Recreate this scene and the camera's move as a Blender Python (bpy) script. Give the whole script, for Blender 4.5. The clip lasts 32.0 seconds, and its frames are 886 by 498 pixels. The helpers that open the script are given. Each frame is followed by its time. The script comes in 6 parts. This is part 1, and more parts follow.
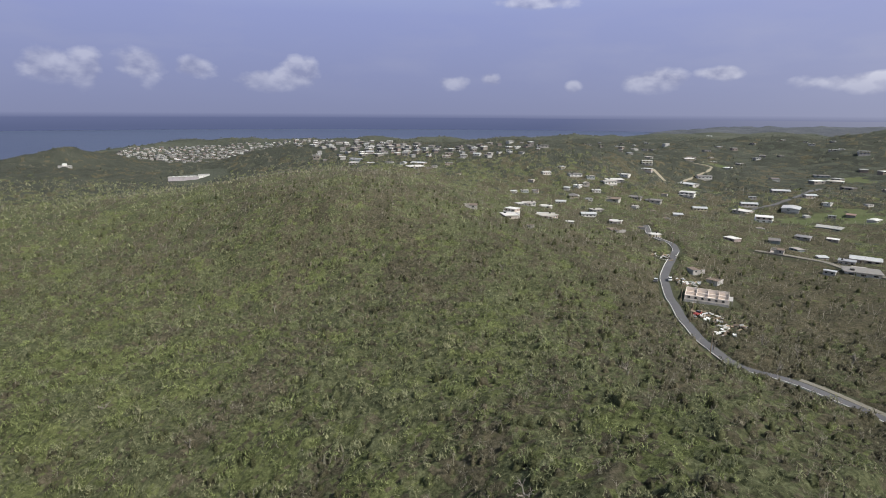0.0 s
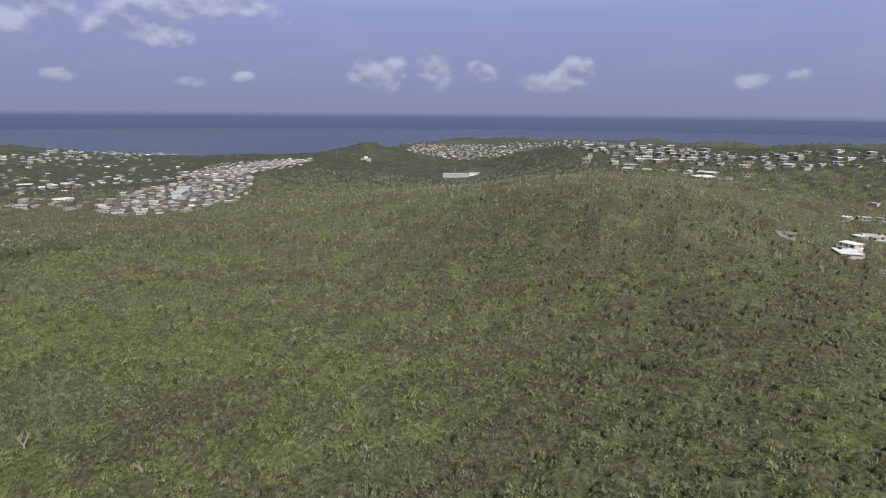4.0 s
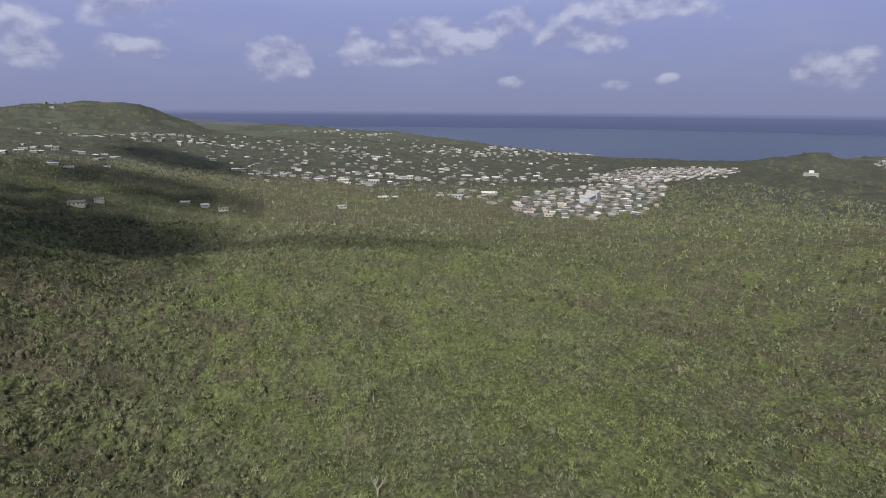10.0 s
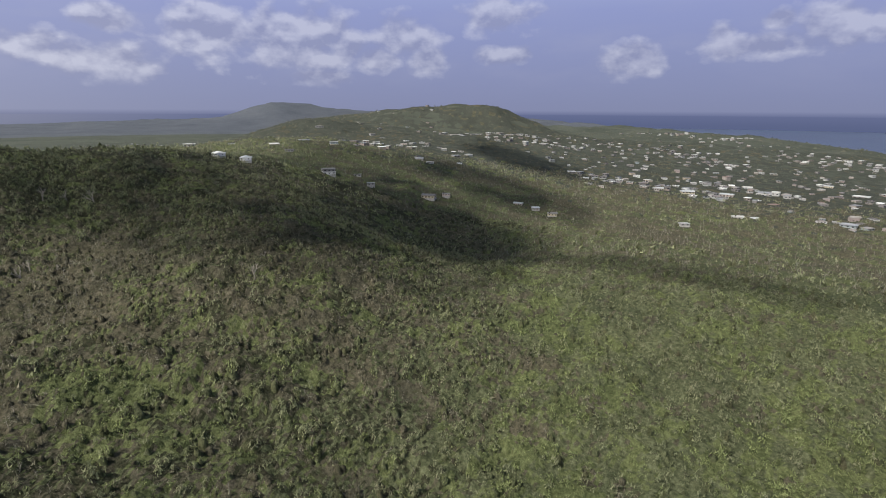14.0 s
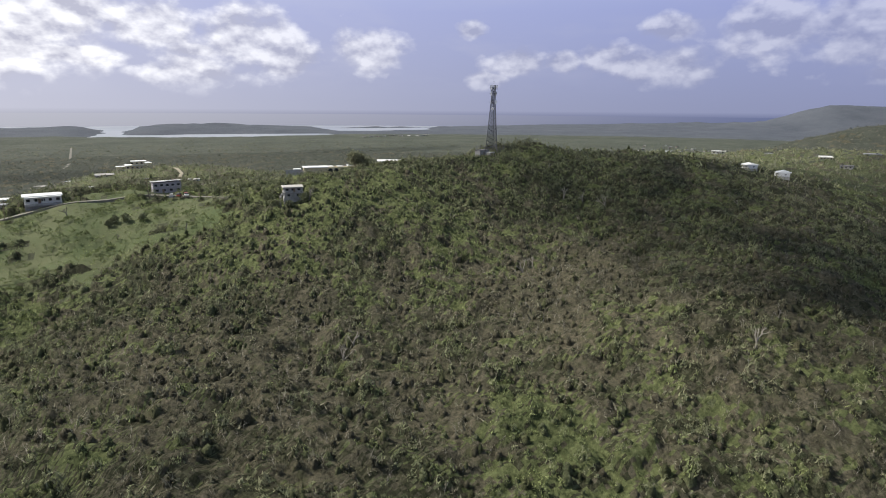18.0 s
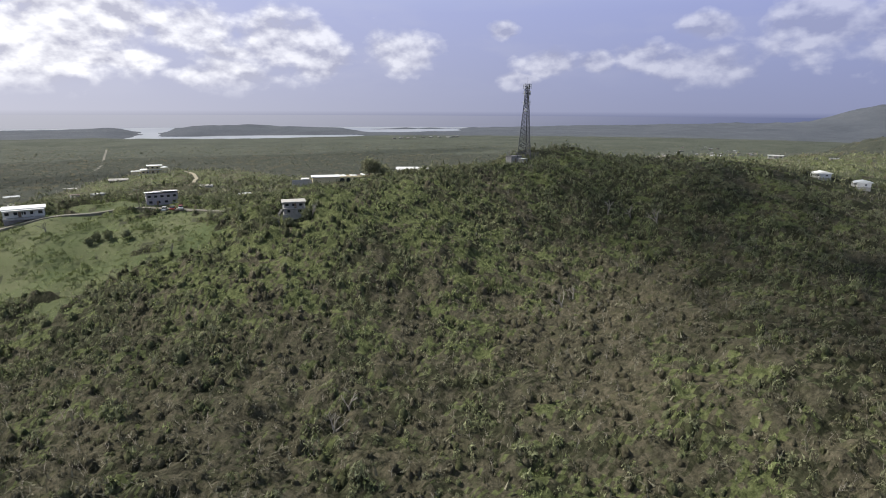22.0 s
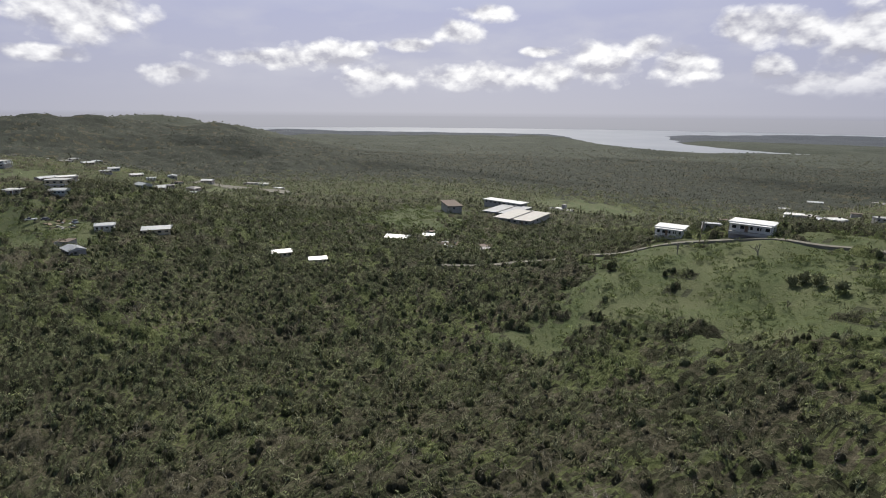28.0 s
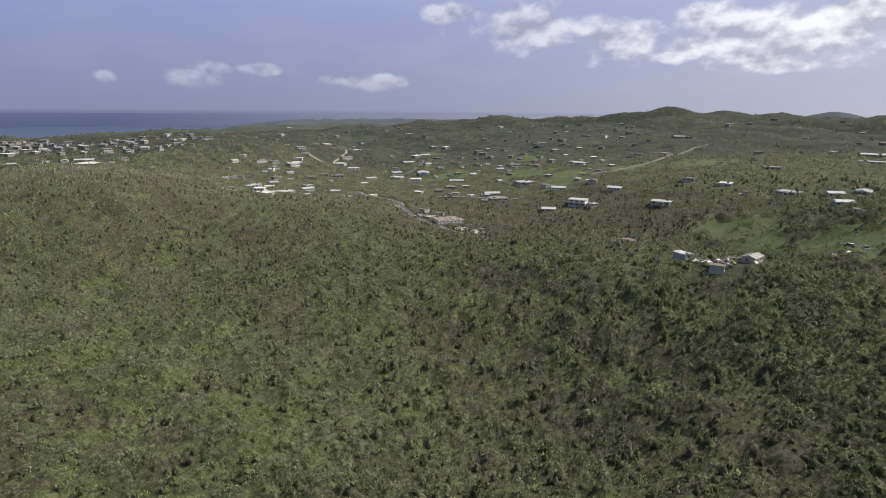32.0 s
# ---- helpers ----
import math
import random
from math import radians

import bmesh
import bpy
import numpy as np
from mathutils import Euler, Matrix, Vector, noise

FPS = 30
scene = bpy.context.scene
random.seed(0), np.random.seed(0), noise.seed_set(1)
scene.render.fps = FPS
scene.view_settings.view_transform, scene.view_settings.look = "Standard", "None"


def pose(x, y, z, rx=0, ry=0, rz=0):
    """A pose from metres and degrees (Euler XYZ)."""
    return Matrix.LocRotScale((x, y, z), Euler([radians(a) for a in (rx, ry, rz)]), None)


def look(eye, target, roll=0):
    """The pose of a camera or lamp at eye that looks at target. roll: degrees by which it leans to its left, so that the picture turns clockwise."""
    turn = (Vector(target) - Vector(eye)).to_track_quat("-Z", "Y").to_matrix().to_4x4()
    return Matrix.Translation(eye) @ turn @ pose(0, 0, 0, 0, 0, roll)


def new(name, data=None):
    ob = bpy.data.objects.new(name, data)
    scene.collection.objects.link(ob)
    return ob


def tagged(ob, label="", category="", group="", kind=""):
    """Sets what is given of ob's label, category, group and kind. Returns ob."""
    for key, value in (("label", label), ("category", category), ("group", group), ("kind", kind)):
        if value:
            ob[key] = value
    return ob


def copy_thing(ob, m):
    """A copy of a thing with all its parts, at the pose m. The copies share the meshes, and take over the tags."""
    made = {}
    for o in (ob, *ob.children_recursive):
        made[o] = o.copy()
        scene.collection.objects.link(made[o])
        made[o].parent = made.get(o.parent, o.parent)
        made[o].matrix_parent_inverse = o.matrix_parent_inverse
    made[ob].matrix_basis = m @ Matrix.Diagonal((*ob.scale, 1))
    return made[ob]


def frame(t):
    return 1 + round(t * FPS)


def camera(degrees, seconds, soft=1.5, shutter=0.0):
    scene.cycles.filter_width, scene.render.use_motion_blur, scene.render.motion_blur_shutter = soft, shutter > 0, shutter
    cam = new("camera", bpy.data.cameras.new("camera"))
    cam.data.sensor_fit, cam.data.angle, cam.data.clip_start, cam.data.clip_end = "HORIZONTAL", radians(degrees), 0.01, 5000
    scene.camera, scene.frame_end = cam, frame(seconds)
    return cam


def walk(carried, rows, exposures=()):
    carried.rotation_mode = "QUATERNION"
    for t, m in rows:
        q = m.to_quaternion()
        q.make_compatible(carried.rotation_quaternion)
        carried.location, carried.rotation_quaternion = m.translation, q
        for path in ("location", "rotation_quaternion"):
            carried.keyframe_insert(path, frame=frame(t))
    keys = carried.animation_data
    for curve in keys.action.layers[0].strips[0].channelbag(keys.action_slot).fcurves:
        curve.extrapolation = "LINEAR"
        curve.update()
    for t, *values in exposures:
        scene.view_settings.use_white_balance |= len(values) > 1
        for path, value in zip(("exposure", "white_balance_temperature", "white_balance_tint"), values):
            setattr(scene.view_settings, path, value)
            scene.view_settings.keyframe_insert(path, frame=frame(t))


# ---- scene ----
cam = camera(78.68, 32.0, 1.0)
PATH = [
    (0.0, pose(-0.00, -0.00, 130.00, 75.851, -0.341, -0.514)),
    (0.5, pose(-0.68, 5.20, 129.83, 75.834, -0.351, 3.089)),
    (1.0, pose(-1.58, 10.33, 129.68, 75.804, -0.395, 6.887)),
    (1.5, pose(-2.83, 15.35, 129.56, 75.788, -0.405, 10.306)),
    (2.0, pose(-4.49, 20.20, 129.46, 75.791, -0.376, 13.556)),
    (2.5, pose(-6.43, 24.89, 129.38, 75.784, -0.387, 16.451)),
    (3.0, pose(-8.52, 29.46, 129.30, 75.759, -0.402, 19.683)),
    (3.5, pose(-10.80, 34.04, 129.24, 75.758, -0.433, 23.202)),
    (5.5, pose(-24.82, 51.51, 129.12, 75.684, -0.458, 38.319)),
    (6.0, pose(-28.61, 55.33, 129.07, 75.672, -0.454, 42.588)),
    (6.5, pose(-32.53, 58.93, 129.01, 75.664, -0.474, 46.908)),
    (7.0, pose(-36.71, 62.28, 128.96, 75.665, -0.472, 50.509)),
    (7.5, pose(-41.12, 65.41, 128.93, 75.650, -0.473, 54.628)),
    (8.0, pose(-45.68, 68.22, 128.97, 75.635, -0.462, 58.963)),
    (8.5, pose(-50.28, 70.61, 129.06, 75.617, -0.446, 61.626)),
    (9.0, pose(-55.06, 72.44, 129.20, 75.598, -0.453, 62.583)),
    (9.5, pose(-59.94, 73.96, 129.30, 75.607, -0.443, 64.534)),
    (10.0, pose(-64.98, 75.46, 129.34, 75.600, -0.463, 67.852)),
    (10.5, pose(-70.38, 76.89, 129.33, 75.611, -0.474, 72.093)),
    (11.0, pose(-76.02, 78.07, 129.28, 75.599, -0.462, 76.909)),
    (11.5, pose(-81.83, 78.90, 129.21, 75.573, -0.450, 82.193)),
    (12.0, pose(-87.68, 79.41, 129.14, 75.556, -0.427, 87.653)),
    (12.5, pose(-93.37, 79.57, 129.10, 75.558, -0.418, 93.104)),
    (13.0, pose(-98.85, 79.40, 129.11, 75.544, -0.383, 97.848)),
    (13.5, pose(-104.10, 78.89, 129.18, 75.516, -0.294, 99.681)),
    (15.5, pose(-121.44, 72.93, 130.16, 75.529, -0.296, 118.478)),
    (16.0, pose(-126.23, 69.76, 130.10, 75.491, -0.287, 126.034)),
    (16.5, pose(-130.95, 66.26, 130.01, 75.512, -0.289, 133.898)),
    (17.0, pose(-135.24, 62.62, 129.92, 75.531, -0.315, 141.897)),
    (17.5, pose(-139.06, 59.03, 129.87, 75.550, -0.369, 149.459)),
    (18.0, pose(-142.36, 55.56, 129.87, 75.536, -0.434, 153.943)),
    (18.5, pose(-145.02, 52.13, 129.92, 75.548, -0.454, 155.267)),
    (19.0, pose(-147.25, 48.77, 130.02, 75.549, -0.492, 156.164)),
    (19.5, pose(-149.30, 45.32, 130.15, 75.562, -0.481, 155.930)),
    (20.0, pose(-151.38, 41.62, 130.25, 75.550, -0.443, 156.172)),
    (20.5, pose(-153.34, 37.90, 130.33, 75.553, -0.411, 156.422)),
    (21.0, pose(-155.10, 34.20, 130.36, 75.561, -0.342, 156.676)),
    (21.5, pose(-156.84, 30.47, 130.34, 75.595, -0.306, 156.885)),
    (22.0, pose(-158.54, 26.77, 130.32, 75.604, -0.238, 157.122)),
    (22.5, pose(-160.14, 23.13, 130.32, 75.632, -0.214, 156.951)),
    (23.0, pose(-161.70, 19.51, 130.32, 75.652, -0.154, 156.744)),
    (23.5, pose(-163.35, 15.76, 130.30, 75.664, -0.081, 156.882)),
    (24.0, pose(-165.04, 11.97, 130.26, 75.697, -0.046, 157.028)),
    (24.5, pose(-166.69, 8.13, 130.23, 75.708, -0.021, 157.152)),
    (26.5, pose(-171.02, -12.14, 130.17, 75.660, -0.177, 196.413)),
    (27.0, pose(-171.01, -17.71, 130.09, 75.677, -0.268, 207.871)),
    (27.5, pose(-170.65, -23.15, 129.98, 75.690, -0.330, 219.822)),
    (28.0, pose(-169.92, -28.29, 129.83, 75.697, -0.417, 232.507)),
    (28.5, pose(-168.90, -32.85, 129.66, 75.693, -0.489, 243.308)),
    (29.0, pose(-167.42, -36.64, 129.45, 75.662, -0.460, 252.983)),
    (29.5, pose(-165.13, -39.63, 129.20, 75.649, -0.420, 263.566)),
    (30.0, pose(-162.20, -41.56, 128.91, 75.633, -0.438, 276.047)),
    (30.5, pose(-158.79, -42.24, 128.56, 75.610, -0.452, 289.255)),
    (31.0, pose(-155.18, -41.87, 128.18, 75.592, -0.514, 301.445)),
    (31.5, pose(-151.48, -40.99, 127.79, 75.581, -0.541, 312.157)),
    (32.0, pose(-147.89, -40.12, 127.38, 75.588, -0.446, 315.616)),
]
walk(cam, PATH, [(0.0, 0.28), (14.0, 0.26), (17.0, 0.4), (24.2, 0.4), (26.8, 0.06), (30.0, 0.02), (31.0, 0.14), (32.0, 0.26)])

# ---- world and sun ----
SUN_AZ, SUN_EL = 233.0, 47.0
SUN_DIR = Vector((-math.sin(radians(SUN_AZ)) * math.cos(radians(SUN_EL)), math.cos(radians(SUN_AZ)) * math.cos(radians(SUN_EL)), math.sin(radians(SUN_EL))))
world = bpy.data.worlds.new("sky")
scene.world = world
world.use_nodes = True
wt = world.node_tree
wn, wl = wt.nodes, wt.links


def wmath(op, a, b=None, clamp=False, c=None):
    n = wn.new("ShaderNodeMath")
    n.operation, n.use_clamp = op, clamp
    for k, v in enumerate((a, b, c)):
        if v is None:
            continue
        if isinstance(v, (int, float)):
            n.inputs[k].default_value = v
        else:
            wl.new(v, n.inputs[k])
    return n.outputs[0]


def wvec(op, a, b=None):
    n = wn.new("ShaderNodeVectorMath")
    n.operation = op
    for k, v in enumerate((a, b)):
        if v is None:
            continue
        if isinstance(v, tuple):
            n.inputs[k].default_value = v
        else:
            wl.new(v, n.inputs[k])
    return n.outputs["Value"] if op in ("LENGTH", "DOT_PRODUCT") else n.outputs["Vector"]


def wmix(f, a, b):
    n = wn.new("ShaderNodeMix")
    n.data_type = "RGBA"
    for s, v in ((n.inputs[0], f), (n.inputs[6], a), (n.inputs[7], b)):
        if isinstance(v, (tuple, int, float)):
            s.default_value = (*v, 1) if isinstance(v, tuple) else v
        else:
            wl.new(v, s)
    return n.outputs[2]


wdir = wn.new("ShaderNodeTexCoord").outputs["Generated"]
wsep = wn.new("ShaderNodeSeparateXYZ")
wl.new(wdir, wsep.inputs[0])
wz = wsep.outputs["Z"]
sky = wn.new("ShaderNodeTexSky")
sky.sky_type, sky.sun_disc = "NISHITA", False
sky.sun_elevation, sky.sun_rotation = radians(SUN_EL), radians(-SUN_AZ)
sky.air_density, sky.dust_density, sky.ozone_density = 1.0, 0.6, 2.0
sky_light = wvec("MULTIPLY", sky.outputs[0], (0.20, 0.165, 0.115))
# humid lavender air: paler towards the sun
sunward = wmath("MULTIPLY_ADD", wvec("DOT_PRODUCT", wdir, (-math.sin(radians(SUN_AZ)), math.cos(radians(SUN_AZ)), 0.0)), 0.5, c=0.5)
sunward = wmath("POWER", wmath("MAXIMUM", sunward, 0.0), 2.6)
haze_low = wmix(sunward, (0.193, 0.215, 0.344), (0.525, 0.525, 0.590))
haze_high = wmix(sunward, (0.246, 0.287, 0.525), (0.459, 0.484, 0.672))
rise = wmath("MULTIPLY", wmath("MAXIMUM", wz, 0.0), 5.0, True)
haze = wmix(rise, haze_low, haze_high)
upward = wmath("MULTIPLY_ADD", wz, 2.2, True, c=-0.35)
air = wmix(upward, haze, sky_light)

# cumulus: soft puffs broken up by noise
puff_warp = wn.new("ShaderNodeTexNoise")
puff_warp.inputs["Scale"].default_value, puff_warp.inputs["Detail"].default_value, puff_warp.inputs["Roughness"].default_value = 17.0, 9.0, 0.52
wl.new(wvec("MULTIPLY", wdir, (1.0, 1.0, 1.6)), puff_warp.inputs["Vector"])
broad = wn.new("ShaderNodeTexNoise")
broad.inputs["Scale"].default_value, broad.inputs["Detail"].default_value = 7.0, 6.0
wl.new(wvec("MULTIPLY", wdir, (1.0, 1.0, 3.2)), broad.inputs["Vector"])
puffs = []


def cloud(az, el, w, h):
    a, e = radians(az), radians(el)
    c = (-math.sin(a) * math.cos(e), math.cos(a) * math.cos(e), math.sin(e))
    w, h = w * 1.25, h * 1.3
    d = wvec("MULTIPLY", wvec("SUBTRACT", wdir, c), (1 / radians(w), 1 / radians(w), 1 / radians(h)))
    puffs.append(wvec("LENGTH", d))


cloud(34.3, 3.6, 2.1, 1.1)
cloud(31.9, 3.6, 1.1, 1.4)
cloud(27.0, 4.0, 1.8, 1.3)
cloud(23.1, 3.9, 1.7, 0.8)
cloud(17.5, 2.8, 1.8, 0.8)
cloud(14.0, 3.7, 1.8, 1.2)
cloud(358.6, 2.9, 1.3, 0.6)
cloud(354.6, 3.2, 0.9, 0.6)
cloud(346.5, 2.5, 0.7, 0.6)
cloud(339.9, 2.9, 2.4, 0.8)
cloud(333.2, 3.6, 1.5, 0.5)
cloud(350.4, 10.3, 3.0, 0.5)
cloud(76.5, 6.8, 1.2, 1.0)
cloud(72.2, 7.5, 1.1, 0.7)
cloud(67.9, 7.0, 2.4, 1.7)
cloud(64.2, 7.0, 1.7, 1.3)
cloud(73.3, 5.5, 5.4, 1.0)
cloud(61.1, 8.3, 2.4, 1.2)
cloud(55.0, 6.9, 3.6, 1.1)
cloud(50.6, 9.3, 7.2, 1.1)
cloud(61.1, 2.8, 1.2, 0.5)
cloud(50.8, 2.5, 1.2, 0.5)
cloud(46.3, 3.0, 0.9, 0.5)
cloud(109.0, 4.8, 2.5, 1.0)
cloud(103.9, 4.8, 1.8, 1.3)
cloud(95.8, 5.2, 2.7, 0.8)
cloud(83.9, 4.6, 2.7, 1.4)
cloud(111.7, 5.8, 1.8, 1.5)
cloud(114.8, 2.9, 3.0, 0.7)
cloud(105.8, 6.8, 3.0, 1.8)
cloud(96.8, 8.9, 3.6, 1.5)
cloud(172.5, 6.3, 4.5, 2.7)
cloud(169.7, 4.7, 3.0, 1.7)
cloud(177.4, 5.1, 2.4, 0.6)
cloud(161.1, 5.8, 3.0, 1.9)
cloud(151.0, 7.5, 1.3, 0.8)
cloud(146.7, 4.5, 3.0, 1.1)
cloud(142.1, 4.6, 1.8, 0.8)
cloud(138.2, 4.9, 2.1, 1.3)
cloud(133.1, 4.1, 3.6, 1.7)
cloud(130.6, 3.3, 2.1, 1.1)
cloud(132.2, 7.3, 2.4, 1.1)
cloud(124.0, 7.0, 3.9, 2.3)
cloud(116.5, 6.5, 5.7, 2.5)
cloud(149.5, 2.9, 1.8, 0.7)
cloud(177.7, 2.9, 4.2, 1.1)
cloud(109.0, 4.7, 2.4, 1.0)
cloud(105.6, 6.9, 3.0, 1.6)
cloud(192.1, 6.2, 6.6, 3.6)
cloud(188.0, 7.5, 3.6, 2.1)
cloud(186.6, 4.3, 3.3, 0.8)
cloud(180.7, 7.2, 3.7, 2.0)
cloud(194.1, 2.6, 3.6, 1.1)
cloud(177.9, 3.4, 2.4, 1.6)
cloud(243.7, 5.2, 3.6, 1.3)
cloud(240.6, 5.9, 1.3, 0.7)
cloud(230.8, 7.6, 2.1, 1.0)
cloud(236.0, 6.3, 2.1, 0.5)
cloud(222.8, 5.7, 1.7, 0.4)
cloud(217.1, 4.7, 3.0, 1.7)
cloud(213.2, 6.0, 1.7, 1.0)
cloud(209.3, 4.3, 2.7, 1.4)
cloud(238.9, 3.0, 4.2, 1.2)
cloud(229.8, 3.2, 5.4, 1.3)
cloud(221.6, 3.5, 2.4, 1.1)
cloud(228.3, 9.3, 2.4, 0.8)
cloud(204.2, 7.3, 2.7, 1.3)
cloud(200.3, 6.8, 1.8, 1.3)
cloud(195.9, 6.5, 3.6, 1.8)
cloud(190.7, 7.6, 4.8, 2.9)
cloud(186.8, 8.4, 2.4, 1.8)
cloud(189.4, 4.3, 3.0, 1.0)
cloud(202.4, 3.7, 1.5, 1.0)
cloud(197.9, 2.6, 5.4, 0.8)
cloud(286.9, 5.7, 6.0, 1.4)
cloud(281.4, 7.2, 4.2, 2.2)
cloud(273.5, 8.0, 3.3, 0.8)
cloud(264.6, 8.2, 4.5, 2.3)
cloud(267.7, 4.4, 2.7, 0.6)
cloud(285.1, 4.0, 2.7, 0.5)
cloud(288.9, 7.0, 3.6, 1.8)
cloud(257.8, 3.1, 2.4, 0.8)
cloud(248.7, 4.8, 6.0, 0.7)
cloud(314.3, 9.2, 3.6, 0.8)
cloud(307.3, 8.0, 5.4, 1.8)
cloud(298.4, 6.5, 3.3, 1.7)
cloud(290.7, 8.3, 2.7, 1.4)
cloud(289.5, 6.0, 4.8, 1.1)
cloud(293.3, 5.0, 2.4, 0.5)
cloud(338.5, 3.1, 1.7, 0.8)
cloud(322.4, 2.7, 3.6, 0.6)

near_puff = puffs[0]
for p in puffs[1:]:
    near_puff = wmath("MINIMUM", near_puff, p)
ragged = wmath("MULTIPLY_ADD", puff_warp.outputs[0], 2.1, c=-0.98)
core = wmath("ADD", wmath("SUBTRACT", 1.0, near_puff), ragged)
body = wmath("MULTIPLY_ADD", core, 2.0, True, c=-0.06)
# thin broken cloud that thickens towards the sun and lies low over the horizon
veil = wmath("MULTIPLY_ADD", broad.outputs[0], 3.4, True, c=-1.55)
low_band = wmath("MULTIPLY", wmath("SUBTRACT", 1.0, wmath("MULTIPLY", wmath("ABSOLUTE", wmath("SUBTRACT", wz, 0.10)), 7.0), True), wmath("ADD", wmath("MULTIPLY", sunward, 0.55), 0.30))
thin = wmath("MULTIPLY", veil, low_band)
# relief: the upper edges of the heads catch the light, the undersides stay grey
head_warp = wn.new("ShaderNodeTexNoise")
head_warp.inputs["Scale"].default_value, head_warp.inputs["Detail"].default_value, head_warp.inputs["Roughness"].default_value = 17.0, 4.0, 0.5
wl.new(wvec("ADD", wvec("MULTIPLY", wdir, (1.0, 1.0, 1.6)), (0.0, 0.0, 0.022)), head_warp.inputs["Vector"])
soft_warp = wn.new("ShaderNodeTexNoise")
soft_warp.inputs["Scale"].default_value, soft_warp.inputs["Detail"].default_value, soft_warp.inputs["Roughness"].default_value = 17.0, 4.0, 0.5
wl.new(wvec("MULTIPLY", wdir, (1.0, 1.0, 1.6)), soft_warp.inputs["Vector"])
relief = wmath("MULTIPLY_ADD", wmath("SUBTRACT", soft_warp.outputs[0], head_warp.outputs[0]), 4.2, True, c=0.45)
cloud_grey = wmix(sunward, (0.235, 0.250, 0.370), (0.500, 0.500, 0.570))
cloud_lit = wmix(sunward, (0.560, 0.570, 0.660), (1.080, 1.075, 1.070))
body_col = wmix(relief, cloud_grey, cloud_lit)
reach = wmath("MULTIPLY", wmath("SUBTRACT", wz, 0.012), 22.0, True)
sheet = wmix(wmath("MULTIPLY", wmath("MULTIPLY", thin, reach), 0.7), air, wmix(0.3, cloud_grey, cloud_lit))
above = wmix(wmath("MULTIPLY", wmath("MULTIPLY", body, reach), wmath("MULTIPLY_ADD", sunward, 0.7, True, c=0.46)), sheet, body_col)
# the open sea carries on below the horizon
below = wmix(sunward, (0.110, 0.130, 0.238), (0.450, 0.450, 0.500))
edge = wmath("MULTIPLY_ADD", wz, 110.0, True, c=1.15)
wl.new(wmix(edge, below, above), wn["Background"].inputs[0])
wn["Background"].inputs[1].default_value = 1.0

sun = new("sun", bpy.data.lights.new("sun", "SUN"))
sun.data.energy, sun.data.angle, sun.data.color = 5.0, radians(0.5), (1, 0.95, 0.87)
sun.matrix_basis = look(SUN_DIR * 1000, (0, 0, 0))


# ---- materials ----
class Mat:
    """A node material on a Principled shader."""

    def __init__(self, name, rough=0.85, spec=0.3, metal=0.0):
        self.m = bpy.data.materials.new(name)
        self.m.use_nodes = True
        self.n, self.l = self.m.node_tree.nodes, self.m.node_tree.links
        self.b = self.n["Principled BSDF"]
        self.b.inputs["Roughness"].default_value = rough
        self.b.inputs["Specular IOR Level"].default_value = spec
        self.b.inputs["Metallic"].default_value = metal
        self.pos = self.n.new("ShaderNodeNewGeometry")

    def noise(self, scale, detail=4.0, rough=0.6, stretch=None):
        t = self.n.new("ShaderNodeTexNoise")
        t.inputs["Scale"].default_value, t.inputs["Detail"].default_value, t.inputs["Roughness"].default_value = scale, detail, rough
        src = self.pos.outputs["Position"]
        if stretch:
            v = self.n.new("ShaderNodeVectorMath")
            v.operation = "MULTIPLY"
            v.inputs[1].default_value = stretch
            self.l.new(src, v.inputs[0])
            src = v.outputs[0]
        self.l.new(src, t.inputs["Vector"])
        return t.outputs[0]

    def ramp(self, fac, *stops):
        r = self.n.new("ShaderNodeValToRGB")
        e = r.color_ramp.elements
        while len(e) < len(stops):
            e.new(0.5)
        for k, (p, c) in enumerate(stops):
            e[k].position, e[k].color = p, (*c, 1)
        self.l.new(fac, r.inputs[0])
        return r.outputs[0]

    def mix(self, f, a, b, how="MIX"):
        n = self.n.new("ShaderNodeMix")
        n.data_type, n.blend_type = "RGBA", how
        for s, v in ((n.inputs[0], f), (n.inputs[6], a), (n.inputs[7], b)):
            if isinstance(v, (tuple, int, float)):
                s.default_value = (*v, 1) if isinstance(v, tuple) else v
            else:
                self.l.new(v, s)
        return n.outputs[2]

    def bump(self, h, strength, dist):
        b = self.n.new("ShaderNodeBump")
        b.inputs["Strength"].default_value, b.inputs["Distance"].default_value = strength, dist
        self.l.new(h, b.inputs["Height"])
        self.l.new(b.outputs[0], self.b.inputs["Normal"])

    def colour(self, c):
        if isinstance(c, tuple):
            self.b.inputs["Base Color"].default_value = (*c, 1)
        else:
            self.l.new(c, self.b.inputs["Base Color"])
        return self.m


def leafy(name, dark, light, dry, dry_from=0.52):
    """Foliage: each leaf spray has its own tone, and whole patches turn drier or fresher."""
    k = Mat(name, 0.8, 0.06)
    leaf = k.ramp(k.pos.outputs["Random Per Island"], (0.0, dark), (1.0, light))
    patch = k.ramp(k.noise(0.021, 3.0, 0.65), (dry_from - 0.1, (0, 0, 0)), (dry_from + 0.14, (1, 1, 1)))
    tone = k.ramp(k.noise(0.11, 2.0), (0.3, (0.72, 0.74, 0.70)), (0.7, (1.2, 1.2, 1.1)))
    c = k.mix(1.0, k.mix(patch, leaf, dry), tone, "MULTIPLY")
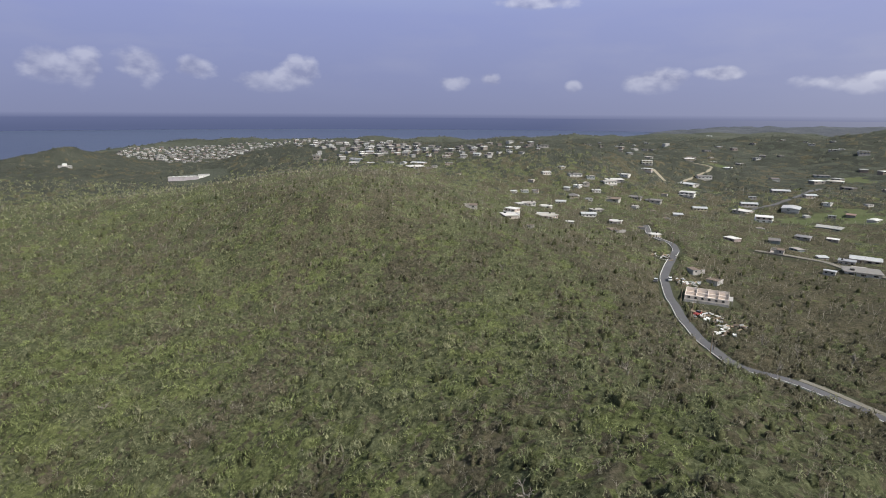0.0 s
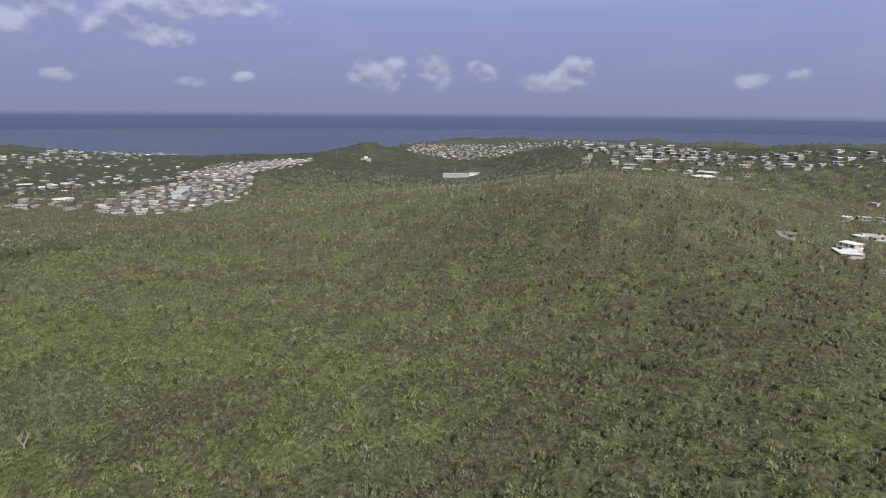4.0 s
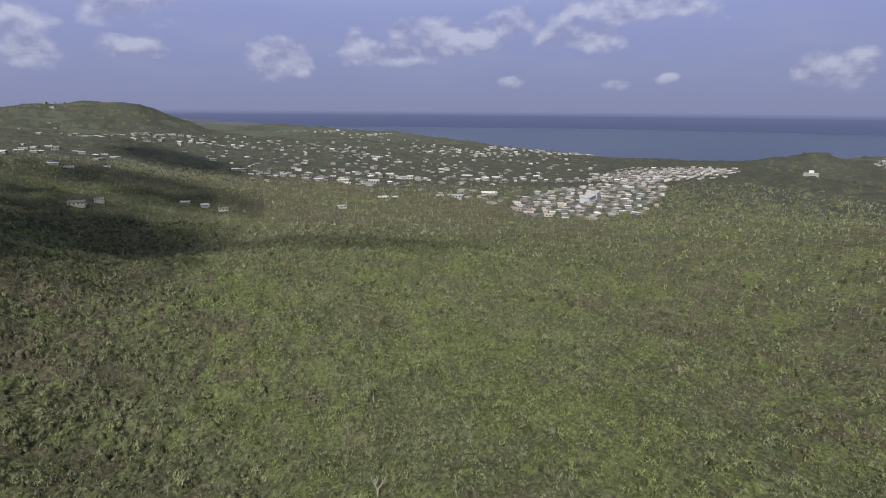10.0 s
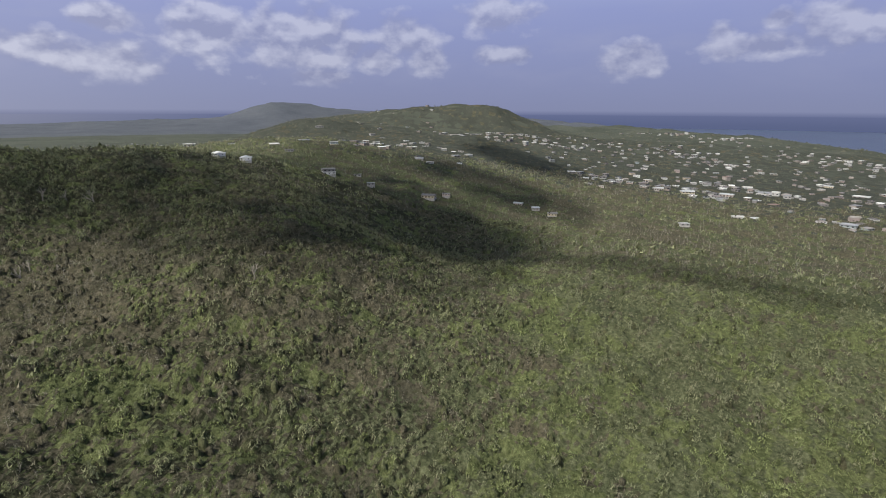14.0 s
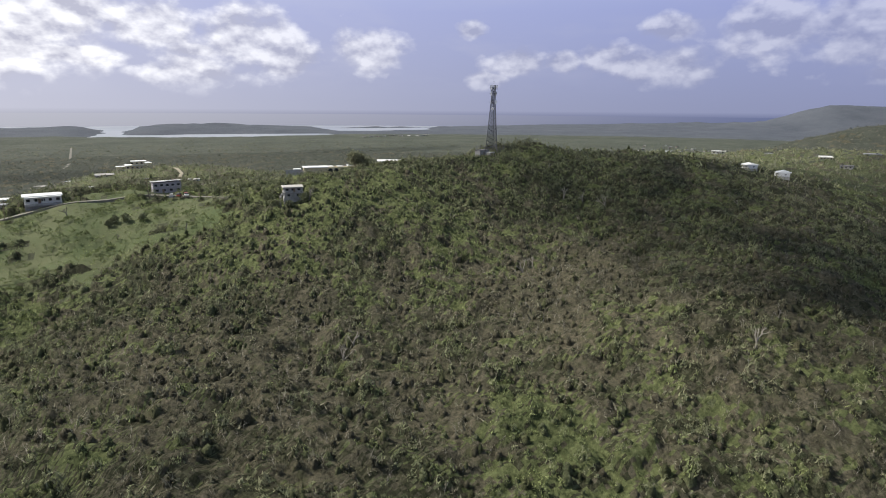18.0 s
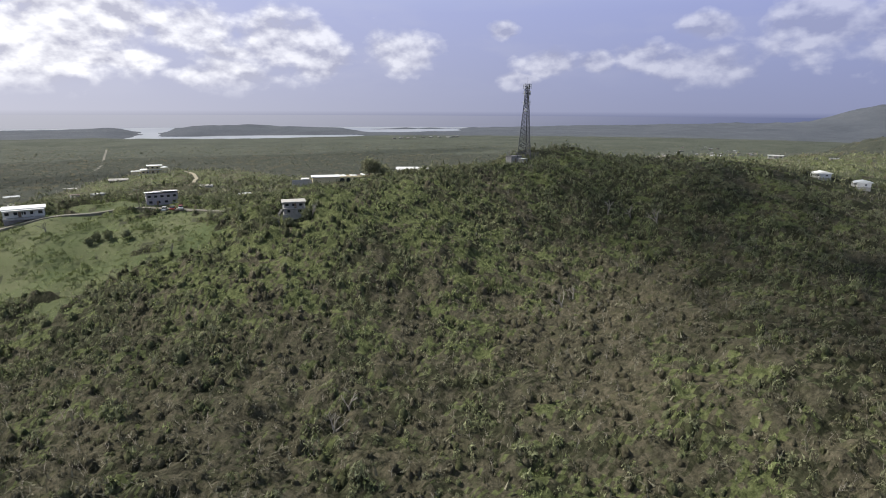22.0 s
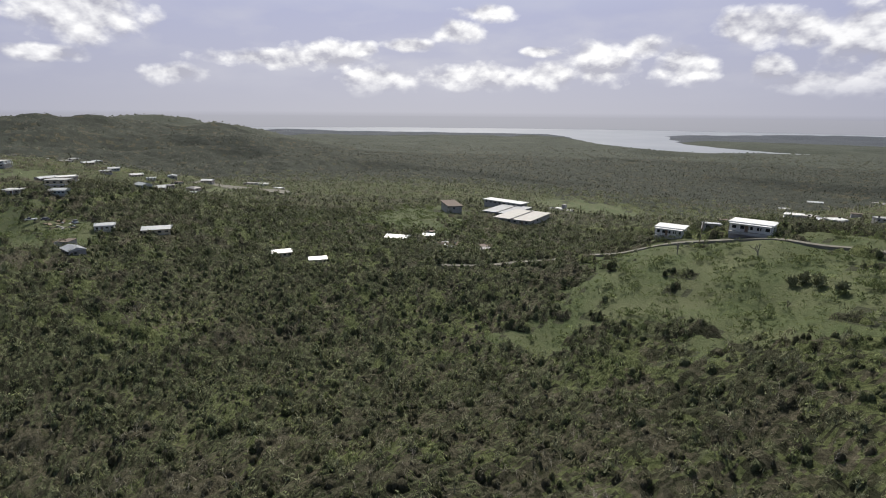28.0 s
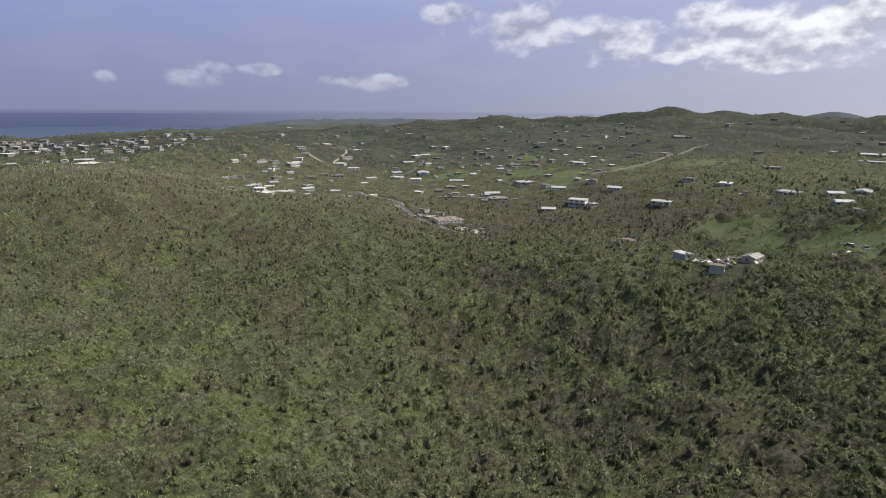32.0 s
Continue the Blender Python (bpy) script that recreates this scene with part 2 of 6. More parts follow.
    fine = k.ramp(k.noise(3.2, 4.0, 0.7), (0.36, (0.60, 0.60, 0.58)), (0.60, (1.12, 1.12, 1.08)))
    c = k.mix(1.0, c, fine, "MULTIPLY")
    k.bump(k.noise(2.6, 5.0, 0.7), 0.9, 0.55)
    through_leaf = k.n.new("ShaderNodeBsdfTranslucent")
    k.l.new(c, through_leaf.inputs[0])
    both = k.n.new("ShaderNodeMixShader")
    both.inputs[0].default_value = 0.13
    k.l.new(k.b.outputs[0], both.inputs[1])
    k.l.new(through_leaf.outputs[0], both.inputs[2])
    k.l.new(both.outputs[0], k.n["Material Output"].inputs[0])
    return k.colour(c)


def plain(name, col, rough=0.8, spec=0.3, metal=0.0, dirt=0.35, scale=0.6, dark=0.55):
    """Paint, render or metal with weather stains at two scales."""
    k = Mat(name, rough, spec, metal)
    stain = k.ramp(k.noise(scale, 6.0, 0.7, (1, 1, 0.35)), (0.42, (1, 1, 1)), (0.75, (dark, dark * 0.97, dark * 0.9)))
    grain = k.noise(scale * 14, 3.0)
    c = k.mix(dirt, col, k.mix(1.0, col, stain, "MULTIPLY"))
    k.bump(grain, 0.25, 0.03)
    return k.colour(k.mix(0.12, c, k.ramp(grain, (0.3, (0.2, 0.2, 0.2)), (0.7, (0.9, 0.9, 0.9))), "OVERLAY"))


def tinted(name, cols, rough=0.8, spec=0.3):
    """Repeats of one thing, each in its own paint."""
    k = Mat(name, rough, spec)
    info = k.n.new("ShaderNodeObjectInfo")
    r = k.n.new("ShaderNodeValToRGB")
    r.color_ramp.interpolation = "CONSTANT"
    e = r.color_ramp.elements
    while len(e) < len(cols):
        e.new(0.5)
    for j, c in enumerate(cols):
        e[j].position, e[j].color = j / len(cols), (*c, 1)
    k.l.new(info.outputs["Random"], r.inputs[0])
    stain = k.ramp(k.noise(0.5, 6.0, 0.7, (1, 1, 0.4)), (0.4, (1, 1, 1)), (0.75, (0.5, 0.48, 0.44)))
    k.bump(k.noise(7.0), 0.2, 0.03)
    return k.colour(k.mix(0.6, r.outputs[0], k.mix(1.0, r.outputs[0], stain, "MULTIPLY")))


k = Mat("scrub_floor", 0.95, 0.1)
leaf_litter = k.ramp(k.noise(0.35, 8.0, 0.75), (0.3, (0.030, 0.031, 0.020)), (0.55, (0.052, 0.054, 0.034)), (0.75, (0.088, 0.080, 0.056)))
k.bump(k.noise(0.5, 6.0), 0.8, 1.2)
far_cover = k.ramp(k.noise(0.018, 8.0, 0.75), (0.35, (0.038, 0.044, 0.026)), (0.6, (0.062, 0.068, 0.040)))
M_FLOOR = k.colour(k.mix(0.5, leaf_litter, far_cover))
k = Mat("grass", 0.9, 0.15)
k.bump(k.noise(1.6, 6.0), 0.7, 0.4)
M_GRASS = k.colour(k.mix(k.ramp(k.noise(0.05, 5.0), (0.4, (0, 0, 0)), (0.62, (1, 1, 1))), k.ramp(k.noise(0.9, 6.0), (0.3, (0.050, 0.066, 0.026)), (0.7, (0.084, 0.106, 0.043))), (0.092, 0.102, 0.050)))
# mangrove plain, greyed and lightened: distance haze painted into its base colour
k = Mat("hazy_plain", 0.95, 0.1)
k.bump(k.noise(0.05, 9.0, 0.8), 0.7, 5.0)
M_HAZY_PLAIN = k.colour(k.ramp(k.noise(0.006, 10.0, 0.74), (0.34, (0.046, 0.052, 0.041)), (0.52, (0.066, 0.073, 0.057)), (0.68, (0.086, 0.091, 0.071))))
# far hills tinted blue-grey, the haze of distance put into the colour
k = Mat("hazy_hills", 0.95, 0.1)
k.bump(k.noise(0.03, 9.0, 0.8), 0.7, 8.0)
M_HAZY_HILL = k.colour(k.ramp(k.noise(0.005, 10.0, 0.74), (0.34, (0.060, 0.067, 0.082)), (0.52, (0.078, 0.086, 0.102)), (0.68, (0.096, 0.102, 0.116))))
k = Mat("sea_water", 0.32, 0.35)
k.b.inputs["IOR"].default_value = 1.33
# open sea north, sheltered lagoons behind the southern reef, painted pale as reflected sky
split = k.n.new("ShaderNodeSeparateXYZ")
k.l.new(k.pos.outputs["Position"], split.inputs[0])
calm = k.n.new("ShaderNodeMapRange")
calm.inputs["From Min"].default_value, calm.inputs["From Max"].default_value = -800.0, -1700.0
k.l.new(split.outputs["Y"], calm.inputs["Value"])
swell = k.n.new("ShaderNodeMath")
swell.operation = "MULTIPLY_ADD"
swell.inputs[1].default_value, swell.inputs[2].default_value = -0.2, 0.25
k.l.new(calm.outputs[0], swell.inputs[0])
k.bump(k.noise(0.02, 8.0, 0.7, (1, 1, 1)), 0.25, 6.0)
k.l.new(swell.outputs[0], k.n["Bump"].inputs["Strength"])
open_sea = k.ramp(k.noise(0.0012, 4.0, 0.6), (0.38, (0.028, 0.038, 0.073)), (0.62, (0.033, 0.048, 0.084)))
sky_sheen = k.ramp(k.noise(0.003, 5.0, 0.6), (0.35, (0.20, 0.215, 0.24)), (0.65, (0.27, 0.28, 0.30)))
M_SEA = k.colour(k.mix(calm.outputs[0], open_sea, sky_sheen))
M_GREEN = leafy("green_leaves", (0.172, 0.186, 0.114), (0.296, 0.308, 0.202), (0.236, 0.230, 0.165), 0.55)
# dark shrub leaves, also used to put shade on bushes in the south
M_SHRUB = leafy("shrub_shade_leaves", (0.054, 0.060, 0.033), (0.119, 0.124, 0.073), (0.093, 0.088, 0.057), 0.58)
M_DRY = leafy("dry_leaves", (0.130, 0.124, 0.100), (0.240, 0.226, 0.182), (0.150, 0.152, 0.090), 0.6)
M_LIME = leafy("fresh_vines", (0.171, 0.202, 0.095), (0.277, 0.312, 0.158), (0.211, 0.226, 0.115), 0.62)
# distant foliage with haze mixed into its leaf colour
M_HAZY_LEAF = leafy("hazy_leaves", (0.068, 0.074, 0.062), (0.116, 0.122, 0.097), (0.130, 0.122, 0.110), 0.55)
M_STRIPPED = leafy("stripped_branches", (0.078, 0.074, 0.062), (0.140, 0.132, 0.112), (0.110, 0.112, 0.080), 0.6)


def carpet(name, low, mid, high, brown, share):
    """Tangled low growth: leafy grain, paler and darker clumps, withered patches."""
    k = Mat(name, 0.9, 0.06)
    fine = k.noise(0.75, 6.0, 0.75, (1, 1, 0.6))
    c = k.ramp(fine, (0.34, low), (0.50, mid), (0.66, high))
    c = k.mix(k.ramp(k.noise(0.3, 4.0, 0.7), (share, (0, 0, 0)), (share + 0.16, (0.85, 0.85, 0.85))), c, brown)
    c = k.mix(1.0, c, k.ramp(k.noise(0.05, 4.0, 0.6), (0.3, (0.80, 0.82, 0.80)), (0.7, (1.18, 1.16, 1.12))), "MULTIPLY")
    k.bump(k.noise(0.9, 6.0, 0.75, (1, 1, 0.6)), 1.0, 1.1)
    return k.colour(c)


M_CARPET = carpet("vine_carpet", (0.026, 0.032, 0.017), (0.082, 0.091, 0.049), (0.152, 0.163, 0.097), (0.080, 0.074, 0.053), 0.60)
M_CARPET_FRESH = carpet("young_vine_carpet", (0.035, 0.043, 0.018), (0.094, 0.108, 0.048), (0.159, 0.177, 0.085), (0.076, 0.080, 0.040), 0.62)
M_CARPET_DRY = carpet("withered_carpet", (0.029, 0.028, 0.019), (0.078, 0.072, 0.050), (0.137, 0.122, 0.090), (0.065, 0.070, 0.036), 0.52)
# darkened copy of the carpet: paints shade into gaps of the southern scrub
M_CARPET_SHADE = carpet("shaded_carpet", (0.015, 0.017, 0.010), (0.039, 0.041, 0.024), (0.080, 0.080, 0.051), (0.050, 0.042, 0.033), 0.56)
# carpet for far ground, greyed so its colour carries the haze
M_CARPET_HAZY = carpet("hazy_carpet", (0.032, 0.036, 0.029), (0.050, 0.055, 0.045), (0.068, 0.073, 0.062), (0.068, 0.066, 0.059), 0.54)
k = Mat("estate_lots", 0.9, 0.2)
k.bump(k.noise(0.8, 5.0), 0.4, 0.3)
M_LOTS = k.colour(k.mix(k.ramp(k.noise(0.09, 4.0, 0.65), (0.42, (0, 0, 0)), (0.52, (1, 1, 1))), k.ramp(k.noise(0.7, 5.0), (0.35, (0.085, 0.083, 0.085)), (0.65, (0.155, 0.150, 0.150))), (0.046, 0.050, 0.032)))
M_BARK = plain("bleached_bark", (0.24, 0.22, 0.19), 0.9, 0.2, 0, 0.5, 1.2)
M_TRUNK = plain("dark_bark", (0.13, 0.11, 0.085), 0.9, 0.2, 0, 0.5, 1.2)
M_ASPHALT = plain("asphalt", (0.090, 0.090, 0.098), 0.85, 0.3, 0, 0.5, 0.25, 0.7)
M_LINE = plain("road_paint", (0.55, 0.55, 0.52), 0.7, 0.3, 0, 0.6, 0.4)
M_DIRT = plain("dirt_track", (0.30, 0.27, 0.21), 0.95, 0.1, 0, 0.6, 0.3)
M_WALL = tinted("house_render", [(0.56, 0.55, 0.53), (0.45, 0.41, 0.37), (0.36, 0.35, 0.35), (0.52, 0.46, 0.34), (0.30, 0.29, 0.29), (0.46, 0.39, 0.35), (0.66, 0.66, 0.64), (0.32, 0.36, 0.37)])
M_ROOF = tinted("roof_coating", [(0.50, 0.50, 0.49), (0.33, 0.33, 0.32), (0.62, 0.62, 0.61), (0.20, 0.19, 0.18), (0.40, 0.38, 0.35), (0.27, 0.28, 0.30), (0.55, 0.54, 0.52), (0.16, 0.15, 0.15), (0.36, 0.34, 0.32)], 0.6, 0.4)
M_METAL = plain("roof_sheet", (0.48, 0.49, 0.50), 0.45, 0.5, 0.2, 0.5, 0.4, 0.6)
M_WHITE = plain("white_paint", (0.66, 0.66, 0.65), 0.7, 0.3, 0, 0.5, 0.4, 0.6)
M_CONCRETE = plain("bare_concrete", (0.36, 0.35, 0.34), 0.9, 0.2, 0, 0.7, 0.5, 0.45)
M_LILAC = plain("weathered_lilac_render", (0.34, 0.32, 0.345), 0.85, 0.2, 0, 0.6, 0.5, 0.55)
M_PALEBLUE = plain("pale_blue_paint", (0.34, 0.38, 0.44), 0.8, 0.2, 0, 0.4, 0.5)
M_CREAM = plain("cream_render", (0.62, 0.54, 0.36), 0.85, 0.2, 0, 0.4, 0.5)
M_PINK = plain("pink_slab", (0.58, 0.52, 0.48), 0.85, 0.2, 0, 0.5, 0.35, 0.7)
M_GLASS = Mat("window_glass", 0.12, 0.5).colour((0.020, 0.024, 0.030))
M_DOOR = plain("door_paint", (0.20, 0.14, 0.10), 0.7)
M_STEEL = plain("galvanised_steel", (0.13, 0.13, 0.145), 0.5, 0.5, 0.6, 0.6, 0.8)
M_ANTENNA = plain("antenna_plastic", (0.55, 0.55, 0.56), 0.6)
M_WOOD = plain("old_timber", (0.24, 0.19, 0.14), 0.9, 0.2, 0, 0.6, 1.0)
M_RUST = plain("rusty_scrap", (0.17, 0.135, 0.115), 0.9, 0.2, 0.1, 0.7, 1.0)
M_RED = plain("red_roof", (0.26, 0.12, 0.10), 0.7)
M_TYRE = plain("rubber", (0.025, 0.025, 0.025), 0.9)
M_CAR = tinted("car_paint", [(0.70, 0.70, 0.70), (0.10, 0.10, 0.11), (0.45, 0.47, 0.50), (0.30, 0.05, 0.04)], 0.35, 0.5)
# emissive backdrop: sea tone, sunward glare and horizon haze painted as glow
k = Mat("sea_backdrop_glow", 1.0, 0.0)
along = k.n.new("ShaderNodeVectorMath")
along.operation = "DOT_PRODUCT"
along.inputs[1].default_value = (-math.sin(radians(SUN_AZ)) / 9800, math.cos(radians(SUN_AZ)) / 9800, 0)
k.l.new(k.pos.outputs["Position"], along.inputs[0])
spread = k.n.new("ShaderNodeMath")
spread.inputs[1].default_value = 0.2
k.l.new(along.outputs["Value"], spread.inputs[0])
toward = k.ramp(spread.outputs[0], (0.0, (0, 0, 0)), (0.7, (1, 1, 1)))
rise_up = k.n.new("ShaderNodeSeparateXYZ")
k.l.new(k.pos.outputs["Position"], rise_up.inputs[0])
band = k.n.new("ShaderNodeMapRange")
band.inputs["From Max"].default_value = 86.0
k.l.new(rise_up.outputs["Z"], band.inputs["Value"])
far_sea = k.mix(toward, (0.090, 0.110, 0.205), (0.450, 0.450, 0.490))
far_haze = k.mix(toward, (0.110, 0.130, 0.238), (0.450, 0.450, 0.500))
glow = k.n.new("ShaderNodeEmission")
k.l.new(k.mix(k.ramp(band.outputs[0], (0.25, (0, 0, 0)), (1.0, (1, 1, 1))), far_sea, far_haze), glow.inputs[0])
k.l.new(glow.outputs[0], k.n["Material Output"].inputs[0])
M_SEA_BACKDROP = k.m
k = Mat("cloud_vapour", 1.0, 0.0)
k.b.inputs["Alpha"].default_value = 0.15
M_CLOUD = k.colour((0.9, 0.9, 0.9))
k = Mat("thin_cloud_vapour", 1.0, 0.0)
k.b.inputs["Alpha"].default_value = 0.10
M_THIN = k.colour((0.9, 0.9, 0.9))


# ---- mesh helpers ----
def link_mesh(name, verts, faces, mat, parent=None, label=""):
    me = bpy.data.meshes.new(name)
    me.from_pydata([tuple(v) for v in verts], [], faces)
    me.materials.append(mat)
    ob = new(name, me)
    ob.parent = parent
    if label:
        tagged(ob, label)
    return ob


def part(name, bm, mat, parent=None, label=""):
    me = bpy.data.meshes.new(name)
    bmesh.ops.recalc_face_normals(bm, faces=bm.faces)
    bm.to_mesh(me)
    bm.free()
    me.materials.append(mat)
    ob = new(name, me)
    ob.parent = parent
    if label:
        tagged(ob, label)
    return ob


def soup(name, V, F, mat, kind_label, category):
    """One object of kind stuff from arrays of vertices and triangles."""
    me = bpy.data.meshes.new(name)
    me.vertices.add(len(V))
    me.vertices.foreach_set("co", np.ascontiguousarray(V, np.float32).ravel())
    me.loops.add(len(F) * 3)
    me.loops.foreach_set("vertex_index", np.ascontiguousarray(F, np.int32).ravel())
    me.polygons.add(len(F))
    me.polygons.foreach_set("loop_start", np.arange(0, len(F) * 3, 3, dtype=np.int32))
    me.update(calc_edges=True)
    me.materials.append(mat)
    return tagged(new(name, me), kind_label, category, kind="stuff")


def box(bm, x0, y0, z0, x1, y1, z1):
    v = [bm.verts.new((x, y, z)) for z in (z0, z1) for x, y in ((x0, y0), (x1, y0), (x1, y1), (x0, y1))]
    for f in ((3, 2, 1, 0), (4, 5, 6, 7), (0, 1, 5, 4), (1, 2, 6, 5), (2, 3, 7, 6), (3, 0, 4, 7)):
        bm.faces.new([v[k] for k in f])


def boxed(name, dims, mat, parent, label="", bevel=0.0):
    bm = bmesh.new()
    box(bm, *dims)
    if bevel:
        bmesh.ops.bevel(bm, geom=bm.edges[:], offset=bevel, segments=1, affect="EDGES")
    return part(name, bm, mat, parent, label)


def bar(bm, a, b, r, sides=4, r2=None):
    """A straight member from a to b."""
    a, b = Vector(a), Vector(b)
    w = (b - a).normalized()
    u = w.cross(Vector((0, 0, 1)) if abs(w.z) < 0.9 else Vector((1, 0, 0))).normalized()
    v = w.cross(u)
    rings = []
    for p, rr in ((a, r), (b, r if r2 is None else r2)):
        rings.append([bm.verts.new(p + rr * (u * math.cos(t) + v * math.sin(t))) for t in [2 * math.pi * k / sides + 0.4 for k in range(sides)]])
    for k in range(sides):
        bm.faces.new([rings[0][k], rings[0][(k + 1) % sides], rings[1][(k + 1) % sides], rings[1][k]])
    bm.faces.new(rings[0][::-1])
    bm.faces.new(rings[1])


def thing(name, x, y, z, rot, label, category, group=""):
    e = new(name)
    e.matrix_basis = pose(x, y, z, 0, 0, rot)
    return tagged(e, label, category, group)


# ---- the lie of the land ----
def smooth(a, b, x):
    t = np.clip((x - a) / (b - a), 0, 1)
    return t * t * (3 - 2 * t)


NORTH_X = (-9000, -3230, -1880, -1111, -1016, -900, -840, -790, -500, 262, 900, 1900, 9000)
NORTH_Y = (-900, 600, 1042, 1170, 1260, 1480, 1720, 2050, 2200, 2300, 2800, 3900, 6500)
SOUTH_X = (-9000, -4200, -2400, -1850, -1600, -1200, -985, -920, 150, 700, 1010, 1720, 1900, 2350, 2800, 3300, 9000)
SOUTH_Y = (-3600, -3900, -3700, -3650, -3120, -3040, -3060, -3850, -3800, -3650, -3480, -2760, -2450, -2120, -1680, -1260, -300)


def oval(x, y, cx, cy, rx, ry, a):
    u = (x - cx) * np.cos(a) + (y - cy) * np.sin(a)
    v = -(x - cx) * np.sin(a) + (y - cy) * np.cos(a)
    return 1 - np.sqrt((u / rx) ** 2 + (v / ry) ** 2)


def waves(x, y, size, seed, n=9):
    """Smooth noise of about one, from a sum of waves."""
    r = np.random.RandomState(seed)
    z = np.zeros(np.shape(x))
    for _ in range(n):
        a, p, f = r.uniform(0, 6.283), r.uniform(0, 6.283), r.uniform(0.6, 1.7) * 6.283 / size
        z = z + np.sin((x * np.cos(a) + y * np.sin(a)) * f + p)
    return z / np.sqrt(n / 2)


# sheltered water behind the southern shore: x, y, half width along each arm
BAYS = (
    ((-900, -2790, 40), (-760, -2770, 150), (-330, -2760, 235), (60, -2800, 150), (130, -3000, 60), (140, -3300, 45), (150, -3950, 110)),
    ((400, -2086, 12), (600, -2000, 70), (830, -1960, 180), (1180, -2120, 190), (1450, -2400, 240), (1950, -2950, 330)),
    ((690, -1600, 26), (745, -1530, 20)),
    ((240, -2250, 24), (330, -2240, 20)),
    ((620, -1990, 20), (900, -1950, 24)),
)


def arms(x, y):
    """Metres from the bays, below zero on their water."""
    m = np.full(np.shape(x), 9e9)
    for line in BAYS:
        for (ax, ay, ar), (bx, by, br) in zip(line, line[1:]):
            l2 = (bx - ax) ** 2 + (by - ay) ** 2
            t = np.clip(((x - ax) * (bx - ax) + (y - ay) * (by - ay)) / l2, 0, 1)
            m = np.minimum(m, np.hypot(x - ax - t * (bx - ax), y - ay - t * (by - ay)) - ar - t * (br - ar))
    return m


def shore(x, y):
    """Metres inland, below zero at sea."""
    m = np.minimum(np.interp(x, NORTH_X, NORTH_Y) - y, y - np.interp(x, SOUTH_X, SOUTH_Y))
    m = np.minimum(m, arms(x, y))
    for cx, cy, rx, ry, a in ((-1500, -3750, 420, 60, 0.0), (3350, -1560, 330, 60, 0.5), (3900, -1150, 260, 50, 0.5)):
        m = np.maximum(m, oval(x, y, cx, cy, rx, ry, a) * ry)
    return m + 11 * waves(x, y, 260, 5)


HILLS = []


def hill(x, y, h, s, s2=0, turn=0.0):
    HILLS.append((x, y, h, s, s2 or s, radians(turn), 1.0))


def mesa(x, y, h, s, s2, turn=0.0):
    HILLS.append((x, y, h, s, s2, radians(turn), 2.2))


hill(-2000, -600, -15.2, 450)
hill(-1600, -800, 11.6, 160)
hill(-1300, 100, 10.5, 160)
hill(-1200, 600, -22.5, 280)
hill(-1100, -300, 31.8, 280)
hill(-1000, 600, -15.3, 280)
hill(-800, 1100, 19.6, 160)
hill(-720, -440, -11.2, 80)
hill(-680, -200, 29.6, 130)
hill(-680, 400, -5.8, 220)
hill(-640, 80, 5.3, 80)
hill(-560, -400, 16.7, 80)
hill(-520, -120, 5.4, 80)
hill(-520, 0, -10.6, 80)
hill(-520, 720, 20.3, 130)
hill(-500, 1000, -20.0, 160)
hill(-480, -600, -15.7, 130)
hill(-480, 240, -9.1, 80)
hill(-440, 0, -13.0, 50)
hill(-440, 440, -5.6, 80)
hill(-400, -480, -14.3, 130)
hill(-400, -440, -15.7, 80)
hill(-400, -200, 23.1, 80)
hill(-400, -80, 8.4, 50)
hill(-400, 1000, -23.9, 160)
hill(-360, 160, 12.7, 80)
hill(-320, -360, 36.8, 220)
hill(-320, -40, 19.1, 50)
hill(-320, 80, 4.1, 50)
hill(-280, -360, 4.2, 80)
hill(-280, -200, 17.0, 50)
hill(-280, -120, -12.4, 50)
hill(-280, 120, -12.0, 130)
hill(-280, 600, -13.2, 80)
hill(-240, -40, 18.6, 50)
hill(-240, 160, -7.3, 50)
hill(-240, 440, 7.0, 80)
hill(-240, 800, 16.7, 80)
hill(-200, -160, 27.4, 50)
hill(-200, -80, -12.8, 50)
hill(-200, 40, -13.8, 50)
hill(-200, 320, -13.0, 80)
hill(-160, 200, 2.5, 50)
hill(-160, 880, 17.9, 130)
hill(-120, -520, 21.3, 80)
hill(-120, -40, 18.2, 50)
hill(-120, 440, 13.1, 80)
hill(-80, -240, 22.7, 50)
hill(-80, 240, -14.5, 50)
hill(-80, 320, 14.4, 50)
hill(-40, -120, -12.2, 50)
hill(-40, 40, -15.2, 50)
hill(-40, 400, 13.1, 80)
hill(0, -240, -11.6, 50)
hill(0, -160, 13.6, 50)
hill(0, 200, 6.8, 80)
hill(0, 720, 25.4, 220)
hill(40, 0, 20.2, 50)
hill(40, 80, 16.5, 50)
hill(40, 280, 5.7, 50)
hill(80, -480, -12.4, 80)
hill(120, -360, 5.9, 130)
hill(120, -120, 5.7, 80)
hill(120, 40, -13.8, 50)
hill(120, 440, -8.2, 80)
hill(160, -40, 23.4, 50)
hill(160, 200, -11.6, 80)
hill(160, 680, 10.8, 80)
hill(160, 800, 16.3, 130)
hill(200, 0, 9.2, 130)
hill(280, 120, 8.9, 80)
hill(280, 760, -14.1, 50)
hill(320, 480, -13.3, 80)
hill(400, -40, 14.8, 130)
hill(400, 600, -3.2, 220)
hill(440, 760, -12.6, 130)
hill(480, 600, -11.3, 80)
hill(700, 200, 9.0, 280)
hill(1000, 1700, -18.2, 280)
hill(1200, 1100, 6.5, 280)
hill(1300, 500, 22.7, 450)
hill(1800, -100, -8.1, 160)
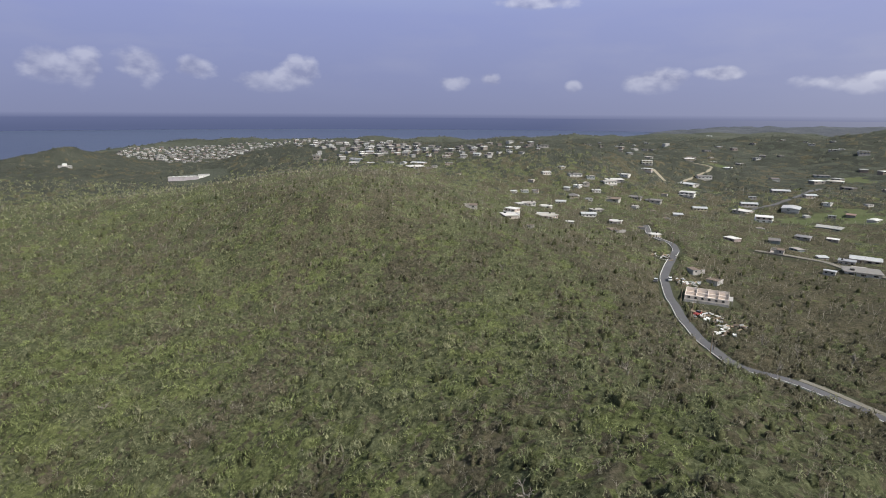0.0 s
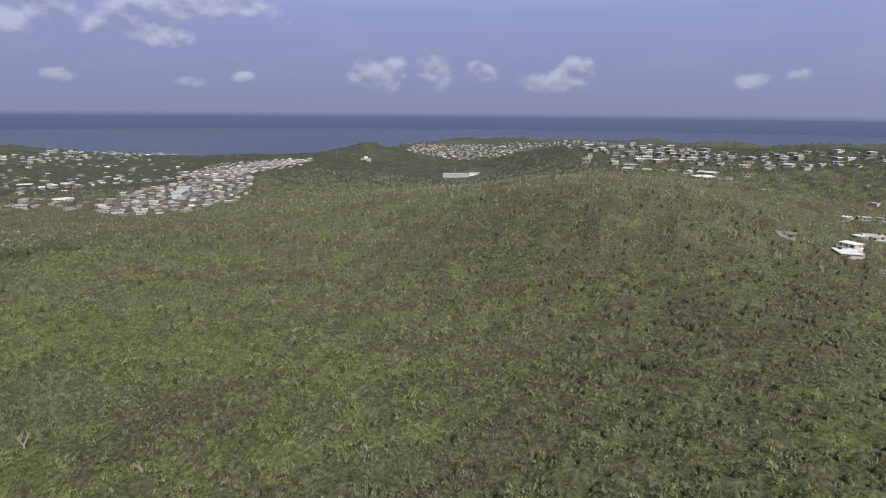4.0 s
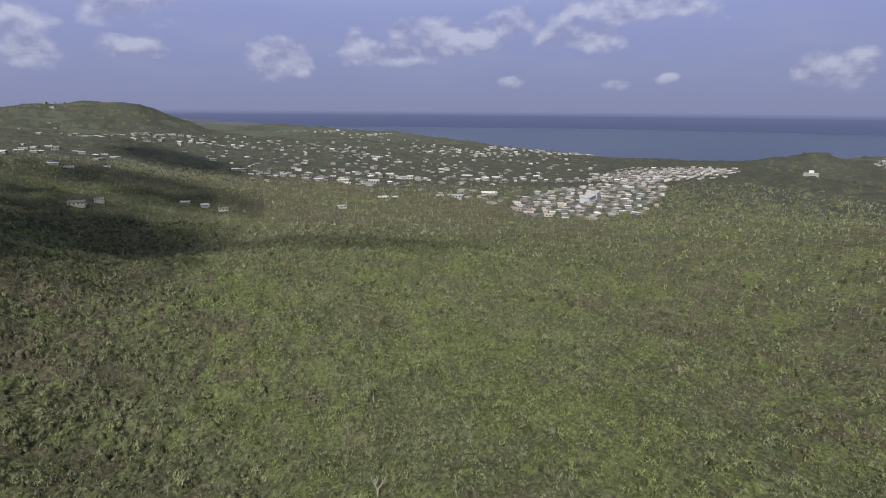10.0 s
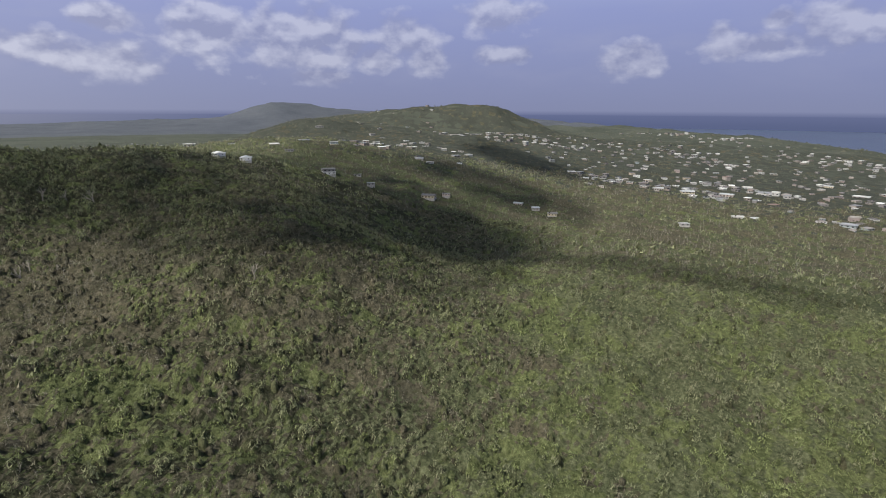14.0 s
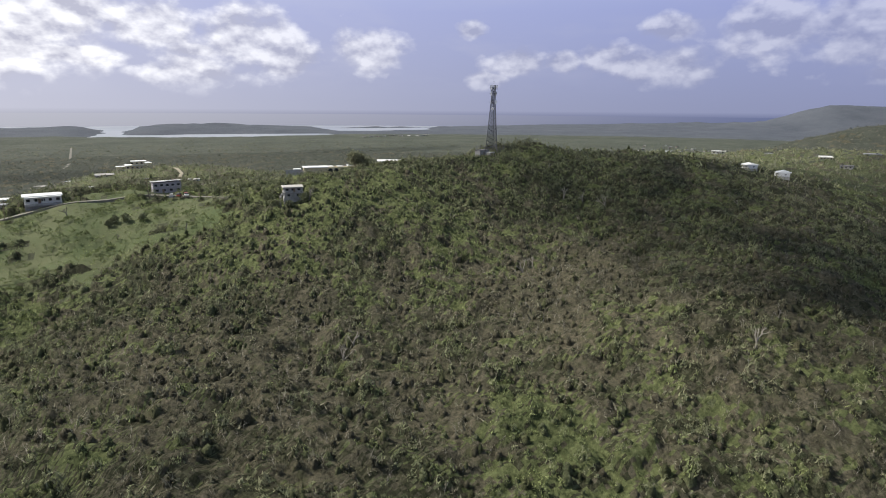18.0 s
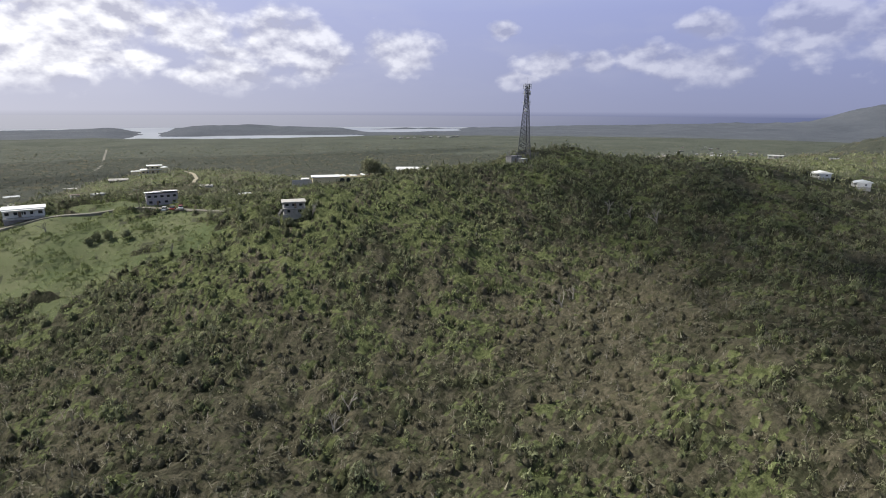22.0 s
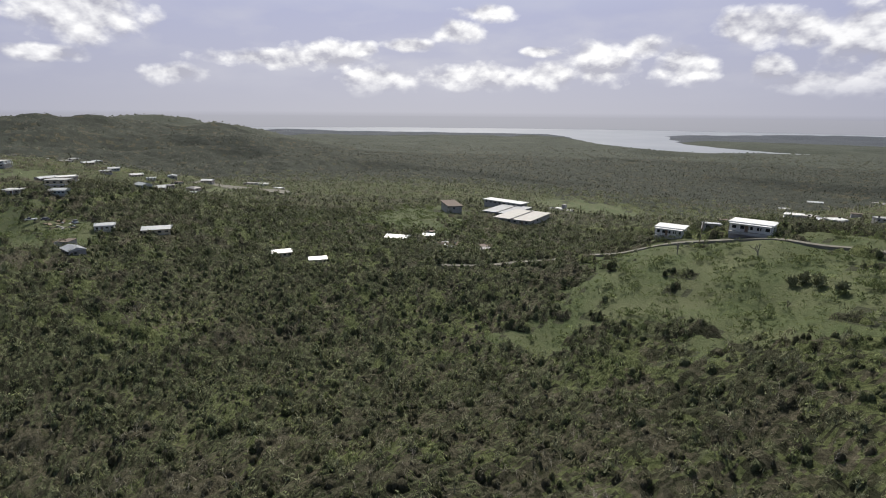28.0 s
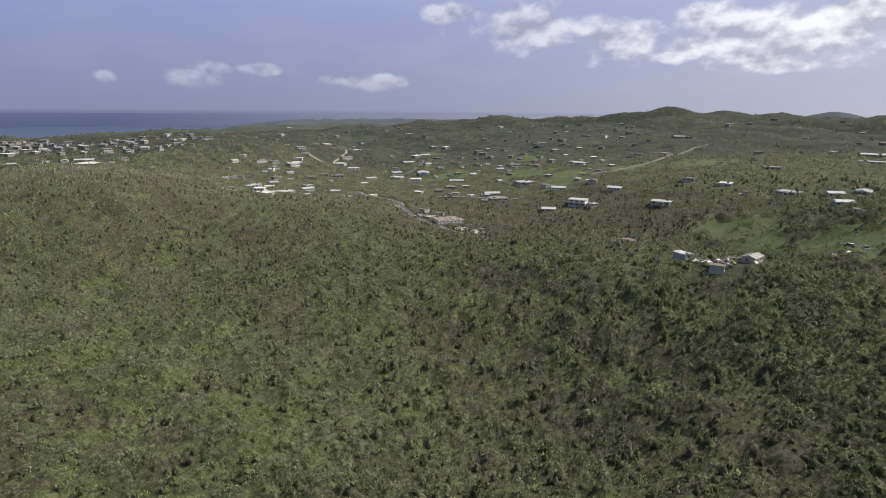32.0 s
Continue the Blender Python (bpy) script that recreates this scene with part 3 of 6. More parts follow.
hill(2000, -500, 26.6, 450)
hill(2200, -800, 14.5, 280)

# crests, brows and headlands
hill(-338, -246, 9, 22, 16, -20)
hill(-142, -226, 4.2, 36, 30)
hill(-183, -166, 1.6, 18)
hill(505, 45, 10, 70)
hill(400, -75, 6, 70, 45, 40)
hill(640, -130, -18, 130)
hill(480, -210, -10, 110)
hill(900, -140, -12, 120)
hill(1130, -180, 10, 150, 200)
hill(1550, -215, 5, 200)
hill(1490, -470, 30, 190)
hill(2750, 500, 66, 200)
hill(1000, 150, -14, 140)
hill(830, 330, 8, 110)
hill(1250, 380, 10, 150)
hill(640, 220, -6, 90)
hill(470, 380, -7, 90)
hill(1950, -1520, 26, 220, 110, 30)
hill(-300, -238, -5, 14)
hill(-780, 1150, -8, 90, 120, 60)
hill(-705, 1062, 20, 42, 52, 35)
hill(-305, 695, -11, 95, 80)
hill(-3900, -2300, 42, 900)
hill(-3600, -1860, 92, 260, 200)
hill(-4000, -1500, 80, 380)
mesa(-1560, -80, 14, 140, 100)
mesa(-1480, -330, 62, 120, 240)
hill(-1150, -420, 30, 90)
hill(-330, -3450, 27, 400, 150)
hill(520, -3300, 24, 350, 170)
hill(1750, -1960, 34, 240, 120, 30)
hill(-540, 1270, -22, 150, 170)
hill(-760, 1330, -14, 130, 160)
hill(-330, 1125, 30, 95, 65)
hill(-705, 1062, 6, 60)
hill(-880, 1065, -26, 80, 85)
hill(328, 715, 12, 50)
hill(285, 600, -16, 50)
hill(335, 500, 9, 50)
hill(262, 440, -6, 50)
hill(262, 312, -7.5, 50)
hill(2350, -1480, 22, 260, 130, 30)


def height(x, y):
    x, y = np.asarray(x, float), np.asarray(y, float)
    z = 46.0 + 16 * smooth(0, 500, x) * smooth(-500, 100, y) + 22 * smooth(400, 1200, x) * smooth(-700, 0, y)
    z = z - 36 * smooth(-250, -950, y) + 10 * smooth(-700, -1400, x) * smooth(-1200, -500, y)
    for hx, hy, h, s, s2, a, flat in HILLS:
        u = (x - hx) * np.cos(a) + (y - hy) * np.sin(a)
        v = -(x - hx) * np.sin(a) + (y - hy) * np.cos(a)
        z = z + h * np.exp(-((u * u) / (2 * s * s) + (v * v) / (2 * s2 * s2)) ** flat)
    far = smooth(500, 1400, np.hypot(x + 100, y - 20))
    upland = smooth(14, 50, z)
    z = z - 34 * smooth(1400, 2400, np.hypot(x, y)) * smooth(0, 900, x) * upland
    z = z + upland * far * (3.5 * waves(x, y, 330, 11) + 2.4 * waves(x, y, 140, 12)) + 0.5 * waves(x, y, 37, 13)
    z = z + 4.5 * upland * smooth(380, 700, x) * smooth(2600, 1600, x) * waves(x, y, 270, 14)
    sh = shore(x, y)
    low = (np.abs(x - 500) < 3600) & (y < -1250)
    edge = np.where(low, smooth(0, 120, sh), smooth(0, 500, sh))
    return np.maximum(z, 3.0) * edge + np.where(sh > 0, np.minimum(sh * 0.05, 2.0), np.maximum(sh * 0.05, -4.0))


FIELDS = []


def field(x, y, rx, ry, turn=0.0):
    FIELDS.append((x, y, rx, ry, radians(turn)))


field(-112, -188, 50, 28, 12)
field(-92, -204, 48, 22, 8)
field(-72, -190, 20, 36, 10)
field(-138, -190, 20, 22, 0)
field(-126, -171, 36, 7, 5)
field(-86, -172, 30, 9, 40)
field(-66, -152, 26, 7, 48)
field(-126, -232, 26, 14, 8)
field(118, -228, 58, 34, -50)
field(96, -408, 44, 36, -40)
field(150, -450, 60, 75, 25)
field(128, 2, 26, 26, 60)
field(172, 50, 34, 20, 50)
field(100, -36, 22, 14, 0)
field(-455, 420, 20, 14, 20)
field(340, 330, 45, 30, 10)
field(300, 250, 40, 24, 40)
field(420, 170, 60, 40, 10)
field(-600, -300, 60, 26, 20)
field(270, 560, 40, 20, 30)
field(287, 416, 26, 20, 30)
field(326, 421, 30, 22, 30)
field(341, 271, 34, 20, 30)
field(469, 427, 30, 22, 30)
field(383, 231, 40, 24, 30)
field(126, -6, 34, 26, 30)
field(275, -142, 42, 10, -50)
field(153, 40, 30, 16, 30)
field(337, -27, 40, 16, 30)
field(325, 395, 30, 16, 30)
field(501, 657, 40, 26, 30)
field(358, 694, 24, 14, 30)
ESTATES = ((-690, 675, 150, 92, radians(125)), (-545, 450, 125, 66, radians(115)))  # paved, built-up land
CLEAR = []  # ground kept free of scrub: x, y, radius


def grassy(x, y):
    g = np.full(np.shape(x), -9.0)
    for fx, fy, rx, ry, a in FIELDS:
        g = np.maximum(g, oval(x, y, fx, fy, rx, ry, a))
    return g + 0.16 * waves(x, y, 30, 21) + 0.2 * waves(x, y, 9, 22)


def ground_z(x, y):
    return float(height(np.array([x]), np.array([y]))[0])


R = np.concatenate([[0, 12], np.geomspace(24, 9000, 270)])
A = np.linspace(0, 2 * np.pi, 561)[:-1]
RR, AA = np.meshgrid(R, A, indexing="ij")
TX, TY = -100 + RR * np.cos(AA), 0 + RR * np.sin(AA)
TZ = height(TX, TY)
nA = len(A)
gi, gj = np.meshgrid(np.arange(len(R) - 1), np.arange(nA), indexing="ij")
quads = np.stack([gi * nA + gj, (gi + 1) * nA + gj, (gi + 1) * nA + (gj + 1) % nA, gi * nA + (gj + 1) % nA], -1).reshape(-1, 4)
me = bpy.data.meshes.new("ground")
me.vertices.add(TX.size)
me.vertices.foreach_set("co", np.stack([TX, TY, TZ], -1).astype(np.float32).ravel())
me.loops.add(quads.size)
me.loops.foreach_set("vertex_index", quads.astype(np.int32).ravel())
me.polygons.add(len(quads))
me.polygons.foreach_set("loop_start", np.arange(0, quads.size, 4, dtype=np.int32))
me.polygons.foreach_set("use_smooth", np.ones(len(quads), bool))
me.update(calc_edges=True)
for m in (M_FLOOR, M_GRASS, M_HAZY_PLAIN, M_HAZY_HILL, M_LOTS):
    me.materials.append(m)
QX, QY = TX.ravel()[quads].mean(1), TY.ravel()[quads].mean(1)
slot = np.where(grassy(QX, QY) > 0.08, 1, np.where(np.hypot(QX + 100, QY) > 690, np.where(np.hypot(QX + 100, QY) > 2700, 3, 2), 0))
for cx, cy, rx, ry, a in ESTATES:
    slot = np.where(oval(QX, QY, cx, cy, rx, ry, a) > 0, 4, slot)
me.polygons.foreach_set("material_index", slot.astype(np.int32))
ground = tagged(new("ground", me), "rolling green and brown island hills under storm-stripped scrub", "ground", kind="structure")
water = link_mesh("water", [(-9000, -9000, 0), (9000, -9000, 0), (9000, 9000, 0), (-9000, 9000, 0)], [(0, 1, 2, 3)], M_SEA)
tagged(water, "deep blue sea and pale lagoons round the island", "sea", kind="structure")
# glowing backdrop ring for the open sea, raised to the horizon the camera sees
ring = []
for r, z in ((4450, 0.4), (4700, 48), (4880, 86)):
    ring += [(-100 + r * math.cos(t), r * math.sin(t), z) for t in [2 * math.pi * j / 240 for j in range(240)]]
backdrop = link_mesh("backdrop", ring, [(a * 240 + j, a * 240 + (j + 1) % 240, (a + 1) * 240 + (j + 1) % 240, (a + 1) * 240 + j) for a in (0, 1) for j in range(240)], M_SEA_BACKDROP)
tagged(backdrop, "glowing backdrop ring painted as open blue sea and hazy horizon", "sea", kind="structure")

# clouds overhead, whose shade lies on the hills
def cloud_over(x, y, rx, ry, turn, seed, high=820.0, mat=M_CLOUD):
    """A cumulus whose shadow falls round (x, y)."""
    zg = ground_z(x, y)
    k = (high - zg) / SUN_DIR.z
    e = thing("cloud", x + SUN_DIR.x * k, y + SUN_DIR.y * k, high, turn, "white fair-weather cumulus drifting over the hills", "cloud", "clouds")
    for name, grow in (("fringe", 1.0), ("core", 0.66)):
        bm = bmesh.new()
        bmesh.ops.create_icosphere(bm, subdivisions=4, radius=1.0)
        for v in bm.verts:
            o = Vector((seed * 3.1, 0, 0))
            k = grow * (1 + 0.45 * noise.noise(v.co * 1.6 + o) + 0.25 * noise.noise(v.co * 4.0 + o) + 0.12 * noise.noise(v.co * 9.0 + o))
            v.co = Vector((v.co.x * rx * k, v.co.y * ry * k, max(v.co.z, -0.25) * min(rx, ry) * 0.5 * k))
        part(name, bm, mat, e)
    return e


cloud_over(-438, -66, 138, 112, 8, 1)
cloud_over(-350, -190, 88, 78, 20, 2)
cloud_over(-418, 4, 100, 60, 20, 21)
cloud_over(-385, 135, 85, 20, 68, 3)
cloud_over(-312, -60, 48, 58, 10, 27, mat=M_THIN)
cloud_over(-480, 10, 110, 50, 25, 13)
cloud_over(-635, 5, 120, 42, 40, 14)
cloud_over(-620, 12, 110, 36, 40, 23)
cloud_over(-600, -105, 95, 58, 30, 24)
cloud_over(-880, 10, 170, 46, 25, 25)
cloud_over(-900, 20, 190, 55, 25, 4)
cloud_over(80, -1080, 260, 70, 10, 5, mat=M_THIN)
cloud_over(-700, -1500, 300, 90, 0, 6, mat=M_THIN)
cloud_over(-60, 1250, 160, 60, 20, 8, mat=M_THIN)
cloud_over(560, -560, 240, 60, 30, 15, mat=M_THIN)
cloud_over(930, -330, 200, 70, 10, 16, mat=M_THIN)


# ---- roads ----
def ribbon(pts, width, lift, offset=0.0):
    """A strip along a line of points, laid on the land."""
    p = np.array(pts, float)
    d = np.concatenate([[0], np.cumsum(np.hypot(*np.diff(p, axis=0).T))])
    s = np.linspace(0, d[-1], max(3, int(d[-1] / 3)))
    # round the corners
    cx, cy = np.interp(s, d, p[:, 0]), np.interp(s, d, p[:, 1])
    for _ in range(6):
        cx[1:-1] = (cx[:-2] + 2 * cx[1:-1] + cx[2:]) / 4
        cy[1:-1] = (cy[:-2] + 2 * cy[1:-1] + cy[2:]) / 4
    tx, ty = np.gradient(cx), np.gradient(cy)
    n = np.hypot(tx, ty)
    tx, ty = tx / n, ty / n
    cx, cy = cx - ty * offset, cy + tx * offset
    cz = height(cx, cy)
    for _ in range(4):
        cz[1:-1] = (cz[:-2] + 2 * cz[1:-1] + cz[2:]) / 4
    verts, faces = [], []
    for k in range(len(s)):
        for side in (-1, 1):
            verts.append((cx[k] - ty[k] * side * width / 2, cy[k] + tx[k] * side * width / 2, cz[k] + lift))
        for side in (-1, 1):
            verts.append((cx[k] - ty[k] * side * (width / 2 + 0.25), cy[k] + tx[k] * side * (width / 2 + 0.25), cz[k] - 1.5))
    for k in range(len(s) - 1):
        a, b = 4 * k, 4 * k + 4
        faces += [(a, a + 1, b + 1, b), (a + 2, a, b, b + 2), (a + 1, a + 3, b + 3, b + 1)]
    return verts, faces, list(zip(cx, cy))


def road(label, pts, width, mat, lines=False):
    v, f, mid = ribbon(pts, width, 0.5)
    ob = tagged(link_mesh("road", v, f, mat), label, "road", kind="structure")
    for x, y in mid:
        CLEAR.append((x, y, width / 2 + 1.6))
    if lines:
        for off in (-width / 2 + 0.3, width / 2 - 0.3):
            v, f, _ = ribbon(pts, 0.24, 0.53, off)
            link_mesh("edge_line", v, f, M_LINE, ob, "worn white edge line")
    return ob


M_LANE = plain("worn_lane", (0.17, 0.16, 0.135), 0.9, 0.2, 0, 0.6, 0.3)
road("grey asphalt road winding along the scrub, with white edge lines", [(118, 96), (114, 120), (110, 132), (101, 144), (93, 154), (92, 171), (95, 187), (99, 210), (105, 233), (112, 256), (128, 286), (142, 309), (146, 327), (140, 345), (150, 380)], 4.2, M_ASPHALT, True)
road("narrow pale lane along the grassy ridge", [(2, -160), (-9, -176), (-18, -196), (-48, -207), (-65, -214), (-86, -219), (-102, -222), (-126, -223), (-144, -216), (-150, -208)], 2.8, M_LANE)
road("dirt drive between the ridge houses", [(-150, -210), (-163, -196), (-168, -186), (-176, -180)], 2.0, M_LANE)
road("pale drive climbing to the hilltop villa", [(-118, -500), (-133, -505), (-144, -464), (-146, -440), (-144, -416)], 2.4, M_DIRT)
road("bare earth verge beside the asphalt road", [(123, 97), (119, 118), (114, 134), (107, 144)], 2.0, M_LANE)
road("dirt track up to the mast", [(-296, -236), (-280, -222), (-262, -226), (-245, -232), (-228, -226)], 3.0, M_DIRT)
road("pale lane over the eastern slopes", [(192, 315), (213, 294), (218, 259), (230, 242)], 4.0, M_LANE)
road("lane climbing the far eastern hill", [(328, 239), (357, 228), (406, 228), (466, 231), (584, 256), (662, 252)], 4.0, M_LANE)
road("pale lane up to the yellow house", [(310, 690), (317, 691), (332, 677), (342, 671), (324, 652), (300, 635), (280, 616)], 3.6, M_DIRT)
road("short lane among the houses", [(256, 643), (256, 626), (254, 601)], 3.4, M_DIRT)
road("lane rising between the eastern houses", [(407, 569), (343, 499), (321, 484), (302, 473), (275, 466)], 3.6, M_ASPHALT)
road("bare brown earth yard on the edge of the plain", [(320, -142), (297, -173), (273, -203)], 16.0, M_LANE)
road("straight track over the southern plain", [(56, -1222), (63, -1352), (91, -1565), (132, -1886)], 4.5, M_LANE)


# ---- houses ----
def windows(e, w, d, z, n, sides=(-1, 1), ends=True, sills=False):
    """Framed windows along both long walls, one on each end."""
    def one(x, y, ww, hh, across):
        bm = bmesh.new()
        if across:
            box(bm, x - ww / 2, y - 0.06, z, x + ww / 2, y + 0.06, z + hh)
        else:
            box(bm, x - 0.06, y - ww / 2, z, x + 0.06, y + ww / 2, z + hh)
        win = part("window", bm, M_GLASS, e)
        if not sills:
            return
        bm = bmesh.new()
        if across:
            s = 1 if y > 0 else -1
            box(bm, x - ww / 2 - 0.1, y - 0.02 + s * 0.05, z - 0.14, x + ww / 2 + 0.1, y + 0.02 + s * 0.16, z - 0.02)
        else:
            s = 1 if x > 0 else -1
            box(bm, x - 0.02 + s * 0.05, y - ww / 2 - 0.1, z - 0.14, x + 0.02 + s * 0.16, y + ww / 2 + 0.1, z - 0.02)
        part("sill", bm, M_WHITE, win)
    for s in sides:
        for k in range(n):
            one(-w / 2 + w * (k + 0.5) / n, s * d / 2, min(1.5, w / n * 0.5), 1.15, True)
    if ends:
        for s in (-1, 1):
            one(s * w / 2, d * 0.12, 1.3, 1.15, False)


def walls(e, w, d, z0, h, mat, name="wall"):
    return boxed(name, (-w / 2, -d / 2, z0, w / 2, d / 2, z0 + h), mat, e)


def slab_roof(e, w, d, z, mat, over=0.5, t=0.28, label=""):
    bm = bmesh.new()
    box(bm, -w / 2 - over, -d / 2 - over, z, w / 2 + over, d / 2 + over, z + t)
    box(bm, -w / 2 - over + 0.2, -d / 2 - over + 0.2, z + t - 0.02, w / 2 + over - 0.2, d / 2 + over - 0.2, z + t + 0.06)
    return part("roof", bm, mat, e, label)


def gable_roof(e, w, d, z, mat, rise=1.4, over=0.5, hip=0.0, label=""):
    bm = bmesh.new()
    x, y, t = w / 2 + over, d / 2 + over, 0.14
    for dz in (0, t):
        a = [bm.verts.new(p) for p in ((-x, -y, z + dz), (x, -y, z + dz), (x, y, z + dz), (-x, y, z + dz), (-x + hip, 0, z + rise + dz), (x - hip, 0, z + rise + dz))]
        for f in ((0, 1, 5, 4), (2, 3, 4, 5), (1, 2, 5), (3, 0, 4)):
            bm.faces.new([a[k] for k in f])
    for k in range(-int(x), int(x) + 1):
        for s in (-1, 1):
            if hip == 0:
                bar(bm, (k, s * y, z + t + 0.03), (k, 0, z + rise + t + 0.03), 0.04, 3)
    return part("roof", bm, mat, e, label)


def porch(e, w, d, z, depth, h, n, roof_mat):
    boxed("porch_floor", (-w / 2, -d / 2 - depth, z - 0.3, w / 2, -d / 2 - 0.02, z + 0.05), M_CONCRETE, e)
    boxed("porch_roof", (-w / 2, -d / 2 - depth - 0.2, z + h, w / 2, -d / 2 - 0.02, z + h + 0.2), roof_mat, e)
    for k in range(n):
        x = -w / 2 + 0.2 + (w - 0.4) * k / (n - 1)
        boxed("post", (x - 0.12, -d / 2 - depth, z + 0.05, x + 0.12, -d / 2 - depth + 0.24, z + h), M_WHITE, e)


def door(e, x, y, z=0.0):
    dr = boxed("door", (x - 0.5, y - 0.08, z, x + 0.5, y + 0.08, z + 2.1), M_DOOR, e)
    boxed("handle", (x + 0.32, y - 0.14, z + 1.0, x + 0.42, y + 0.14, z + 1.06), M_STEEL, dr)


def plinth(e, w, d, deep=3.5):
    return boxed("plinth", (-w / 2 - 0.1, -d / 2 - 0.1, -deep, w / 2 + 0.1, d / 2 + 0.1, 0.0), M_CONCRETE, e, "bare concrete plinth")


def flat_house(label):
    e = thing("house", 0, 0, -200, 0, label, "house", "island houses")
    plinth(e, 11, 8)
    walls(e, 11, 8, 0, 3.0, M_WALL)
    slab_roof(e, 11, 8, 3.0, M_ROOF)
    windows(e, 11, 8, 1.0, 3)
    door(e, 0.2, -4.0)
    porch(e, 5, 8, 0, 2.2, 2.7, 3, M_ROOF)
    boxed("water_tank", (2.5, 1.0, 3.34, 3.9, 2.4, 4.5), M_TYRE, e, "black water tank", 0.3)
    return e


def gable_house(label, mat):
    e = thing("house", 0, 0, -200, 0, label, "house", "island houses")
    plinth(e, 12, 8)
    walls(e, 12, 8, 0, 3.0, M_WALL)
    gable_roof(e, 12, 8, 3.0, mat)
    for s in (-1, 1):
        bm = bmesh.new()
        a = [[bm.verts.new((s * q, *p)) for p in ((-4, 3.0), (4, 3.0), (0, 4.3))] for q in (5.85, 6.0)]
        bm.faces.new(a[0])
        bm.faces.new(a[1])
        for j in range(3):
            bm.faces.new([a[0][j], a[0][(j + 1) % 3], a[1][(j + 1) % 3], a[1][j]])
        part("gable", bm, M_WHITE, e)
    windows(e, 12, 8, 1.0, 4)
    door(e, -1.5, -4.0)
    return e


def hip_house(label, mat):
    e = thing("house", 0, 0, -200, 0, label, "house", "island houses")
    plinth(e, 12, 9)
    walls(e, 12, 9, 0, 3.0, M_WALL)
    gable_roof(e, 12, 9, 3.0, mat, 1.6, 0.7, 4.0)
    windows(e, 12, 9, 1.0, 3)
    door(e, 2.0, -4.5)
    porch(e, 6, 9, 0, 2.0, 2.6, 3, mat)
    return e


def tall_house(label):
    e = thing("house", 0, 0, -200, 0, label, "house", "island houses")
    plinth(e, 11, 9)
    walls(e, 11, 9, 0, 2.9, M_WALL, "ground_floor")
    boxed("floor_slab", (-6.0, -6.2, 2.9, 6.0, 4.7, 3.12), M_WHITE, e)
    walls(e, 10.6, 8.6, 3.12, 2.8, M_WALL, "upper_floor")
    slab_roof(e, 10.6, 8.6, 5.92, M_ROOF, 0.6)
    windows(e, 11, 9, 0.9, 3, ends=False)
    windows(e, 10.6, 8.6, 4.0, 3)
    for k in range(4):
        x = -5.6 + k * 3.7
        boxed("post", (x, -6.0, -0.5, x + 0.25, -5.75, 5.9), M_WHITE, e)
    bm = bmesh.new()
    box(bm, -5.9, -6.15, 3.9, 5.9, -6.05, 4.0)
    for k in range(24):
        box(bm, -5.9 + k * 0.5, -6.13, 3.1, -5.85 + k * 0.5, -6.07, 3.95)
    part("railing", bm, M_WHITE, e)
    return e


def ruined_house(label, mat=None):
    e = thing("ruined_house", 0, 0, -200, 0, label, "house", "storm-damaged houses")
    plinth(e, 10, 8)
    for n, dims in (("wall", (-5, -4, 0, 5, -3.8, 2.9)), ("wall", (-5, 3.8, 0, 2, 4, 2.9)), ("wall", (-5, -3.79, 0, -4.8, 3.79, 2.7)), ("wall", (4.8, -3.79, 0, 5, 1.0, 2.2)), ("inner_wall", (-0.5, -3.79, 0, -0.35, 3.79, 2.6))):
        boxed(n, dims, mat or M_CONCRETE, e)
    boxed("floor_slab", (-4.79, -3.79, 0.0, 4.79, 3.79, 0.1), M_PINK, e)
    boxed("roof", (-5.3, -4.3, 2.92, 0.2, 4.3, 3.1), M_RUST if mat is None else M_METAL, e, "half of a torn sheet roof")
    for k in range(5):
        bm = bmesh.new()
        bar(bm, (0.6 + k * 1.0, -3.9, 2.95), (0.7 + k * 1.0, 3.9, 2.75 - 0.2 * (k % 2)), 0.07)
        part("rafter", bm, M_WOOD, e)
    for s in (-1, 1):
        boxed("window", (-3.2, s * 3.9 - 0.12, 1.0, -1.8, s * 3.9 + 0.12, 2.1), M_GLASS, e)
    return e


def shack(label):
    e = thing("shed", 0, 0, -200, 0, label, "shed", "sheds")
    plinth(e, 8, 6)
    walls(e, 8, 6, 0, 2.5, M_CONCRETE)
    bm = bmesh.new()
    a = [bm.verts.new(p) for p in ((-4.4, -3.5, 2.5), (4.4, -3.5, 2.5), (4.4, 3.5, 3.1), (-4.4, 3.5, 3.1), (-4.4, -3.5, 2.62), (4.4, -3.5, 2.62), (4.4, 3.5, 3.22), (-4.4, 3.5, 3.22))]
    for f in ((3, 2, 1, 0), (4, 5, 6, 7), (0, 1, 5, 4), (1, 2, 6, 5), (2, 3, 7, 6), (3, 0, 4, 7)):
        bm.faces.new([a[k] for k in f])
    part("roof", bm, M_METAL, e, "single-pitch metal sheet roof")
    door(e, 1.0, -3.0)
    windows(e, 8, 6, 1.0, 2, sides=(1,), ends=False)
    return e


HOUSES = [
    flat_house("low concrete house with a pale flat roof and porch"),
    tall_house("two-storey concrete house with a balcony and flat roof"),
    gable_house("single-storey house under a white metal gable roof", M_METAL),
    hip_house("low house with a pale hipped roof and porch", M_ROOF),
    ruined_house("roofless storm-wrecked concrete house with bare rafters"),
    shack("small concrete shed with a bright metal roof"),
    flat_house("weathered flat-roofed concrete bungalow among bare trees"),
    gable_house("bungalow with a stained grey sheet roof", M_ROOF),
]
pick = random.Random(8)


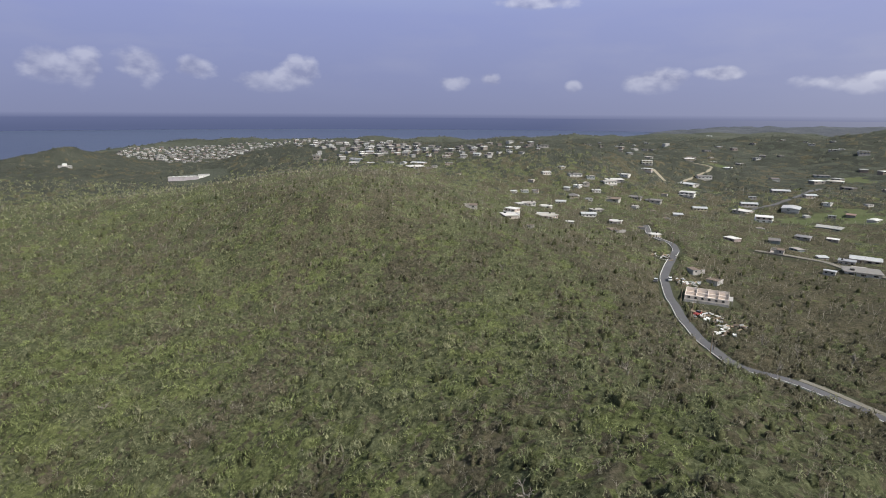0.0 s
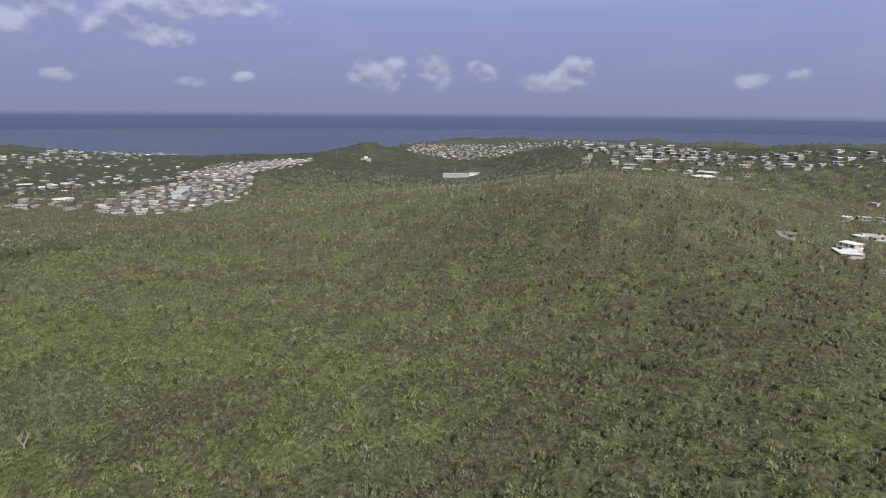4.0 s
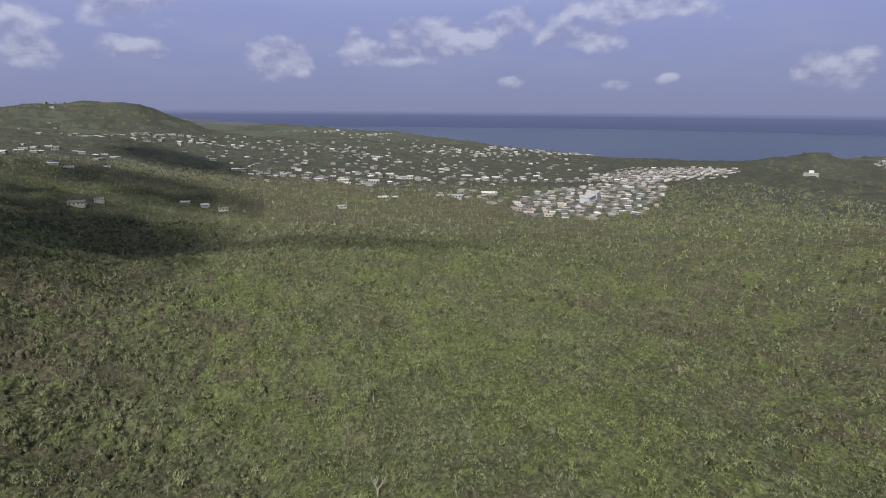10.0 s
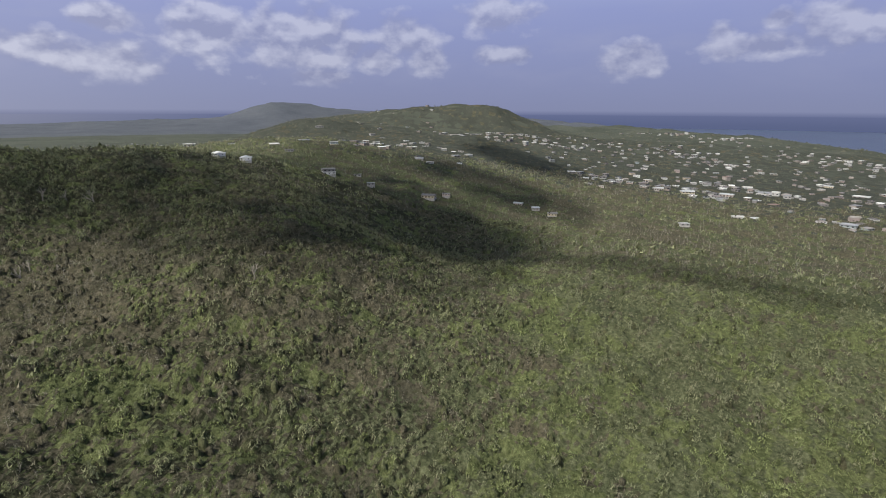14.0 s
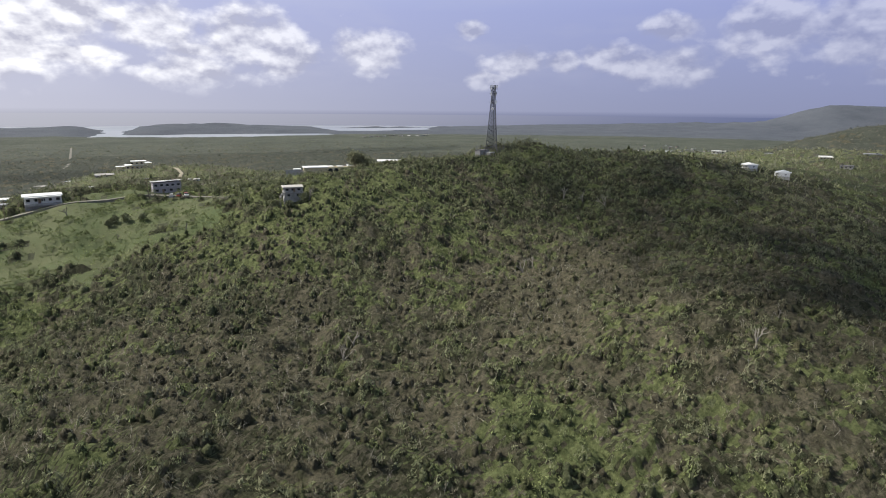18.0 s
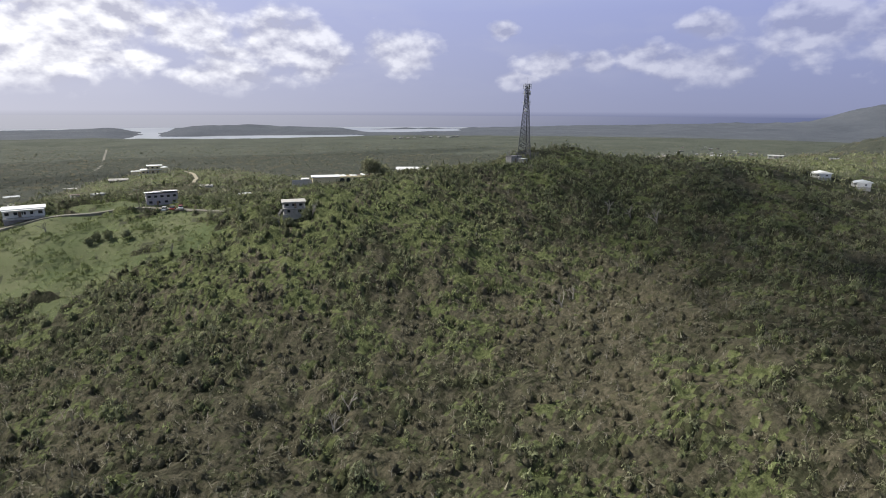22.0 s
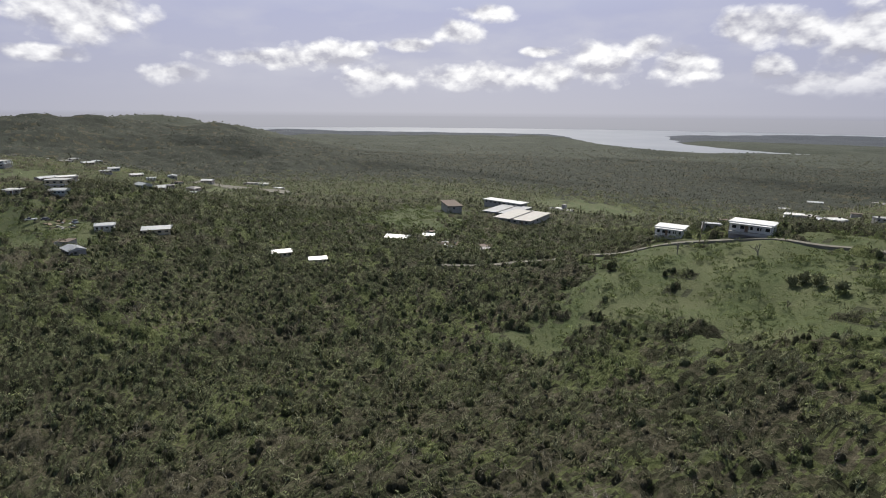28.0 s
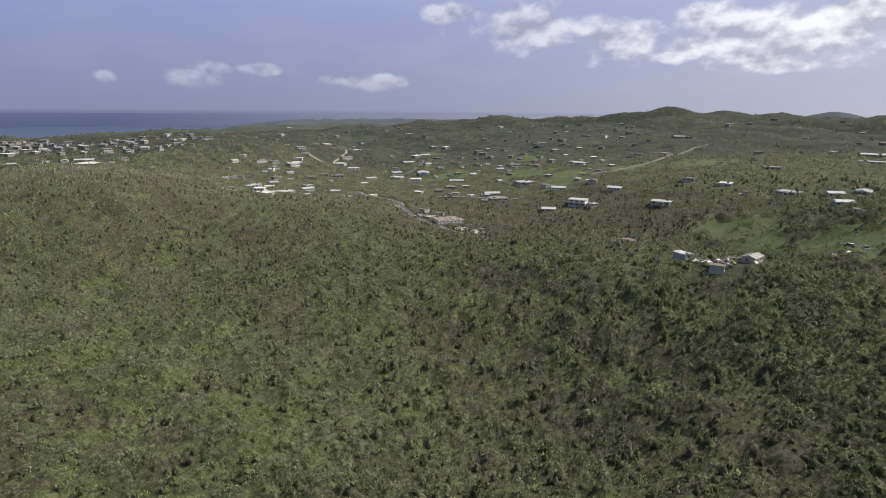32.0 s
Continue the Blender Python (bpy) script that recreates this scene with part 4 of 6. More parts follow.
def home(x, y, w, rot, kind=None):
    """One of the island's houses, about w metres long, on the land."""
    guess = pick.choices(range(8), (5, 0.7, 4, 3, 1.6, 1.4, 3, 2))[0] if w > 9 else pick.choice((0, 2, 5, 5, 6))
    if w > 13:
        guess = pick.choice((0, 6, 3, 3, 7, 2))
    kind = guess if kind is None else kind
    s = min(max(w / (9.0 if kind == 5 else 13.0), 0.5), 1.15 if kind == 1 else 1.55)
    flip = 180 if pick.random() < 0.3 else 0
    z = max(ground_z(x + dx, y + dy) for dx in (-3, 3) for dy in (-3, 3))
    copy_thing(HOUSES[kind], pose(x, y, z - 0.4, 0, 0, rot + flip) @ Matrix.Diagonal((s, s, min(s, 0.72), 1)))
    CLEAR.append((x, y, w * 0.33 + 0.6))


for hx, hy, hw, hr in ((165, -78, 9, 20), (186, -88, 11, 70), (255, -104, 10, 30), (283, -113, 9, 80), (300, -122, 11, 40), (246, -120, 8, 65), (262, -126, 10, 20), (318, -150, 10, 55), (330, -190, 12, 40), (345, -206, 11, 60), (300, -205, 9, 15), (-26, -450, 13, 40), (-44, -420, 10, 70), (-58, -401, 9, 20), (-66, -392, 11, 50), (-84, -405, 9, 35), (48, 358, 14, 100), (79, 384, 15, 20), (67, 478, 8, 60), (168, 529, 14, 10), (122, 482, 10, 80), (65, 422, 8, 30), (129, 433, 11, 15), (134, 515, 9, 50), (122, 508, 8, 70), (111, 557, 10, 20), (131, 576, 9, 45)):
    home(hx, hy, hw, hr)
home(55, -112, 9, 76, 2)
home(42, -123, 8, 71, 2)
home(21, -201, 7, 62)
home(-655, -192, 13, 125)
home(-575, -168, 9, 111)
home(-657, -159, 10, 117)
home(-1054, -358, 15, 123)
home(-521, -106, 12, 122)
home(-546, -91, 7, 112)
home(-529, -73, 7, 112)
home(-545, -28, 12, 88)
home(-563, -17, 8, 101)
home(-568, 45, 8, 75)
home(-587, -282, 13, 125)
home(-569, -325, 9, 132)
home(-604, -246, 7, 136)
home(-1071, -575, 12, 118)
home(-1113, -619, 12, 100)
home(-1075, -610, 13, 126)
home(-1107, -649, 12, 111)
home(-1071, -646, 13, 139)
home(-1124, -592, 12, 118)
home(-1140, -567, 10, 116)
home(-606, -201, 10, 139)
home(-912, -156, 11, 101)
home(-680, -71, 9, 97)
home(-666, -56, 9, 96)
home(-707, -33, 8, 99)
home(-886, -115, 9, 83)
home(-1005, -221, 10, 111)
home(-1045, -253, 11, 130)
home(-549, 74, 9, 94)
home(-559, 60, 7, 105)
home(-553, 175, 8, 101)
home(-608, 230, 11, 91)
home(-604, 241, 9, 85)
home(-745, 186, 11, 96)
home(-733, 214, 14, 94)
home(-759, 261, 15, 62)
home(-828, 324, 18, 71)
home(-988, 459, 12, 59)
home(-880, 451, 18, 53)
home(-837, 482, 14, 65)
home(-603, 312, 12, 56)
home(-620, 360, 18, 68)
home(-857, 311, 12, 77)
home(-699, 108, 9, 68)
home(-684, 120, 7, 83)
home(-759, 108, 7, 82)
home(-71, -235, 7, 34)
home(-90, -253, 7, 178)
home(-118, -334, 12, 173)
home(42, -930, 18, 14)
home(-88, -471, 14, 5)
home(93, -854, 18, 26)
home(-153, -386, 9, 174)
home(-173, -244, 7, 164)
home(-80, -365, 7, 36)
home(-90, -295, 7, 3)
home(59, -175, 12, 37)
home(61, -196, 7, 41)
home(-24, 582, 18, 20)
home(-9, 574, 10, 168)
home(-77, 625, 9, 16)
home(-96, 623, 11, 4)
home(-86, 697, 10, 177)
# the eastern slopes
home(140, 553, 15, 4, 0)
home(154, 545, 9, 172, 6)
home(194, 563, 13, 140, 6)
home(177, 543, 20, 174, 0)
home(144, 523, 9, 82, 7)
home(254, 660, 14, 163, 1)
home(242, 628, 14, 148, 0)
home(324, 701, 15, 76, 3)
home(360, 670, 13, 63, 0)
home(311, 631, 17, 172, 7)
home(283, 607, 22, 122, 2)
home(237, 508, 17, 146, 1)
home(214, 505, 8, 58, 4)
home(153, 473, 20, 152, 4)
home(133, 474, 8, 8, 5)
home(178, 481, 11, 146, 7)
home(192, 475, 15, 150, 0)
home(226, 459, 12, 167, 2)
home(117, 413, 12, 175, 2)
home(81, 399, 13, 163, 2)
home(105, 456, 9, 168, 2)
home(87, 429, 10, 147, 6)
home(73, 429, 12, 3, 0)
home(53, 378, 10, 139, 1)
home(59, 336, 7, 74, 4)
home(22, 367, 13, 174, 4)
home(93, 373, 6, 159, 6)
home(130, 386, 10, 156, 6)
home(121, 357, 13, 9, 4)
home(142, 344, 8, 8, 6)
home(144, 371, 7, 147, 4)
home(194, 428, 8, 165, 5)
home(176, 434, 7, 73, 4)
home(175, 404, 7, 156, 4)
home(261, 454, 15, 116, 0)
home(278, 476, 14, 163, 2)
home(327, 511, 16, 160, 2)
home(293, 497, 7, 159, 5)
home(258, 418, 14, 150, 1)
home(301, 452, 22, 53, 2)
home(338, 485, 11, 180, 2)
home(334, 455, 9, 41, 0)
home(312, 418, 6, 147, 5)
home(279, 374, 16, 133, 7)
home(501, 703, 20, 157, 0)
home(458, 621, 22, 49, 6)
home(601, 767, 22, 153, 1)
home(601, 825, 17, 152, 6)
home(239, 289, 15, 143, 2)
home(216, 262, 18, 151, 6)
home(224, 283, 9, 140, 6)
home(202, 265, 6, 134, 5)
home(221, 298, 6, 172, 5)
home(201, 308, 9, 142, 4)
home(92, 530, 6, 146, 6)
home(79, 488, 8, 176, 6)
home(89, 490, 7, 161, 6)
home(128, 671, 16, 173, 0)
home(1076, 2178, 26, 134, 2)
home(-98, 653, 19, 89, 6)
home(-91, 736, 12, 175, 0)
home(-54, 612, 10, 31, 0)
home(-38, 605, 10, 80, 2)
home(-21, 607, 17, 160, 2)
home(12, 599, 10, 178, 0)
home(-4, 579, 6, 80, 1)
home(20, 544, 6, 140, 4)
home(46, 692, 11, 82, 2)
home(29, 695, 8, 167, 0)
home(46, 641, 9, 153, 2)
home(10, 648, 11, 3, 6)
home(-40, 701, 12, 82, 0)
home(30, 645, 11, 84, 6)
home(148, 501, 9, 173, 6)
home(383, 437, 12, 122, 6)
home(402, 391, 22, 163, 0)
home(356, 377, 9, 153, 2)
home(402, 298, 16, 37, 1)
home(258, 228, 13, 123, 2)
home(192, 192, 11, 123, 2)
home(213, 180, 22, 110, 1)
home(206, 163, 8, 157, 6)
home(249, 170, 11, 105, 2)
home(209, 114, 14, 104, 6)
home(281, 208, 11, 23, 7)
home(290, 290, 20, 162, 0)
home(272, 122, 10, 99, 0)
home(575, 473, 26, 131, 1)
home(540, 259, 26, 75, 1)
home(684, 463, 14, 117, 0)
home(687, 431, 17, 99, 1)
home(959, 464, 17, 18, 2)
home(849, 282, 17, 89, 0)
home(677, 300, 15, 117, 2)
home(132, 99, 13, 151, 4)
home(673, 96, 22, 11, 0)
home(465, 42, 13, 93, 2)
home(467, 26, 15, 95, 2)
home(482, 16, 17, 124, 2)
home(419, 33, 20, 93, 6)
home(378, -12, 22, 64, 1)
home(694, -33, 18, 176, 2)
home(702, -50, 10, 100, 0)
home(425, -58, 12, 62, 0)
home(399, -72, 10, 100, 2)
home(340, -79, 9, 101, 0)
home(359, -87, 9, 77, 2)
home(331, -99, 10, 96, 2)
home(258, 91, 12, 12, 0)
home(336, 84, 13, 110, 6)
home(245, 49, 15, 75, 0)
home(246, 26, 10, 132, 2)
home(215, 16, 10, 124, 2)
home(259, 14, 13, 2, 2)
home(262, -8, 7, 127, 6)
home(178, -22, 9, 62, 0)
home(176, 3, 6, 89, 4)
home(307, -39, 13, 114, 2)
home(167, -41, 12, 56, 1)
home(152, -40, 8, 56, 2)
home(86, -36, 9, 54, 4)
home(69, -38, 9, 14, 2)
home(100, -52, 8, 75, 2)
home(95, -71, 12, 72, 2)
home(316, -107, 8, 82, 0)
home(241, 74, 7, 118, 4)
home(167, 451, 7, 53, 6)
# the southern plain and its edge
home(-32, -428, 13, 18, 1)
home(-2, -398, 10, 101, 4)
home(-63, -405, 7, 20, 6)
home(15, -984, 14, 49, 2)
home(-108, -379, 12, 95, 4)
home(-144, -330, 7, 179, 4)
home(-175, -326, 9, 6, 6)
home(32, -212, 9, 83, 4)
home(72, -205, 6, 44, 4)
home(-66, -427, 9, 109, 4)
home(70, -692, 12, 29, 6)
home(736, -83, 21, 10, 0)
home(718, -107, 22, 3, 2)
home(338, -127, 11, 167, 2)
home(180, -45, 11, 94, 1)


# the dense housing estate and the coastal town, as plainer repeats
def estate_house(label, w, d, h, roof, wall=M_WALL, pitch=0.0):
    e = thing("town_house", 0, 0, -200, 0, label, "house", "town houses")
    walls(e, w, d, -3, h + 3, wall)
    if pitch:
        gable_roof(e, w, d, h, roof, pitch, 0.4, 2.5)
    else:
        slab_roof(e, w, d, h, roof, 0.4)
    for s in (-1, 1):
        boxed("window", (-w * 0.32, s * d / 2 - 0.05, 1.0, -w * 0.1, s * d / 2 + 0.05, 2.1), M_GLASS, e)
        boxed("window", (w * 0.1, s * d / 2 - 0.05, 1.0, w * 0.32, s * d / 2 + 0.05, 2.1), M_GLASS, e)
    return e


M_PALE = tinted("pale_roof_coating", [(0.38, 0.37, 0.37), (0.46, 0.45, 0.45), (0.33, 0.31, 0.31), (0.27, 0.25, 0.25), (0.41, 0.39, 0.39), (0.56, 0.56, 0.55)], 0.7, 0.3)
M_TOWN_ROOF = tinted("town_roof_coating", [(0.40, 0.40, 0.39), (0.24, 0.23, 0.23), (0.58, 0.58, 0.57), (0.15, 0.14, 0.14), (0.30, 0.28, 0.26), (0.20, 0.20, 0.21), (0.44, 0.42, 0.41), (0.13, 0.12, 0.12), (0.27, 0.24, 0.23), (0.22, 0.15, 0.13)], 0.7, 0.3)
M_TOWN_WALL = tinted("town_render", [(0.40, 0.39, 0.38), (0.30, 0.27, 0.25), (0.24, 0.23, 0.23), (0.36, 0.31, 0.25), (0.20, 0.19, 0.19), (0.30, 0.25, 0.24), (0.50, 0.50, 0.49), (0.22, 0.25, 0.26)])
TOWN = [
    estate_house("small white flat-roofed house in a dense estate", 11, 8, 3.1, M_TOWN_ROOF, M_TOWN_WALL),
    estate_house("concrete house with a pale roof in a dense estate", 13, 9, 3.3, M_TOWN_ROOF, M_TOWN_WALL),
    estate_house("low house with a pale hipped roof in the town", 12, 9, 3.0, M_TOWN_ROOF, M_TOWN_WALL, 1.3),
    estate_house("two-storey concrete town house with a white roof", 10, 9, 6.0, M_TOWN_ROOF, M_TOWN_WALL),
    estate_house("small house with a white flat roof in a tight estate row", 11, 8, 3.1, M_PALE, M_TOWN_WALL),
    estate_house("low white-roofed house in a tight estate row", 13, 9, 3.3, M_PALE, M_TOWN_WALL),
]
taken = []


FAR_V, FAR_F, FAR_M = [], [], []


def far_house(x, y, z, rot, w, d, h):
    """A distant house for the joined town: walls, roof slab and window openings."""
    c, s = math.cos(radians(rot)), math.sin(radians(rot))

    def put(x0, y0, z0, x1, y1, z1, slot):
        b = len(FAR_V)
        for zz in (z0, z1):
            for px, py in ((x0, y0), (x1, y0), (x1, y1), (x0, y1)):
                FAR_V.append((x + px * c - py * s, y + px * s + py * c, z + zz))
        for f in ((4, 5, 6, 7), (0, 1, 5, 4), (1, 2, 6, 5), (2, 3, 7, 6), (3, 0, 4, 7)):
            FAR_F.append([b + k for k in f])
            FAR_M.append(slot)

    put(-w / 2, -d / 2, -3, w / 2, d / 2, h, 0)
    put(-w / 2 - 0.4, -d / 2 - 0.4, h, w / 2 + 0.4, d / 2 + 0.4, h + 0.35, 1)
    for sd in (-1, 1):
        for q in (-0.3, 0.25):
            put(w * q - 0.9, sd * d / 2 - 0.06, 1.0, w * q + 0.9, sd * d / 2 + 0.06, 2.2, 2)


BUILT = []  # built-up land, where few trees stand: x, y, radii, turn, share of trees left


def town(n, cx, cy, rx, ry, turn, seed, grid=0.0, kinds=(4, 3, 2, 1), gap=12.0, size=1.0, far=True):
    """Houses strewn over an oval of land, in rows where grid is given."""
    r = random.Random(seed)
    a = radians(turn)
    made = tries = 0
    BUILT.append((cx, cy, rx * 1.05, ry * 1.05, a, 0.3 if far else 0.55))
    while made < n and tries < n * 30:
        tries += 1
        u, v = r.uniform(-1, 1), r.uniform(-1, 1)
        if not grid and u * u + v * v > 1:
            continue
        u, v = u * rx, v * ry
        if grid:
            u, v = round(u / grid) * grid, round(v / (grid * 1.35)) * grid * 1.35
        x, y = cx + u * math.cos(a) - v * math.sin(a), cy + u * math.sin(a) + v * math.cos(a)
        if any((x - p) ** 2 + (y - q) ** 2 < gap * gap for p, q in taken) or float(shore(np.array(x), np.array(y))) < 18:
            continue
        if any((x - p) ** 2 + (y - q) ** 2 < (c + 7) ** 2 for p, q, c in CLEAR):
            continue
        made += 1
        taken.append((x, y))
        s = r.uniform(0.6, 1.15) * size * (0.76 if far else 0.86)
        rot = turn + (90 if r.random() < 0.25 else 0) + r.uniform(-4, 4) if grid else r.uniform(0, 180)
        kind = r.choices(range(len(kinds)), kinds)[0]
        if far:
            far_house(x, y, ground_z(x, y) + 0.4, rot, s * (11, 13, 12, 10)[kind], s * 9, s * (2.6, 2.8, 2.9, 4.8)[kind])
        else:
            copy_thing(TOWN[kind], pose(x, y, ground_z(x, y) + 0.2, 0, 0, rot) @ Matrix.Diagonal((s, s, s * 0.8, 1)))
        CLEAR.append((x, y, 6.5 * s))


town(95, -520, 435, 105, 60, 125, 31, 0, (3, 3, 3, 1, 2, 1), 10, 0.72, far=False)
town(185, -655, 690, 130, 58, 125, 32, 9.5, (1, 1, 1, 0, 6, 4), 8.2, 0.76, far=False)
town(18, -600, 340, 60, 40, 30, 33, 0, (4, 3, 3, 1), 12, 0.8, far=False)
town(30, -760, 500, 120, 60, 50, 48, 0, (4, 3, 3, 1), 13, 0.9)
town(200, -690, 680, 148, 90, 125, 71, 9.0, (3, 3, 2, 1), 7.6, 0.74)
town(110, -545, 450, 125, 64, 115, 72, 0, (3, 3, 2, 1, 3, 2), 8.4, 0.74, far=False)
town(240, -630, 1370, 150, 140, 10, 34, 0, (3, 3, 2, 3), 9, 0.95)
town(40, -760, 190, 110, 45, 60, 73, 0, (3, 3, 2, 1), 10, 0.85)
town(26, -830, 300, 70, 30, 55, 74, 0, (3, 3, 2, 1), 9, 0.9)
town(70, -1180, -20, 150, 90, 80, 75, 0, (3, 3, 2, 1), 12, 0.95)
town(60, -1300, 640, 160, 70, 60, 76, 0, (3, 3, 2, 1), 12, 1.0)
town(70, -1340, 870, 150, 80, 50, 77, 0, (3, 3, 2, 2), 11, 1.1)
town(40, -1870, 430, 200, 60, 60, 78, 0, (3, 3, 2, 2), 15, 1.3)
town(40, -1190, 320, 140, 60, 60, 79, 0, (3, 3, 2, 1), 12, 0.95)
town(150, -390, 1510, 190, 90, 5, 61, 0, (2, 3, 2, 3), 9, 0.95)
town(26, -85, 720, 90, 60, 10, 62, 0, (3, 3, 2, 2), 15, 1.0)
town(14, -135, 800, 70, 40, 10, 63, 0, (3, 3, 2, 2), 15, 1.0)
town(60, -180, 960, 150, 80, 20, 35, 0, (3, 3, 2, 3), 15, 1.3)
town(90, -1300, 420, 420, 180, -8, 36, 0, (3, 3, 2, 1), 16, 0.8)
town(38, -880, 300, 220, 150, 10, 37, 0, (3, 3, 2, 1), 18, 0.85, far=False)
town(60, -1050, 640, 350, 160, -25, 38, 0, (3, 3, 2, 1), 18, 0.9)
town(55, -1100, 120, 260, 110, 0, 39, 0, (3, 3, 2, 0), 16, 0.72)
town(30, -820, -130, 150, 90, 10, 40, 0, (3, 3, 2, 1), 18)
town(26, -1350, -280, 220, 130, 10, 41, 0, (3, 3, 2, 0), 22, 0.8)
town(30, -760, -560, 170, 70, 20, 42, 0, (3, 3, 2, 1), 18)
town(110, 100, 1150, 380, 130, 10, 43, 0, (3, 3, 2, 2), 14, 1.0)
town(40, -95, 745, 90, 45, -30, 91, 0, (3, 3, 2, 2), 9, 0.85)
town(40, 40, 680, 100, 50, -10, 92, 0, (3, 3, 2, 2), 10, 0.8)
town(24, 230, 900, 160, 90, 40, 93, 0, (3, 3, 2, 2), 14, 0.9)
town(36, 700, 650, 330, 240, 20, 44, 0, (3, 3, 2, 2), 26, 1.2)
town(26, 900, 150, 330, 200, 20, 45, 0, (3, 3, 2, 2), 26, 1.2)
town(24, 480, 950, 260, 140, 20, 46, 0, (3, 3, 2, 2), 24, 1.2)
town(34, 330, 330, 150, 120, 20, 52, 0, (3, 3, 3, 0), 15, 0.8, far=False)
town(40, 600, 430, 230, 170, 20, 53, 0, (3, 3, 2, 1), 20, 0.85)
town(45, -1500, -1150, 300, 130, 40, 51, 0, (3, 3, 2, 1), 20, 1.0)
town(16, -1050, -2250, 180, 40, 10, 47, 0, (3, 3, 2, 2), 20, 1.4)


def random_paints(name, cols, rough=0.8):
    """Joined far houses, each block in its own paint."""
    k = Mat(name, rough, 0.3)
    r = k.n.new("ShaderNodeValToRGB")
    r.color_ramp.interpolation = "CONSTANT"
    e = r.color_ramp.elements
    while len(e) < len(cols):
        e.new(0.5)
    for j, c in enumerate(cols):
        e[j].position, e[j].color = j / len(cols), (*c, 1)
    k.l.new(k.pos.outputs["Random Per Island"], r.inputs[0])
    return k.colour(k.mix(0.5, r.outputs[0], k.ramp(k.noise(0.4, 5.0), (0.4, (1, 1, 1)), (0.75, (0.5, 0.5, 0.5))), "MULTIPLY"))


far_town = link_mesh("far_houses", FAR_V, FAR_F, random_paints("far_walls", [(0.28, 0.28, 0.27), (0.22, 0.20, 0.18), (0.18, 0.17, 0.17), (0.36, 0.36, 0.35), (0.24, 0.20, 0.18)]))
far_town.data.materials.append(random_paints("far_roofs", [(0.60, 0.60, 0.59), (0.36, 0.36, 0.35), (0.76, 0.76, 0.75), (0.15, 0.14, 0.14), (0.44, 0.42, 0.40), (0.25, 0.26, 0.27), (0.19, 0.17, 0.17), (0.33, 0.30, 0.28)]))
far_town.data.materials.append(M_GLASS)
far_town.data.polygons.foreach_set("material_index", np.array(FAR_M, np.int32))
tagged(far_town, "distant white and grey houses scattered to the coast", "houses", kind="stuff")


# ---- the ridge houses ----
def at_ground(x, y, r=4):
    CLEAR.append((x, y, r * 1.1))
    return max(ground_z(x + dx, y + dy) for dx in (-r * 0.6, 0, r * 0.6) for dy in (-r * 0.6, 0, r * 0.6))


def ridge_house():
    x, y = -137, -231
    e = thing("ridge_house", x, y, at_ground(x, y, 8) - 0.2, 8, "two-storey lilac-grey house with a white two-level roof beside a lane", "house")
    plinth(e, 14.5, 9)
    walls(e, 14, 9, 0, 5.6, M_LILAC)
    for x0, x1, z in ((-7.5, 0.2, 6.2), (0.3, 7.5, 5.9)):
        bm = bmesh.new()
        a = [bm.verts.new(p) for p in ((x0, -5.4, z - 0.7), (x1, -5.4, z - 0.7), (x1, 5.2, z + 0.3), (x0, 5.2, z + 0.3), (x0, -5.4, z - 0.5), (x1, -5.4, z - 0.5), (x1, 5.2, z + 0.5), (x0, 5.2, z + 0.5))]
        for f in ((3, 2, 1, 0), (4, 5, 6, 7), (0, 1, 5, 4), (1, 2, 6, 5), (2, 3, 7, 6), (3, 0, 4, 7)):
            bm.faces.new([a[k] for k in f])
        part("roof", bm, M_WHITE, e, "white sloping sheet roof")
    windows(e, 14, 9, 3.6, 5, sills=True)
    windows(e, 14, 9, 0.9, 4, ends=False)
    door(e, 2.2, 4.5)
    porch(e, 7, 9, 2.7, 2.0, 2.6, 4, M_WHITE)
    return e


def slope_house():
    x, y = -183, -164
    e = thing("slope_house", x, y, at_ground(x, y, 6) - 0.6, -6, "grey two-storey concrete house with a stained pale roof", "house")
    plinth(e, 9.6, 8)
    walls(e, 9.2, 7.6, 0, 2.7, M_CONCRETE, "ground_floor")
    boxed("floor_slab", (-5.2, -4.6, 2.7, 5.2, 4.9, 2.95), M_CONCRETE, e)
    walls(e, 9.2, 7.6, 2.95, 2.6, M_CONCRETE, "upper_floor")
    slab_roof(e, 9.6, 8.2, 5.55, M_ROOF, 0.7, 0.3, "stained pale slab roof")
    windows(e, 9.2, 7.6, 3.8, 3, sills=True)
    windows(e, 9.2, 7.6, 0.9, 2, ends=False)
    door(e, -0.6, 3.8, 2.95)
    for k in range(4):
        px = -5.0 + k * 3.3
        boxed("post", (px, 4.5, -2.0, px + 0.25, 4.75, 5.55), M_CONCRETE, e)
    bm = bmesh.new()
    for k in range(9):
        bar(bm, (5.2 + 0.12 * k, 4.6 - 0.2 * k, 2.6 - 0.28 * k), (6.2 + 0.12 * k, 4.6 - 0.2 * k, 2.6 - 0.28 * k), 0.12)
    part("outer_stair", bm, M_CONCRETE, e)
    return e


def arcade_house():
    x, y = -210, -208
    e = thing("arcade_house", x, y, at_ground(x, y, 12) - 0.3, -8, "long arcaded house with a white roof half torn open", "house")
    plinth(e, 30, 9, 4)
    boxed("wall", (4, -4, 0, 15, 4, 3.1), M_CREAM, e)
    boxed("wall", (-15, -4, 0, 3.9, 4, 3.1), M_CREAM, e)
    boxed("roof", (1.5, -4.7, 3.1, 15.6, 4.7, 3.42), M_WHITE, e, "clean white flat roof")
    r = random.Random(4)
